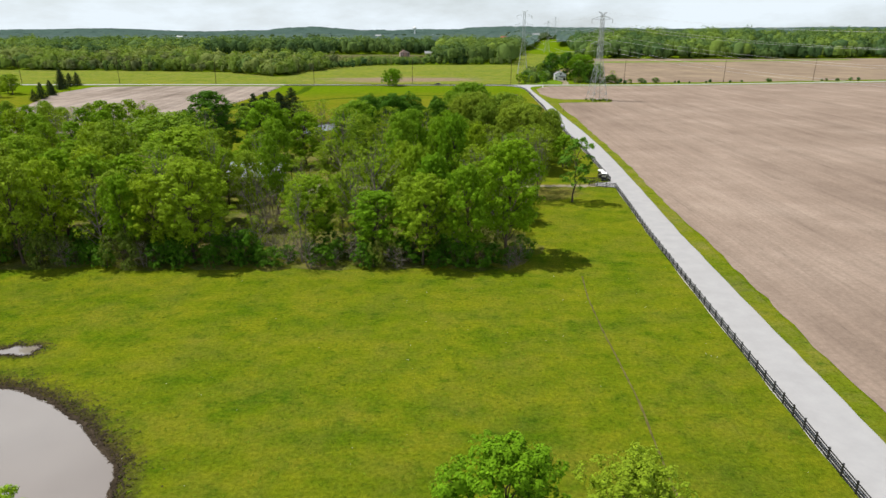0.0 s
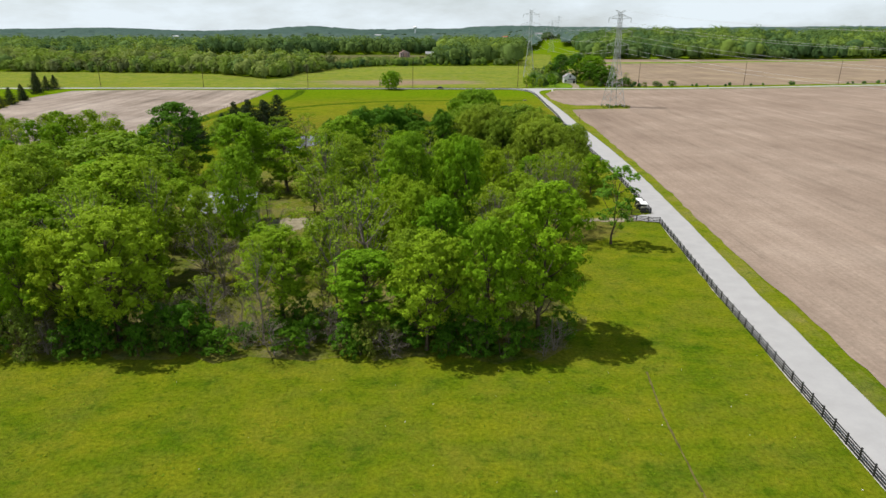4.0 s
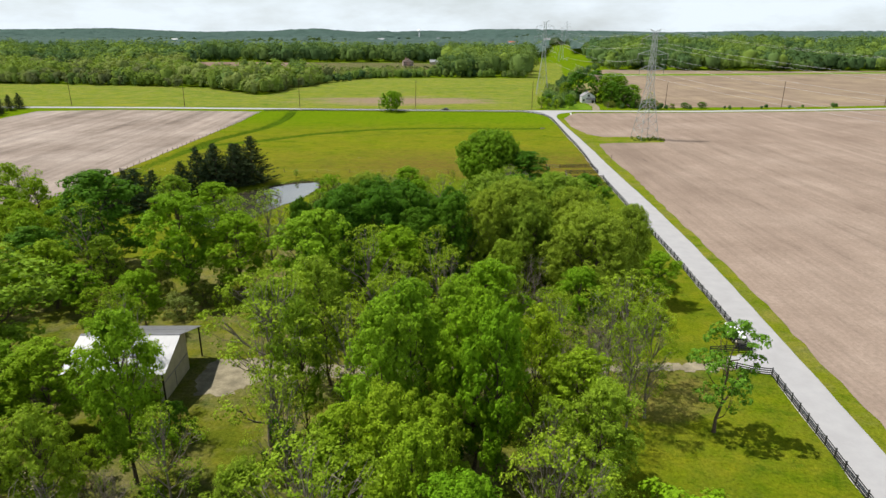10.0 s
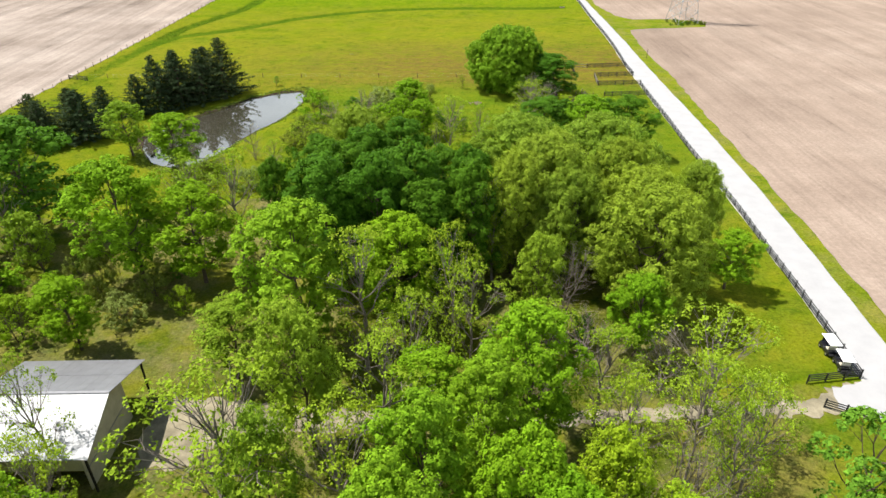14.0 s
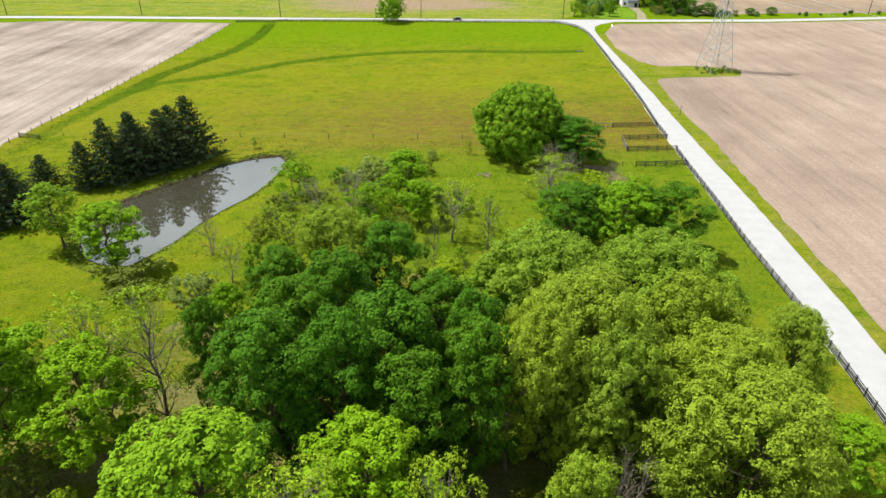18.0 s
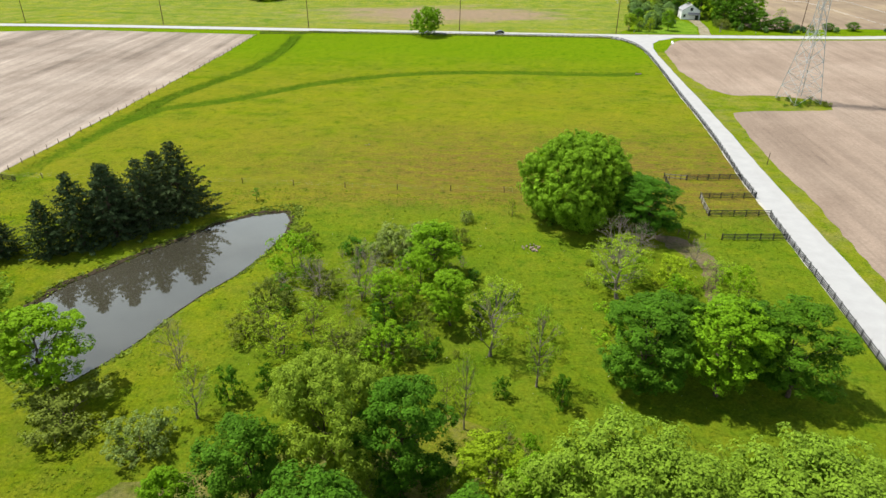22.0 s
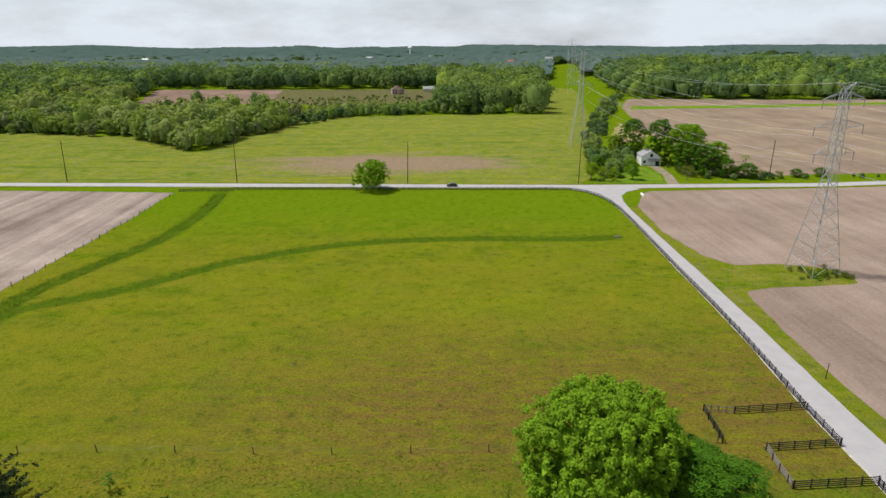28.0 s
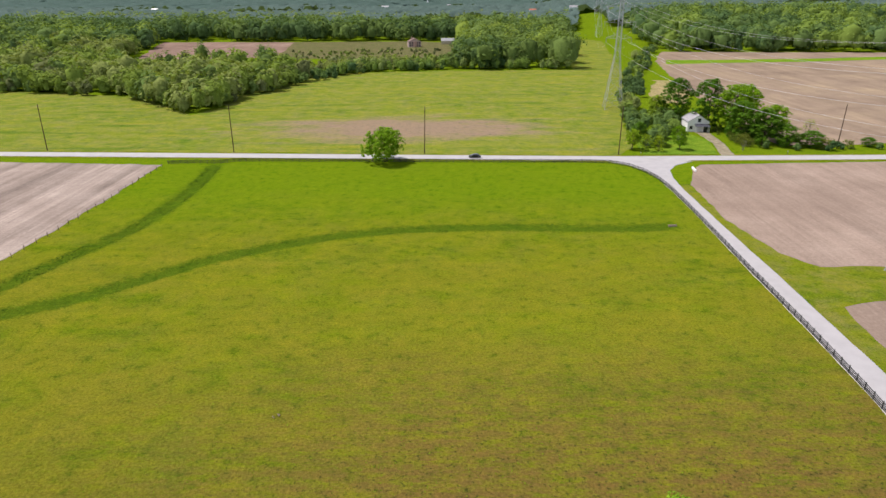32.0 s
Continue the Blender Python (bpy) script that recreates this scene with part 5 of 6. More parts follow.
# ---- far trees, hedges and distance ----
def far_wood(name, poly, per_area, hs, k, size, mix, label, category="woods", girth_of=(0.4, 0.62)):
    """Many distant trees as one mass of leaf sprays: rounded crowns of eight lobes each, in groves of one leaf colour or another."""
    p = np.array(poly)
    lo, hi = p.min(0), p.max(0)
    n = int((hi - lo).prod() / per_area)
    x, y = nrg.uniform(lo[0], hi[0], n), nrg.uniform(lo[1], hi[1], n)
    ok = inside(x, y, poly)
    x, y = x[ok], y[ok]
    n = len(x)
    grove = 0.5 + 0.28 * np.sin(x / 31 + 2 * np.sin(y / 47)) + 0.22 * np.sin(y / 23 + x / 61)
    h = (hs[0] + (hs[1] - hs[0]) * np.clip(0.6 * grove + 0.4 * nrg.random(n), 0, 1)) * nrg.choice([0.6, 0.75, 0.9, 1.0, 1.22], n)
    r = h * nrg.uniform(girth_of[0], girth_of[1], n)
    foot = ground_z(x, y)
    lobes = 8
    ld = unit(nrg.normal(0, 1, (n, lobes, 3))) * np.array([0.6, 0.6, 0.62])
    ld[:, 0] = (0, 0, 0.6)
    axis = np.stack([r, r, h * 0.46], -1)
    mid_ = np.stack([x, y, foot + h * 0.53], -1)
    lc = mid_[:, None] + ld * axis[:, None]
    m = k // lobes
    d = nrg.normal(0, 1, (n, lobes, m, 3)) + ld[:, :, None] * 0.9
    d[..., 2] += 0.3
    d = unit(d)
    c = (lc[:, :, None] + d * axis[:, None, None] * nrg.uniform(0.42, 0.56, (n, lobes, 1, 1)) * nrg.uniform(0.75, 1.05, (n, lobes, m, 1))).reshape(-1, 3)
    c[:, 2] = np.maximum(c[:, 2], np.repeat(foot, lobes * m) + 0.2)
    o = d.reshape(-1, 3)
    nrm = unit(o + np.array([0, 0, 0.35]) + nrg.normal(0, 0.12, o.shape))
    a = unit(np.cross(nrm, nrg.normal(0, 1, o.shape)))
    b = np.cross(nrm, a)
    s = size * nrg.uniform(0.6, 1.4, (len(c), 1))
    v = np.stack([c + a * s, c - a * s * 0.6 + b * s * 0.9, c - a * s * 0.6 - b * s * 0.9], 1).reshape(-1, 3)
    # leafy core of each crown, well inside the sprays, added to block light
    pick = np.clip(grove + nrg.normal(0, 0.22, n), 0, 0.999) * len(mix)
    tone = np.array(mix)[pick.astype(int)]
    ring = np.array([[math.cos(q), math.sin(q)] for q in np.arange(6) * math.pi / 3])
    belt = np.concatenate([[[0, 0, 1.0]]] + [np.c_[ring * w, np.full(6, u)] for u, w in ((0.5, 0.85), (-0.9, 0.75))])
    body = belt[None] * nrg.uniform(0.7, 1.15, (n, 13, 1)) * (axis * 0.72)[:, None] + mid_[:, None]
    cf = [(0, 1 + i, 1 + (i + 1) % 6) for i in range(6)]
    for i in range(6):
        j = (i + 1) % 6
        cf += [(1 + i, 7 + i, 7 + j), (1 + i, 7 + j, 1 + j)]
    cf = np.array(cf)
    core = (cf[None] + 13 * np.arange(n)[:, None, None]).reshape(-1, 3) + len(v)
    faces = np.concatenate([np.arange(len(v)).reshape(-1, 3), core])
    me = mesh_np(name, np.concatenate([v, body.reshape(-1, 3)]), faces, FAR_LEAVES[0])
    for mat in FAR_LEAVES[1:]:
        me.materials.append(mat)
    me.polygons.foreach_set("material_index", np.concatenate([np.repeat(tone, lobes * m), np.repeat(tone, len(cf))]).astype(np.int32))
    return tagged(new(name, me), label, category, "", "stuff")


def canopy(name, x0, x1, y0, y1, cell, h, material, label, gaps):
    """Closed woodland canopy far off, as one rough sheet of treetops with clearings."""
    xs, ys = np.arange(x0, x1, cell), np.arange(y0, y1, cell)
    X, Y = np.meshgrid(xs, ys)
    X = X + nrg.uniform(-0.45, 0.45, X.shape) * cell
    Y = Y + nrg.uniform(-0.45, 0.45, Y.shape) * cell
    roll = np.sin(X / 97 + Y / 310) * np.sin(Y / 141 - X / 260)
    Z = ground_z(X, Y) + h * nrg.uniform(0.35, 1.25, X.shape) + 2.5 * roll
    i = np.arange(X.size).reshape(X.shape)
    f = np.stack([i[:-1, :-1], i[:-1, 1:], i[1:, 1:], i[1:, :-1]], -1).reshape(-1, 4)
    mx, my = X.ravel()[f].mean(1), Y.ravel()[f].mean(1)
    clear = np.sin(mx / 230 + 0.7) * np.sin(my / 190 + 1.1) + 0.5 * np.sin(mx / 90 - my / 130) > gaps
    corridor = (np.abs(mx - (188 + (my - 1150) * 0.21)) < 22) & (my < 1640)
    f = f[~(clear | corridor)]
    f = np.concatenate([f[:, [0, 1, 2]], f[:, [0, 2, 3]]])
    return tagged(new(name, mesh_np(name, np.stack([X, Y, Z], -1), f, material)), label, "woods", "", "stuff")


W_WEST = [(-700, 690), (-420, 682), (-314, 662), (-250, 650), (-205, 641), (-165, 606), (-146, 580), (-132, 592), (-124, 640), (-99, 702), (-120, 735), (-160, 758), (-200, 766), (-286, 787), (-300, 870), (-390, 1082), (-700, 1100)]
W_WEST_EDGE = [(-420, 680), (-314, 660), (-250, 648), (-205, 639), (-165, 604), (-146, 578), (-132, 590), (-124, 640), (-99, 700), (-114, 715), (-140, 650), (-146, 602), (-160, 618), (-195, 655), (-250, 668), (-420, 704)]
W_MID = [(-8, 772), (88, 770), (112, 900), (150, 1100), (20, 1095), (10, 1040), (16, 940), (4, 850)]
W_SCRUB = [(-97, 706), (-67, 755), (-6, 772), (4, 850), (-40, 836), (-80, 800), (-128, 768), (-120, 735)]
W_MID_EDGE = [(-97, 704), (-67, 753), (-10, 770), (90, 768), (92, 782), (-14, 786), (-80, 768), (-112, 722)]
W_NORTH = [(-1000, 1095), (-390, 1088), (-190, 1072), (-40, 1078), (30, 1098), (152, 1106), (172, 1260), (-1000, 1330)]
W_NORTHWEST = [(-700, 840), (-300, 880), (-352, 1076), (-390, 1090), (-700, 1100)]
W_EAST = [(212, 919), (440, 902), (900, 955), (900, 1300), (262, 1300)]
for poly, per, hs, k, size, mix, lab in ((W_WEST, 96, (9, 19), 112, 1.05, [4, 1, 2, 2, 3, 3], "spring-green mixed wood beyond the fields"), (W_NORTHWEST, 130, (16, 25), 96, 1.4, [0, 0, 1, 1, 2], "tall dark green wood behind paler trees"),
                                         (W_MID, 120, (17, 27), 136, 1.15, [0, 1, 1, 2, 1], "tall green wood behind the weedy field"), (W_SCRUB, 46, (4, 9), 80, 0.6, [1, 2, 3, 4], "low scrub and small trees behind the weedy field"),
                                         (W_WEST_EDGE, 40, (5, 15), 240, 0.6, [1, 4, 2, 2, 3], "leafy wood edge of mixed greens along the field"), (W_MID_EDGE, 24, (4, 11), 144, 0.55, [0, 1, 2, 2, 3], "leafy wood edge behind the weedy field"),
                                         (W_NORTH, 160, (17, 27), 72, 1.6, [0, 0, 0, 1, 1], "dark green wood behind a brown field"), (W_EAST, 140, (17, 27), 112, 1.3, [0, 0, 1, 1, 2], "dense green wood beyond the tan field")):
    far_wood("woods", poly, per, hs, k, size, mix, lab)
# single taller trees in the far scrub and before the brown field
for poly in ([(-131, 706), (-123, 706), (-123, 713), (-131, 713)], [(-146, 600), (-137, 600), (-137, 608), (-146, 608)], [(-196, 778), (-178, 778), (-178, 792), (-196, 792)], [(-162, 800), (-150, 800), (-150, 815), (-162, 815)], [(-226, 826), (-212, 826), (-212, 836), (-226, 836)]):
    far_wood("copse", poly, 22, (11, 17), 260, 0.6, [1, 1, 2], "small group of taller green trees in scrub", "trees", (0.3, 0.42))
far_wood("hedgerow", [(66, 500), (84, 504), (94, 540), (100, 556), (88, 566), (76, 560), (70, 530)], 26, (4, 8), 180, 0.5, [0, 1, 1, 2], "overgrown thicket of small trees beside a lawn", "hedge")
far_wood("hedgerow", [(82, 562), (110, 645), (132, 730), (158, 786), (184, 884), (206, 914), (196, 918), (170, 880), (146, 790), (120, 730), (98, 650), (74, 566)], 40, (4, 9), 110, 0.7, [0, 1, 2, 3], "overgrown hedgerow of trees along the power line", "hedge")
far_wood("hedgerow", [(112, 491), (150, 492.5), (230, 501), (350, 522), (350, 526), (230, 506), (150, 498), (114, 499)], 60, (1.6, 4.2), 120, 0.4, [0, 1, 1], "row of low roadside bushes", "hedge")
far_wood("scrub", [(-160, 850), (-58, 838), (-20, 880), (-10, 940), (-60, 950), (-160, 920)], 90, (1.5, 4), 60, 0.6, [2, 3, 4], "pale scrub beside a brown field", "scrub")
far_wood("scrub", [(-286, 826), (-150, 836), (-150, 850), (-286, 840)], 120, (5, 10), 90, 0.8, [1, 2, 4], "scattered trees before a brown field", "scrub")
# both canopy sheets carry aerial haze as a bluish base colour
canopy("woods", -1500, 1700, 1250, 2100, 8.5, 16, M_CANOPY_HAZE, "rolling woodland far beyond the fields, tinted bluish for haze", 0.75)
canopy("woods", -3300, 3500, 2100, 4900, 20, 17, M_CANOPY_HAZE, "woodland on the horizon with haze painted into its colour", 1.6)
far_wood("woods", [(-700, 1330), (170, 1262), (250, 1600), (-900, 1700)], 240, (15, 19), 24, 1.8, [1, 2, 2, 3], "woodland treetops far off")
far_wood("woods", [(240, 1180), (900, 1180), (1000, 1600), (310, 1600)], 240, (15, 19), 24, 1.8, [0, 1, 2], "woodland treetops far off")

# trees near the road junction and on the far side of the main road
for x, y, h, r, k in ((62, 498, 8, 3.4, "mid"), (66, 494, 7, 3.0, "mid"), (71, 494, 6.5, 2.8, "mid"), (74, 507, 8, 3.4, "mid"), (80.5, 497, 9.5, 3.6, "vivid"), (69, 513, 8, 3.5, "dark"), (84, 512, 4.5, 1.6, "thin"), (107, 538, 22, 8.5, "dark"), (96, 549, 21, 8, "dark"), (113, 528, 21, 8.5, "vivid"), (111, 514, 16, 7, "dark"), (121, 534, 20, 9, "vivid"), (118, 508, 14, 7.5, "dark"), (127, 517, 14, 8, "vivid"),
                      (124, 501, 9, 6, "dark"), (133, 500, 6.5, 5.5, "dark"), (137, 497.5, 4.5, 3.5, "olive"), (135.5, 508, 9.5, 3.6, "thin"), (87, 552, 13, 5, "light"), (147, 498, 3.6, 2.6, "olive"), (156, 500.5, 3.8, 3.0, "dark"), (168, 501, 4.2, 3.6, "dark"), (104, 495, 4.5, 1.6, "bare")):
    plant(x, y, h, r, k, "trees round the white house")
scatter([(105, 500), (140, 499), (134, 512), (124, 528), (112, 540), (106, 530)], 2.6, ["shrub", "shrub", "olive"], (2.0, 5.0), 90, (0.45, 0.7))
plant(-33.2, 480.2, 12.6, 8.2, "lone", "trees by the road")
for x, y, h, r, k in ((-233.3, 379.7, 7, 3.0, "spruce"), (-237.4, 394.7, 9.8, 4.4, "spruce"), (-241.7, 414.2, 8, 3.4, "spruce"), (-245, 418, 9.5, 4.2, "spruce"), (-258, 455, 14.5, 5.0, "spruce"), (-262, 464, 13.5, 4.6, "spruce"), (-263.7, 477.3, 10, 4.6, "spruce"), (-263.3, 486.4, 10, 4.8, "spruce"),
                      (-271, 421.9, 13, 6.5, "mid"), (-279, 430, 12, 6, "dark"), (-266, 402, 11, 5, "mid")):
    plant(x, y, h, r, k, "trees by the far road")


# ---- fences ----
def post_mesh(name, w, h, material):
    bm = boxed(-w / 2, -w / 2, -0.3, w / 2, w / 2, h, bevel=0.012)
    me = bpy.data.meshes.new(name)
    bm.to_mesh(me)
    bm.free()
    me.materials.append(material)
    return me


def board_mesh(name, length, w, th, material):
    bm = boxed(0, -th / 2, -w / 2, length, th / 2, w / 2)
    me = bpy.data.meshes.new(name)
    bm.to_mesh(me)
    bm.free()
    me.materials.append(material)
    return me


BAY = 2.44
ME_POST = post_mesh("post", 0.15, 1.42, M_BLACK)
ME_BOARD = board_mesh("board", 1.0, 0.15, 0.035, M_BLACK)
ME_GREYPOST = post_mesh("post", 0.13, 1.35, M_OLDWOOD)
ME_GREYBOARD = board_mesh("board", 1.0, 0.14, 0.03, plain("bare_grey_boards", (0.25, 0.24, 0.23), 0.9, 0, 0.2, 5))


def board_fence(pts, label, post=ME_POST, board=ME_BOARD, boards=(0.3, 0.62, 0.94, 1.26), every=BAY, group="black board fences"):
    fence = thing("fence", label, "fence", None, group)
    st = along(pts, every)
    last = Vector(pts[-1])
    places = [p for p, d in st]
    if (places[-1] - last).length > 0.4:
        places.append(last)
    for p in places:
        part_mesh("post", post, fence, Matrix.Translation((p.x, p.y, float(ground_z(p.x, p.y)))) @ pose(0, 0, 0, rng.uniform(-1, 1), rng.uniform(-1, 1), rng.uniform(-4, 4)))
    for a, b in zip(places, places[1:]):
        za, zb = float(ground_z(a.x, a.y)), float(ground_z(b.x, b.y))
        d = b - a
        ang = math.atan2(d.y, d.x)
        for z in boards:
            m = Matrix.Translation((a.x - math.sin(ang) * 0.09, a.y + math.cos(ang) * 0.09, za + z + rng.uniform(-0.012, 0.012))) @ pose(0, 0, 0, 0, -math.degrees(math.atan2(zb - za, d.length)), math.degrees(ang)) @ Matrix.Diagonal((d.length, 1, 1, 1))
            part_mesh("board", board, fence, m)
    return fence


board_fence(FENCE, "black four-board fence along the pale lane")
board_fence([(41.4, 162.8), (39.1, 163.3), (35.0, 165.6)], "short black board fence beside a farm gateway")
board_fence([(35.0, 169.6), (42.0, 170.4)], "short black board fence behind parked carts")
board_fence(FENCE_2, "black four-board fence beside the wood")
board_fence(FENCE_3, "black four-board fence beside open pasture")
board_fence(FENCE_4, "black board fence curving along the country road")
board_fence([(49.9, 293.4), (37.5, 292.8)], "black board fence wing beside a paddock gateway")
board_fence([(50.1, 302.1), (38.4, 301.4)], "black board fence wing across grass")
board_fence([(50.5, 312.4), (38.2, 311.3)], "black board fence wing above the gateways")
board_fence([(48.9, 283.3), (36.9, 282.5)], "black board fence wing below the gateways")
board_fence([(38.4, 301.4), (37.8, 297.4), (37.5, 292.8)], "weathered grey board fence between two black wings", ME_GREYPOST, ME_GREYBOARD, group="grey board fences")
board_fence([(38.2, 311.3), (33.5, 312.1)], "thin grey wire-and-board fence end", ME_GREYPOST, ME_GREYBOARD, (0.4, 1.1), 1.2, "grey board fences")
board_fence([(33.5, 312.1), (32.7, 303.4)], "dark fence stub beside a spreading tree", ME_POST, ME_BOARD)
board_fence([(19.4, 291.9), (26.6, 292.2)], "dark board fence under a spreading tree", ME_POST, ME_BOARD)
board_fence([(-88, 481), (-92, 478.5), (-104, 478.8), (-111, 478)], "dark board fence round a field gateway", ME_POST, ME_BOARD)
board_fence([(-118.2, 303.4), (-112.7, 303.0)], "dark board gate in a field corner", ME_POST, ME_BOARD)


def wire_fence(pts, every, label, h=1.25):
    fence = thing("wire_fence", label, "fence", None, "wire fences")
    places = [p for p, d in along(pts, every)]
    for p in places:
        hh = rng.uniform(0.9, 1.1)
        part_mesh("post", ME_GREYPOST, fence, Matrix.Translation((p.x, p.y, float(ground_z(p.x, p.y)))) @ pose(0, 0, 0, rng.uniform(-4, 4), rng.uniform(-4, 4), rng.uniform(0, 90)) @ Matrix.Diagonal((1, 1, hh, 1)))
    for z in (0.35, 0.75, 1.15):
        path = [(p.x, p.y, float(ground_z(p.x, p.y)) + z) for p in places]
        tv, tf = tube(path, [0.003] * len(path), 3)
        part_mesh("wire", mesh_np("wire", tv, tf, M_WIRE), fence)
    return fence


wire_fence([(-121.4, 258.1), (-118.6, 296), (-117.5, 318), (-116.0, 340), (-114.6, 370), (-113.2, 398), (-111.9, 430), (-111.6, 478)], 4.6, "leaning wooden posts and wire beside tilled soil")
wire_fence([(-118.8, 304.4), (-63.1, 304.1), (-27.9, 302.5), (0.1, 302.2), (32.7, 303.4)], 11.6, "wide-spaced wooden posts and wire across pasture")
wire_fence([(36.9, 282.5), (29.5, 282.9), (29.1, 290.4)], 3.0, "slack wire fence with thin posts")


# ---- poles, pylons and cables ----
def utility_pole(x, y, h):
    ob = thing("utility_pole", "tall brown wooden utility pole beside the road", "utility pole", Matrix.Translation((x, y, 0)) @ pose(0, 0, 0, rng.uniform(-1.2, 1.2), rng.uniform(-1.5, 1.5), 0), "roadside poles")
    part("pole", rod(bmesh.new(), (0, 0, -0.5), (0, 0, h), 0.2, 0.13, 10), M_POLE, ob)
    part("bracket", boxed(-0.06, -0.5, h - 1.0, 0.06, 0.5, h - 0.88, bevel=0.01), M_OLDWOOD, ob)
    for s in (-0.42, 0.42, 0.0):
        part("insulator", rod(bmesh.new(), (0, s, h - 0.88 if s else h), (0, s, h - 0.68 if s else h + 0.22), 0.05, 0.07, 8), M_INSUL, ob, "small glazed insulator")
    return ob


for x, y in ((-460, 507), (-386, 505), (-313, 503), (-240, 502.5), (-167, 500), (-92.5, 495.5), (-18.8, 491.5), (54.6, 489.5), (142, 497.5), (222, 505), (300, 518)):
    utility_pole(x, y, 18.0 if x < 60 else 17.0)
marker = thing("marker_post", "thin brown wooden post in the verge", "post", Matrix.Translation((60.1, 322.0, 0)) @ pose(0, 0, 0, 0, 2, 0))
part("post", rod(bmesh.new(), (0, 0, -0.3), (0, 0, 3.0), 0.09, 0.07, 8), M_POLE, marker)
part("cap", rod(bmesh.new(), (0, 0, 2.92), (0, 0, 3.04), 0.1, 0.08, 8), M_OLDWOOD, marker)


def pylon_bars(h, b, waist, top):
    """Corner posts and bracing of a square lattice mast."""
    def half(z):
        zw = 0.52 * h
        return b + (waist - b) * z / zw if z < zw else waist + (top - waist) * (z - zw) / (h - zw)
    levels = [0, 0.09, 0.18, 0.27, 0.36, 0.44, 0.52, 0.6, 0.68, 0.76, 0.84, 0.92, 1.0]
    return half, [v * h for v in levels]


def pylon(x, y, h, turn, b=4.6):
    ob = thing("pylon", "tall grey galvanised steel lattice transmission tower", "pylon", Matrix.Translation((x, y, float(ground_z(x, y)))) @ pose(0, 0, 0, 0, 0, turn), "transmission towers")
    half, zs = pylon_bars(h, b, 1.25, 0.75)
    corners = ((1, 1), (-1, 1), (-1, -1), (1, -1))
    for sx, sy in corners:
        bm = bmesh.new()
        for z0, z1 in ((-0.4, 0.52 * h), (0.52 * h, h)):
            beam(bm, (sx * half(max(z0, 0)), sy * half(max(z0, 0)), z0), (sx * half(z1), sy * half(z1), z1), 0.17)
        part("leg", bm, M_STEEL, ob)
    for k in range(4):
        bm = bmesh.new()
        (ax, ay), (cx, cy) = corners[k], corners[(k + 1) % 4]
        for z0, z1 in zip(zs, zs[1:]):
            h0, h1 = half(z0), half(z1)
            beam(bm, (ax * h0, ay * h0, z0), (cx * h1, cy * h1, z1), 0.09)
            beam(bm, (cx * h0, cy * h0, z0), (ax * h1, ay * h1, z1), 0.09)
            beam(bm, (ax * h1, ay * h1, z1), (cx * h1, cy * h1, z1), 0.08)
        part("bracing", bm, M_STEEL, ob)
    ends = []
    for f, reach in ((0.66, 6.2), (0.8, 7.6), (0.94, 6.4)):
        z = f * h
        for s in (-1, 1):
            bm = bmesh.new()
            tip = (s * reach, 0, z + 0.5)
            hw, hu = half(z), half(z + 2.2)
            for sy in (-1, 1):
                beam(bm, (s * hw, sy * hw, z), tip, 0.11)
                beam(bm, (s * hu, sy * hu, z + 2.2), tip, 0.1)
                for q in (0.3, 0.6):
                    lo = Vector((s * hw, sy * hw, z)).lerp(Vector(tip), q)
                    up = Vector((s * hu, sy * hu, z + 2.2)).lerp(Vector(tip), q)
                    beam(bm, lo, up, 0.07)
            part("crossarm", bm, M_STEEL, ob)
            part("insulator", rod(bmesh.new(), tip, (tip[0], 0, z - 1.7), 0.12, 0.12, 8), M_INSUL, ob)
            ends.append((s * reach, 0, z - 1.7))
    for s in (-1, 1):
        bm = bmesh.new()
        tip = (s * 2.8, 0, h + 1.6)
        for sy in (-1, 1):
            beam(bm, (s * 0.75, sy * 0.75, h), tip, 0.1)
            beam(bm, (-s * 0.75, sy * 0.75, h), tip, 0.1)
        part("peak", bm, M_STEEL, ob)
        ends.append(tip)
    m = ob.matrix_basis
    return [m @ Vector(e) for e in ends]


PYLONS = [(255, 100, 47, 20), (90.8, 378, 47, 14), (77.5, 590, 53, -6), (200, 1150, 50, -12), (290, 1560, 50, -12)]
hangs = [pylon(*p) for p in PYLONS]
for a_, b_ in zip(hangs, hangs[1:]):
    for k in range(8):
        p, q = a_[k], b_[k]
        sag = (q - p).length * 0.032
        path = [p.lerp(q, t / 24) - Vector((0, 0, 4 * sag * (t / 24) * (1 - t / 24))) for t in range(25)]
        tv, tf = tube([tuple(v) for v in path], [0.03 if k < 6 else 0.02] * 25, 4)
        tagged(new("power_cable", mesh_np("power_cable", tv, tf, M_CABLE, True)), "sagging bare aluminium cable between steel towers", "cable", "power cables")
scrub_b = [(84, 370), (98, 372), (96, 381), (84, 379)]
scatter(scrub_b, 2.2, ["shrub", "olive"], (0.7, 1.6), 60, (0.5, 0.8))


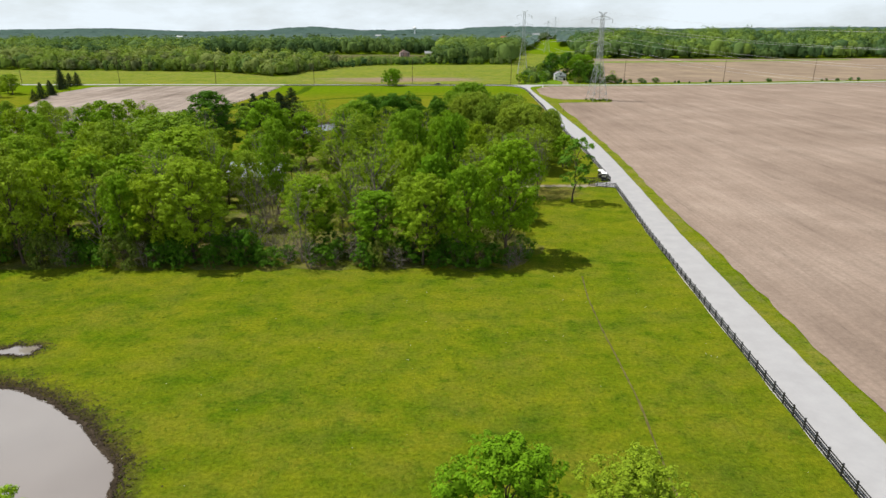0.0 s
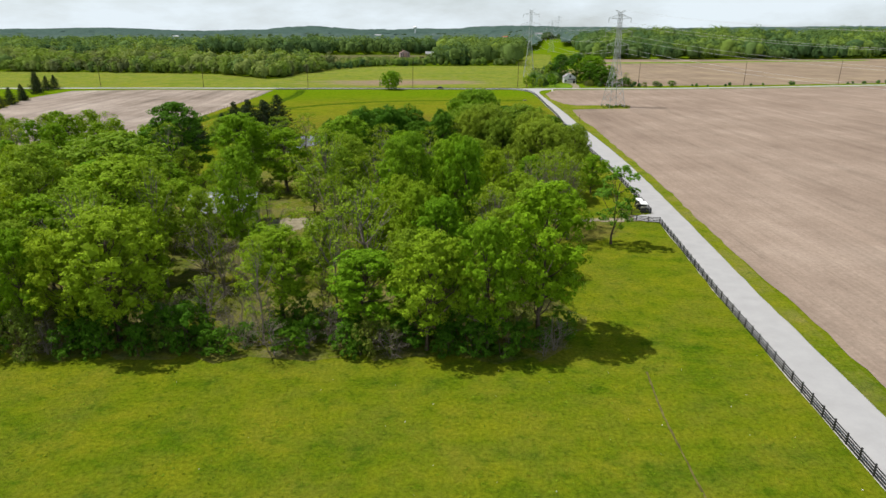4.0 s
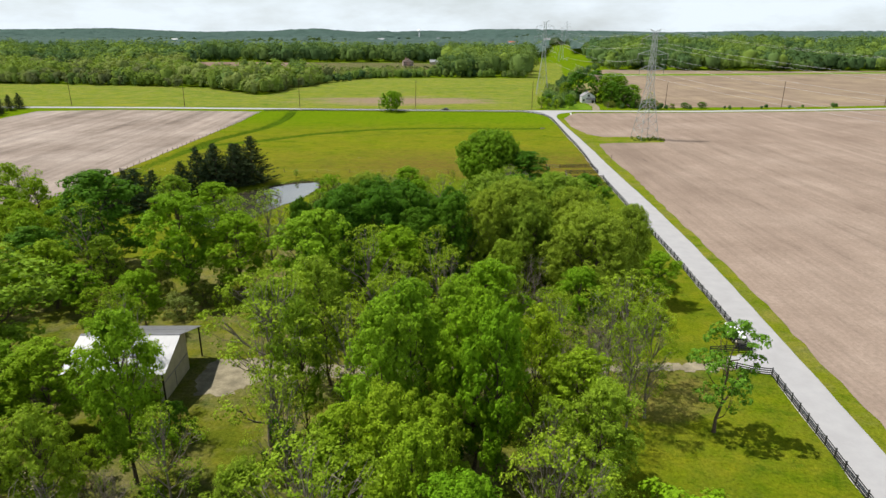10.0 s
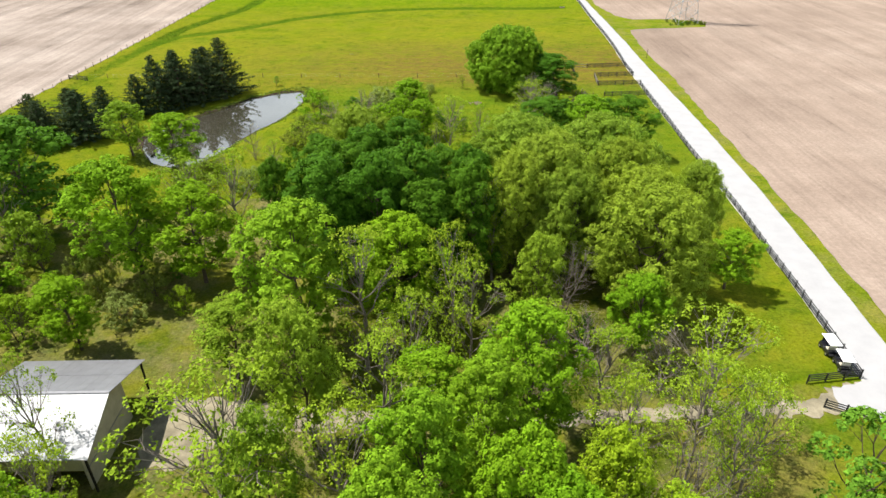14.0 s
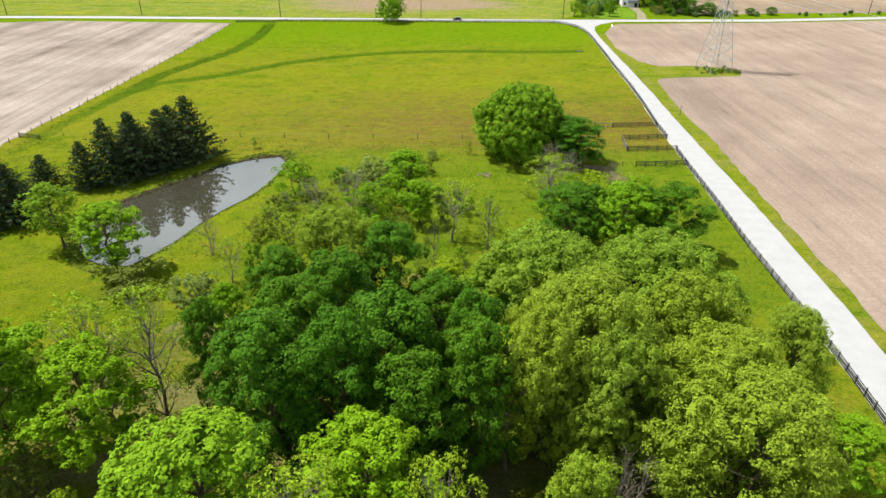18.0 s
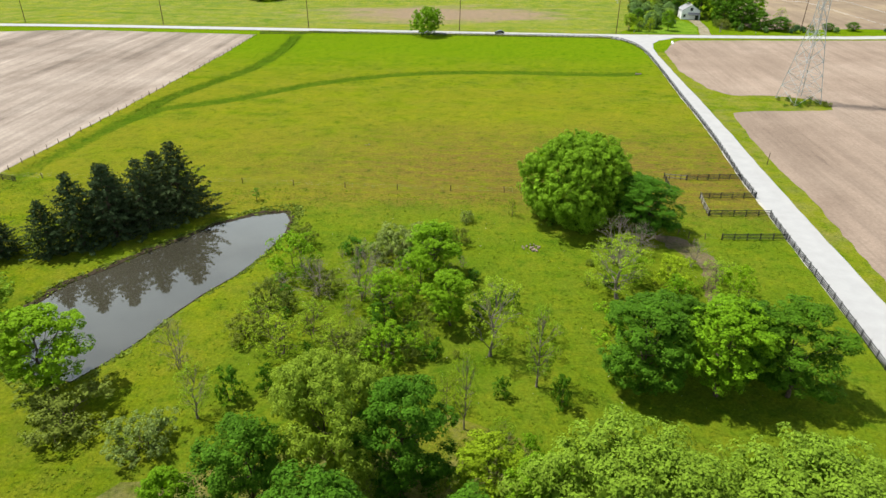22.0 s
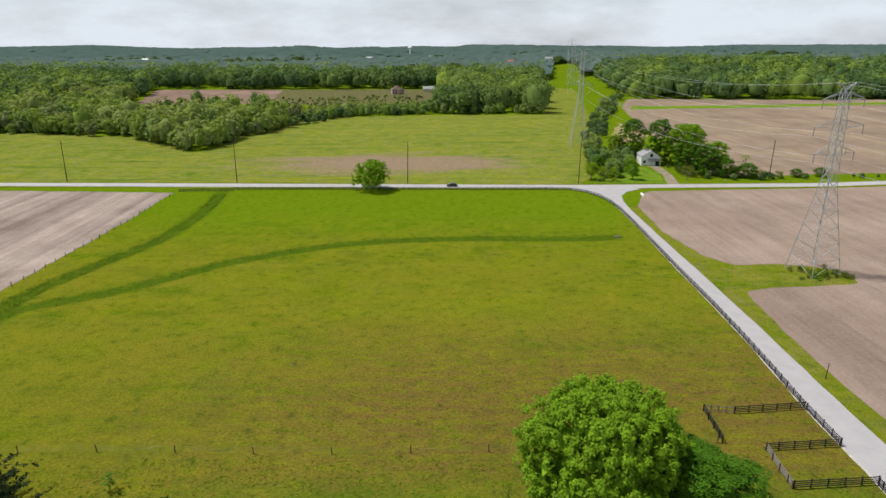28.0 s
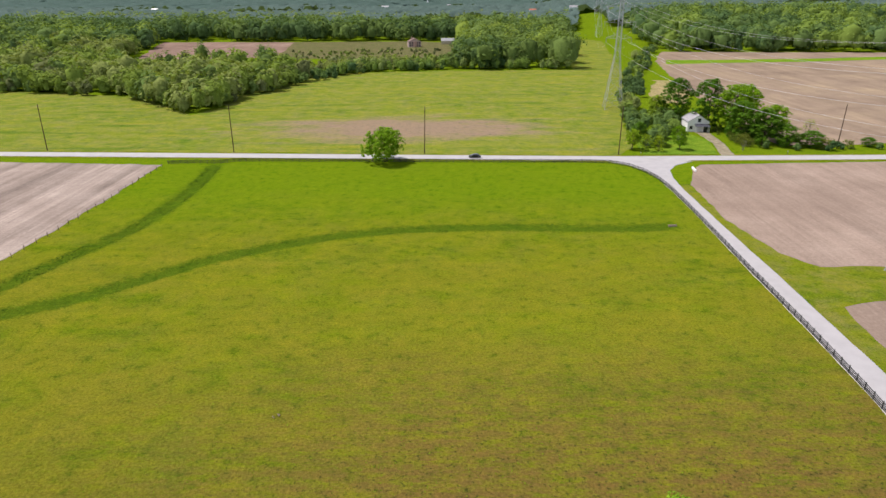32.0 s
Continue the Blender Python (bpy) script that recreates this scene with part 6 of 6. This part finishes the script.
# ---- buildings ----
def gable_house(name, label, category, at, w, d, eave, ridge, wall_mat, roof_mat, over=0.35, group=""):
    """Walls with gable ends along x, roof of two slabs; ridge along y."""
    ob = thing(name, label, category, at, group)
    t = 0.18
    hw, hd = w / 2, d / 2
    for s in (-1, 1):
        part("wall", boxed(s * hw - (t if s > 0 else 0), -hd, 0, s * hw + (t if s < 0 else 0), hd, eave), wall_mat, ob)
        y0 = s * hd
        bm = poly_bm([(-hw + t, y0, 0), (hw - t, y0, 0), (hw - t, y0, eave), (0, y0, ridge), (-hw + t, y0, eave), (-hw + t, y0 - s * t, 0), (hw - t, y0 - s * t, 0), (hw - t, y0 - s * t, eave), (0, y0 - s * t, ridge), (-hw + t, y0 - s * t, eave)],
                     [(0, 1, 2, 3, 4), (9, 8, 7, 6, 5), (0, 5, 6, 1), (1, 6, 7, 2), (2, 7, 8, 3), (3, 8, 9, 4), (4, 9, 5, 0)])
        part("gable_wall", bm, wall_mat, ob)
    slope = (ridge - eave) / hw
    for s in (-1, 1):
        xo = s * (hw + over)
        ze = eave - slope * over
        p = [(0, -hd - over, ridge + 0.04), (0, hd + over, ridge + 0.04), (xo, hd + over, ze + 0.04), (xo, -hd - over, ze + 0.04)]
        q = [(x, y, z + 0.12) for x, y, z in p]
        part("roof", poly_bm(p + q, [(0, 1, 2, 3), (7, 6, 5, 4), (0, 4, 5, 1), (1, 5, 6, 2), (2, 6, 7, 3), (3, 7, 4, 0)]), roof_mat, ob)
    return ob


def window(ob, x, y, z, w, h, face="y", frame_mat=None):
    """A framed pane on a wall that faces -y or +x."""
    fm = frame_mat or M_WHITE
    if face == "y":
        fr = part("window", poly_bm([(x - w / 2 - .08, y, z - .08), (x + w / 2 + .08, y, z - .08), (x + w / 2 + .08, y, z + h + .08), (x - w / 2 - .08, y, z + h + .08), (x - w / 2 - .08, y - .05, z - .08), (x + w / 2 + .08, y - .05, z - .08), (x + w / 2 + .08, y - .05, z + h + .08), (x - w / 2 - .08, y - .05, z + h + .08)],
                     [(0, 1, 2, 3), (4, 5, 6, 7), (0, 1, 5, 4), (1, 2, 6, 5), (2, 3, 7, 6), (3, 0, 4, 7)]), fm, ob)
        part("pane", boxed(x - w / 2, y - .07, z, x + w / 2, y - .045, z + h), M_GLASS, fr)
    else:
        fr = part("window", boxed(x, y - w / 2 - .08, z - .08, x + .05, y + w / 2 + .08, z + h + .08), fm, ob)
        part("pane", boxed(x + .045, y - w / 2, z, x + .07, y + w / 2, z + h), M_GLASS, fr)
    return fr


# white house across the road
house = gable_house("house", "small white gabled house with a dark porch roof", "house", Matrix.Translation((100.5, 536, 0)) @ pose(0, 0, 0, 0, 0, -6), 9.0, 11.0, 4.4, 7.2, M_WHITE, M_ROOFGREY)
window(house, 0.2, -5.5, 4.2, 1.4, 1.6)
window(house, -3.0, -5.5, 1.1, 1.2, 1.4)
part("porch_roof", poly_bm([(-1.6, -5.55, 3.3), (4.4, -5.55, 3.3), (4.4, -8.0, 2.6), (-1.6, -8.0, 2.6), (-1.6, -5.55, 3.45), (4.4, -5.55, 3.45), (4.4, -8.0, 2.75), (-1.6, -8.0, 2.75)], [(3, 2, 1, 0), (4, 5, 6, 7), (0, 1, 5, 4), (1, 2, 6, 5), (2, 3, 7, 6), (3, 0, 4, 7)]), M_ROOFDARK, house)
for px_ in (-1.4, 1.4, 4.2):
    part("porch_post", boxed(px_ - .08, -7.9, 0, px_ + .08, -7.74, 2.6), M_WHITE, house)
part("door", boxed(0.9, -5.6, 0, 1.9, -5.51, 2.1), M_WHITE, house)
part("garage_door", boxed(2.4, -5.6, 0, 4.1, -5.51, 2.1), M_GLASS, house)
for yy in (-2.5, 2.0):
    window(house, 4.5, yy, 1.2, 1.1, 1.4, "x")
part("chimney", boxed(-0.4, 1.0, 6.2, 0.4, 1.8, 8.0, bevel=0.03), M_BRICK, house)

# derelict house and shed far behind the brown field
old = gable_house("house", "derelict two-storey pinkish brick house with empty windows", "house", Matrix.Translation((-41, 992, 0)) @ pose(0, 0, 0, 0, 0, 10), 14, 10, 6.0, 9.2, plain("faded_pink_wall", (0.42, 0.33, 0.3), 0.9, 0, 0.25, 0.6), plain("brown_shingle", (0.22, 0.15, 0.13), 0.9, 0, 0.25, 1.0))
for wx in (-5.2, -2.6, 2.6, 5.2):
    for wz in (0.9, 3.6):
        window(old, wx, -5.0, wz, 1.2, 1.5, "y", M_OLDWOOD)
part("porch", boxed(-2.0, -7.6, 0, 2.0, -5.1, 5.8, bevel=0.05), M_BRICK, old)
part("chimney", boxed(-3.2, 0.5, 7.0, -2.2, 1.5, 10.6, bevel=0.04), M_BRICK, old)
shed = gable_house("shed", "long shed with a pale metal roof far off", "shed", Matrix.Translation((-3.5, 1030, 0)) @ pose(0, 0, 0, 0, 0, 90), 9, 15, 3.6, 6.4, M_BARNWALL, M_TIN_NEW)
part("door", boxed(-1.6, -7.6, 0, 1.6, -7.51, 3.0), M_DARKIN, shed)
red = gable_house("farm_building", "long brick building with a red roof by the wood", "building", Matrix.Translation((655, 1085, 0)) @ pose(0, 0, 0, 0, 0, 84), 16, 78, 5, 9.5, M_BRICK, M_REDROOF)
part("door", boxed(8.0, -3, 0, 8.1, 3, 3.4), M_DARKIN, red)
for x, y, s, lab, m in ((-150, 1980, 1.6, "white-roofed building among distant trees", M_TIN_NEW), (20, 2150, 2.2, "pale metal-roofed building among distant trees", M_TIN_NEW), (-700, 1900, 1.6, "white building on a wooded hillside", M_WHITE), (260, 1640, 1.5, "grey-walled building at the end of the power line", M_ROOFGREY), (190, 1730, 1.4, "red-roofed house among trees", M_REDROOF)):
    b = gable_house("building", lab, "building", Matrix.Translation((x, y, float(ground_z(x, y)) + 8)) @ pose(0, 0, 0, 0, 0, 75), 5 * s, 11 * s, 8, 10.5, M_WHITE, m)
    part("base", boxed(-2.4 * s, -5.4 * s, -10, 2.4 * s, 5.4 * s, -0.005), M_WHITE, b)
tower = thing("water_tower", "white water tower above distant woods", "water tower", Matrix.Translation((-52, 2500, 0)))
part("stem", rod(bmesh.new(), (0, 0, 0), (0, 0, 38), 2.6, 2.0, 16), M_WHITE, tower)
bm = bmesh.new()
bmesh.ops.create_uvsphere(bm, u_segments=20, v_segments=12, radius=7.5, matrix=Matrix.LocRotScale((0, 0, 41), None, (1, 1, 0.62)))
part("tank", bm, M_WHITE, tower)


# barn in the wood
def barn():
    ob = thing("barn", "open-sided metal barn with grey and white roof sheets", "barn", Matrix.Translation((-53.2, 161.5, 0)))
    L0, L1 = -4.6, 9.3
    ridge, far_e, near_e = (0.4, 7.6), (8.4, 5.0), (-6.2, 5.0)

    def slab(y0, z0, y1, z1, mat, n, name):
        per = (L1 - L0) / n
        for k in range(n):
            x0, x1 = L0 + k * per, L0 + (k + 1) * per - 0.015
            p = [(x0, y0, z0), (x1, y0, z0), (x1, y1, z1), (x0, y1, z1)]
            q = [(x, y, z + 0.05) for x, y, z in p]
            part(name, poly_bm(p + q, [(3, 2, 1, 0), (4, 5, 6, 7), (0, 1, 5, 4), (1, 2, 6, 5), (2, 3, 7, 6), (3, 0, 4, 7)]), mat, ob)
    midf = (4.6, 7.6 - (7.6 - 5.0) * (4.6 - 0.4) / 8.0)
    slab(ridge[0], ridge[1], midf[0], midf[1], M_TIN, 14, "roof_sheet")
    slab(midf[0] - 0.1, midf[1] + 0.06, far_e[0], far_e[1] + 0.06, M_TIN, 14, "roof_sheet")
    slab(near_e[0], near_e[1], ridge[0], ridge[1], M_TIN_NEW, 14, "roof_sheet")
    part("ridge_cap", boxed(L0, ridge[0] - 0.18, ridge[1] + 0.05, L1, ridge[0] + 0.18, ridge[1] + 0.1, bevel=0.02), M_TIN, ob)
    part("gable_wall", poly_bm([(8.2, -5.6, 0), (8.2, 4.4, 0), (8.2, 4.4, 5.9), (8.2, 0.4, 7.3), (8.2, -5.6, 5.1), (8.05, -5.6, 0), (8.05, 4.4, 0), (8.05, 4.4, 5.9), (8.05, 0.4, 7.3), (8.05, -5.6, 5.1)],
                              [(0, 1, 2, 3, 4), (9, 8, 7, 6, 5), (0, 5, 6, 1), (1, 6, 7, 2), (2, 7, 8, 3), (3, 8, 9, 4), (4, 9, 5, 0)]), M_BARNWALL, ob)
    part("gable_wall", boxed(-3.9, -5.6, 0, -3.75, 4.4, 5.0), M_BARNWALL, ob)
    part("wall", boxed(-3.7, 4.3, 0, 8.0, 4.42, 5.2), M_DARKIN, ob)
    part("wall", boxed(-3.7, -5.6, 2.8, 8.0, -5.48, 5.0), M_BARNWALL, ob)
    part("back_panel", boxed(-3.7, -2.0, 0, 8.0, -1.9, 4.6), M_DARKIN, ob)
    for x in (-4.2, 0, 4.3, 8.8):
        part("post", boxed(x - 0.09, 8.0, 0, x + 0.09, 8.18, 4.98), M_DARKIN, ob)
        part("post", boxed(x - 0.09, -5.95, 0, x + 0.09, -5.77, 5.0), M_DARKIN, ob)
    part("trim", beam(bmesh.new(), (8.23, -5.6, 2.7), (8.23, 4.4, 2.7), 0.08), M_TIN, ob)
    part("trim", beam(bmesh.new(), (8.23, -0.6, 0.0), (8.23, -0.6, 2.6), 0.08), M_TIN, ob)
    return ob


barn()


# ---- vehicles ----
def wheel(ob, x, y, r, w):
    tyre = part("wheel", rod(bmesh.new(), (x, y - w / 2, r), (x, y + w / 2, r), r, r, 16), M_RUBBER, ob)
    part("rim", rod(bmesh.new(), (x, y - w / 2 - 0.01, r), (x, y + w / 2 + 0.01, r), r * 0.55, r * 0.55, 12), M_RIM, tyre)


def golf_cart(at):
    ob = thing("golf_cart", "white-roofed golf cart parked at a farm gateway", "golf cart", at, "parked carts")
    part("body", poly_bm([(-1.2, -0.6, 0.35), (1.2, -0.6, 0.35), (1.2, 0.6, 0.35), (-1.2, 0.6, 0.35), (-1.2, -0.58, 0.85), (0.25, -0.58, 0.6), (1.1, -0.5, 0.85), (1.1, 0.5, 0.85), (0.25, 0.58, 0.6), (-1.2, 0.58, 0.85)],
                         [(3, 2, 1, 0), (0, 1, 6, 5, 4), (2, 3, 9, 8, 7), (1, 2, 7, 6), (3, 0, 4, 9), (4, 5, 8, 9), (5, 6, 7, 8)]), M_PAINT, ob)
    part("seat", boxed(-0.75, -0.52, 0.78, -0.2, 0.52, 0.95, bevel=0.04), M_SEAT, ob)
    part("seat_back", boxed(-0.85, -0.52, 0.95, -0.72, 0.52, 1.35, bevel=0.03), M_SEAT, ob)
    part("roof", boxed(-1.35, -0.72, 1.86, 1.05, 0.72, 1.97, bevel=0.04), M_CARTROOF, ob)
    for x, y in ((-1.0, -0.55), (-1.0, 0.55), (0.85, -0.5), (0.85, 0.5)):
        part("strut", rod(bmesh.new(), (x, y, 0.75), (x * 0.94, y * 1.05, 1.88), 0.02, 0.02, 6), M_BLACK, ob)
    part("windscreen", boxed(0.86, -0.5, 0.9, 0.875, 0.5, 1.8), M_GLASS, ob)
    part("bumper", boxed(-1.5, -0.5, 0.4, -1.2, 0.5, 0.55, bevel=0.02), M_BLACK, ob)
    for x in (-0.8, 0.85):
        for y in (-0.52, 0.52):
            wheel(ob, x, y, 0.25, 0.2)
    return ob


golf_cart(Matrix.Translation((40.75, 172.4, 0.03)) @ pose(0, 0, 0, 0, 0, 80) @ Matrix.Scale(1.05, 4))
golf_cart(Matrix.Translation((40.7, 175.5, 0.03)) @ pose(0, 0, 0, 0, 0, 86) @ Matrix.Scale(1.05, 4))


def car(at):
    ob = thing("car", "dark saloon car on the pale country road", "car", at)
    prof = [(-2.2, 0.35), (-2.25, 0.75), (-1.7, 0.95), (-1.1, 1.42), (0.35, 1.45), (1.1, 0.98), (2.1, 0.82), (2.25, 0.5), (2.2, 0.35)]
    n = len(prof)
    pts = [(x, -0.88 * (0.86 if z > 1.2 else 1), z) for x, z in prof] + [(x, 0.88 * (0.86 if z > 1.2 else 1), z) for x, z in prof]
    part("body", poly_bm(pts, [tuple(range(n)), tuple(range(2 * n - 1, n - 1, -1))] + [(i, (i + 1) % n, (i + 1) % n + n, i + n) for i in range(n)]), M_PAINT, ob)
    part("windscreen", poly_bm([(0.42, -0.68, 1.4), (0.42, 0.68, 1.4), (1.06, 0.74, 1.03), (1.06, -0.74, 1.03), (0.45, -0.68, 1.42), (0.45, 0.68, 1.42), (1.09, 0.74, 1.05), (1.09, -0.74, 1.05)], [(0, 1, 2, 3), (4, 5, 6, 7), (0, 1, 5, 4), (1, 2, 6, 5), (2, 3, 7, 6), (3, 0, 4, 7)]), M_GLASS, ob)
    for s in (-1, 1):
        part("side_window", boxed(-0.95, s * 0.84 - 0.01, 1.0, 0.4, s * 0.84 + 0.01, 1.36), M_GLASS, ob)
    for x in (-1.4, 1.4):
        for y in (-0.8, 0.8):
            wheel(ob, x, y, 0.33, 0.22)
    return ob


car(Matrix.Translation((0, 485.0, 0.2)) @ pose(0, 0, 0, 0, 0, 177))

# ---- small things ----
for x, y, s in ((1.4, 277.5, 1.0), (-37.3, 330.5, 0.45)):
    pile = thing("rubble_pile", "low heap of pale broken stone on grass", "rubble", Matrix.Translation((x, y, 0)))
    for k in range(26 if s == 1 else 8):
        a, d = rng.uniform(0, 6.28), rng.random() ** 0.6 * 1.7 * s
        bm = bmesh.new()
        bmesh.ops.create_icosphere(bm, subdivisions=1, radius=rng.uniform(0.12, 0.3) * s)
        for v in bm.verts:
            v.co *= rng.uniform(0.7, 1.2)
        bmesh.ops.transform(bm, matrix=Matrix.Translation((math.cos(a) * d, math.sin(a) * d, 0.08 + 0.3 * (1 - d / (1.8 * s)) * s)), verts=bm.verts)
        part("stone", bm, M_STONE, pile)
culvert = thing("culvert", "pale concrete culvert end in a grassy ditch", "culvert", Matrix.Translation((48.5, 411, -0.5)))
part("headwall", boxed(-1.1, -0.2, -0.3, 1.1, 0.2, 0.7, bevel=0.03), M_STONE, culvert)
part("apron", boxed(-2.2, -0.8, -0.25, -0.5, 0.8, 0.05, bevel=0.03), M_STONE, culvert)
kerb = thing("concrete_beam", "white concrete barrier lying on a field corner", "barrier", Matrix.Translation((74.7, 466.5, 0.08)) @ pose(0, 0, 0, 0, 0, 82))
part("beam", boxed(-2.4, -0.3, 0, 2.4, 0.3, 0.6, bevel=0.05), M_WHITE, kerb)
for x, y in ((62.5, 487.8), (118, 488.2)):
    mb = thing("mailbox", "small mailbox on a post beside the road", "mailbox", Matrix.Translation((x, y, 0.05)))
    part("post", boxed(-0.05, -0.05, -0.2, 0.05, 0.05, 1.05), M_OLDWOOD, mb)
    part("box", boxed(-0.1, -0.25, 1.05, 0.1, 0.25, 1.3, bevel=0.03), M_ROOFGREY, mb)


# ---- grass tufts, bank weeds and flowers ----
def tufts(name, poly, n, size, material, label, avoid=(), rise=0.8):
    p = np.array(poly)
    lo, hi = p.min(0), p.max(0)
    x, y = nrg.uniform(lo[0], hi[0], n), nrg.uniform(lo[1], hi[1], n)
    ok = inside(x, y, poly)
    for a in avoid:
        ok &= ~inside(x, y, a)
    patchy = np.sin(x * 0.31 + np.sin(y * 0.17) * 2) * np.sin(y * 0.27 + np.sin(x * 0.13) * 2) + nrg.normal(0, 0.5, n)
    ok &= patchy > -0.2
    x, y = x[ok], y[ok]
    m = len(x)
    z = ground_z(x, y)
    verts = []
    for k in range(3):
        a = nrg.uniform(0, 6.28, m)
        s = size * nrg.uniform(0.5, 1.4, m)
        dx, dy = np.cos(a) * s * 0.5, np.sin(a) * s * 0.5
        lx, ly = nrg.normal(0, 0.6, m) * s, nrg.normal(0, 0.6, m) * s
        verts.append(np.stack([np.stack([x - dx, y - dy, z - 0.02], -1), np.stack([x + dx, y + dy, z - 0.02], -1), np.stack([x + lx, y + ly, z + s * rise], -1)], 1))
    v = np.concatenate(verts).reshape(-1, 3)
    return tagged(new(name, mesh_np(name, v, np.arange(len(v)).reshape(-1, 3), material)), label, "grass", "", "stuff")


tufts("grass_tufts", [(-97.0, 36.7), (27.4, 35.5), (37.8, 159.0), (17.7, 149.3), (12.8, 105.5), (-115.4, 109.0)], 20000, 0.3, M_TUFT, "tussocks of taller green grass in the pasture", [POND_A, PUDDLE], 0.22)
tufts("grass_tufts", [(-62.7, 225.8), (-43.5, 199.3), (44.3, 203.6), (48.0, 300.4), (-112.9, 303.4), (-115.2, 262.1), (-84.9, 258.1), (-72.4, 290.4), (-45.9, 292.4), (-46.0, 270.2)], 22000, 0.36, M_TUFT, "tussocks of rough grass round the pond", [POND_B], 0.28)
tufts("grass_tufts", [(-114.8, 304.4), (49.0, 304.4), (56, 420), (20, 470), (-108, 470)], 14000, 0.26, M_TUFT, "scattered tussocks in open pasture", (), 0.22)
for c_, n_, lab_ in ((POND_B, 3600, "rank weeds and reeds on a pond bank"),):
    ctr = np.mean(c_, 0)
    ring = [tuple(ctr + (np.array(q) - ctr) * 1.12) for q in c_]
    tufts("bank_weeds", ring, n_ * 5, 0.5, M_REED, lab_, [[tuple(ctr + (np.array(q) - ctr) * 1.0) for q in c_]], 0.4)
for ditch_, n_, w_ in ((DITCH_1, 7000, 2.6), (DITCH_2, 4000, 2.6)):
    c = resample(ditch_, 60)
    tufts("sedge_tufts", [tuple(p) for p in offset(c, w_)] + [tuple(p) for p in offset(c, -w_)][::-1], n_ * 3, 0.34, M_SEDGE_TUFT, "dark sedge tufts in a drainage swale", (), 0.3)
n_ = 110
fx, fy = nrg.uniform(-40, 34, n_), nrg.uniform(48, 104, n_)
fx2, fy2 = nrg.uniform(-42, 30, 200), nrg.uniform(236, 296, 200)
fx, fy = np.r_[fx, fx2], np.r_[fy, fy2]
dry = ~(inside(fx, fy, POND_A) | inside(fx, fy, POND_B))
fx, fy = fx[dry], fy[dry]
a = nrg.uniform(0, 6.28, len(fx))
s = nrg.uniform(0.025, 0.055, len(fx))
c3 = np.stack([fx, fy, np.full(len(fx), 0.16)], -1)
e1 = np.stack([np.cos(a) * s, np.sin(a) * s, np.zeros(len(fx))], -1)
e2 = np.stack([-np.sin(a) * s, np.cos(a) * s, np.full(len(fx), 0.03)], -1)
fv = np.stack([c3 - e1, c3 - e2, c3 + e1, c3 + e2], 1).reshape(-1, 3)
tagged(new("flower_heads", mesh_np("flower_heads", fv, np.arange(len(fv)).reshape(-1, 4), M_FLOWER)), "scattered white flower heads in pasture grass", "flowers", "", "stuff")
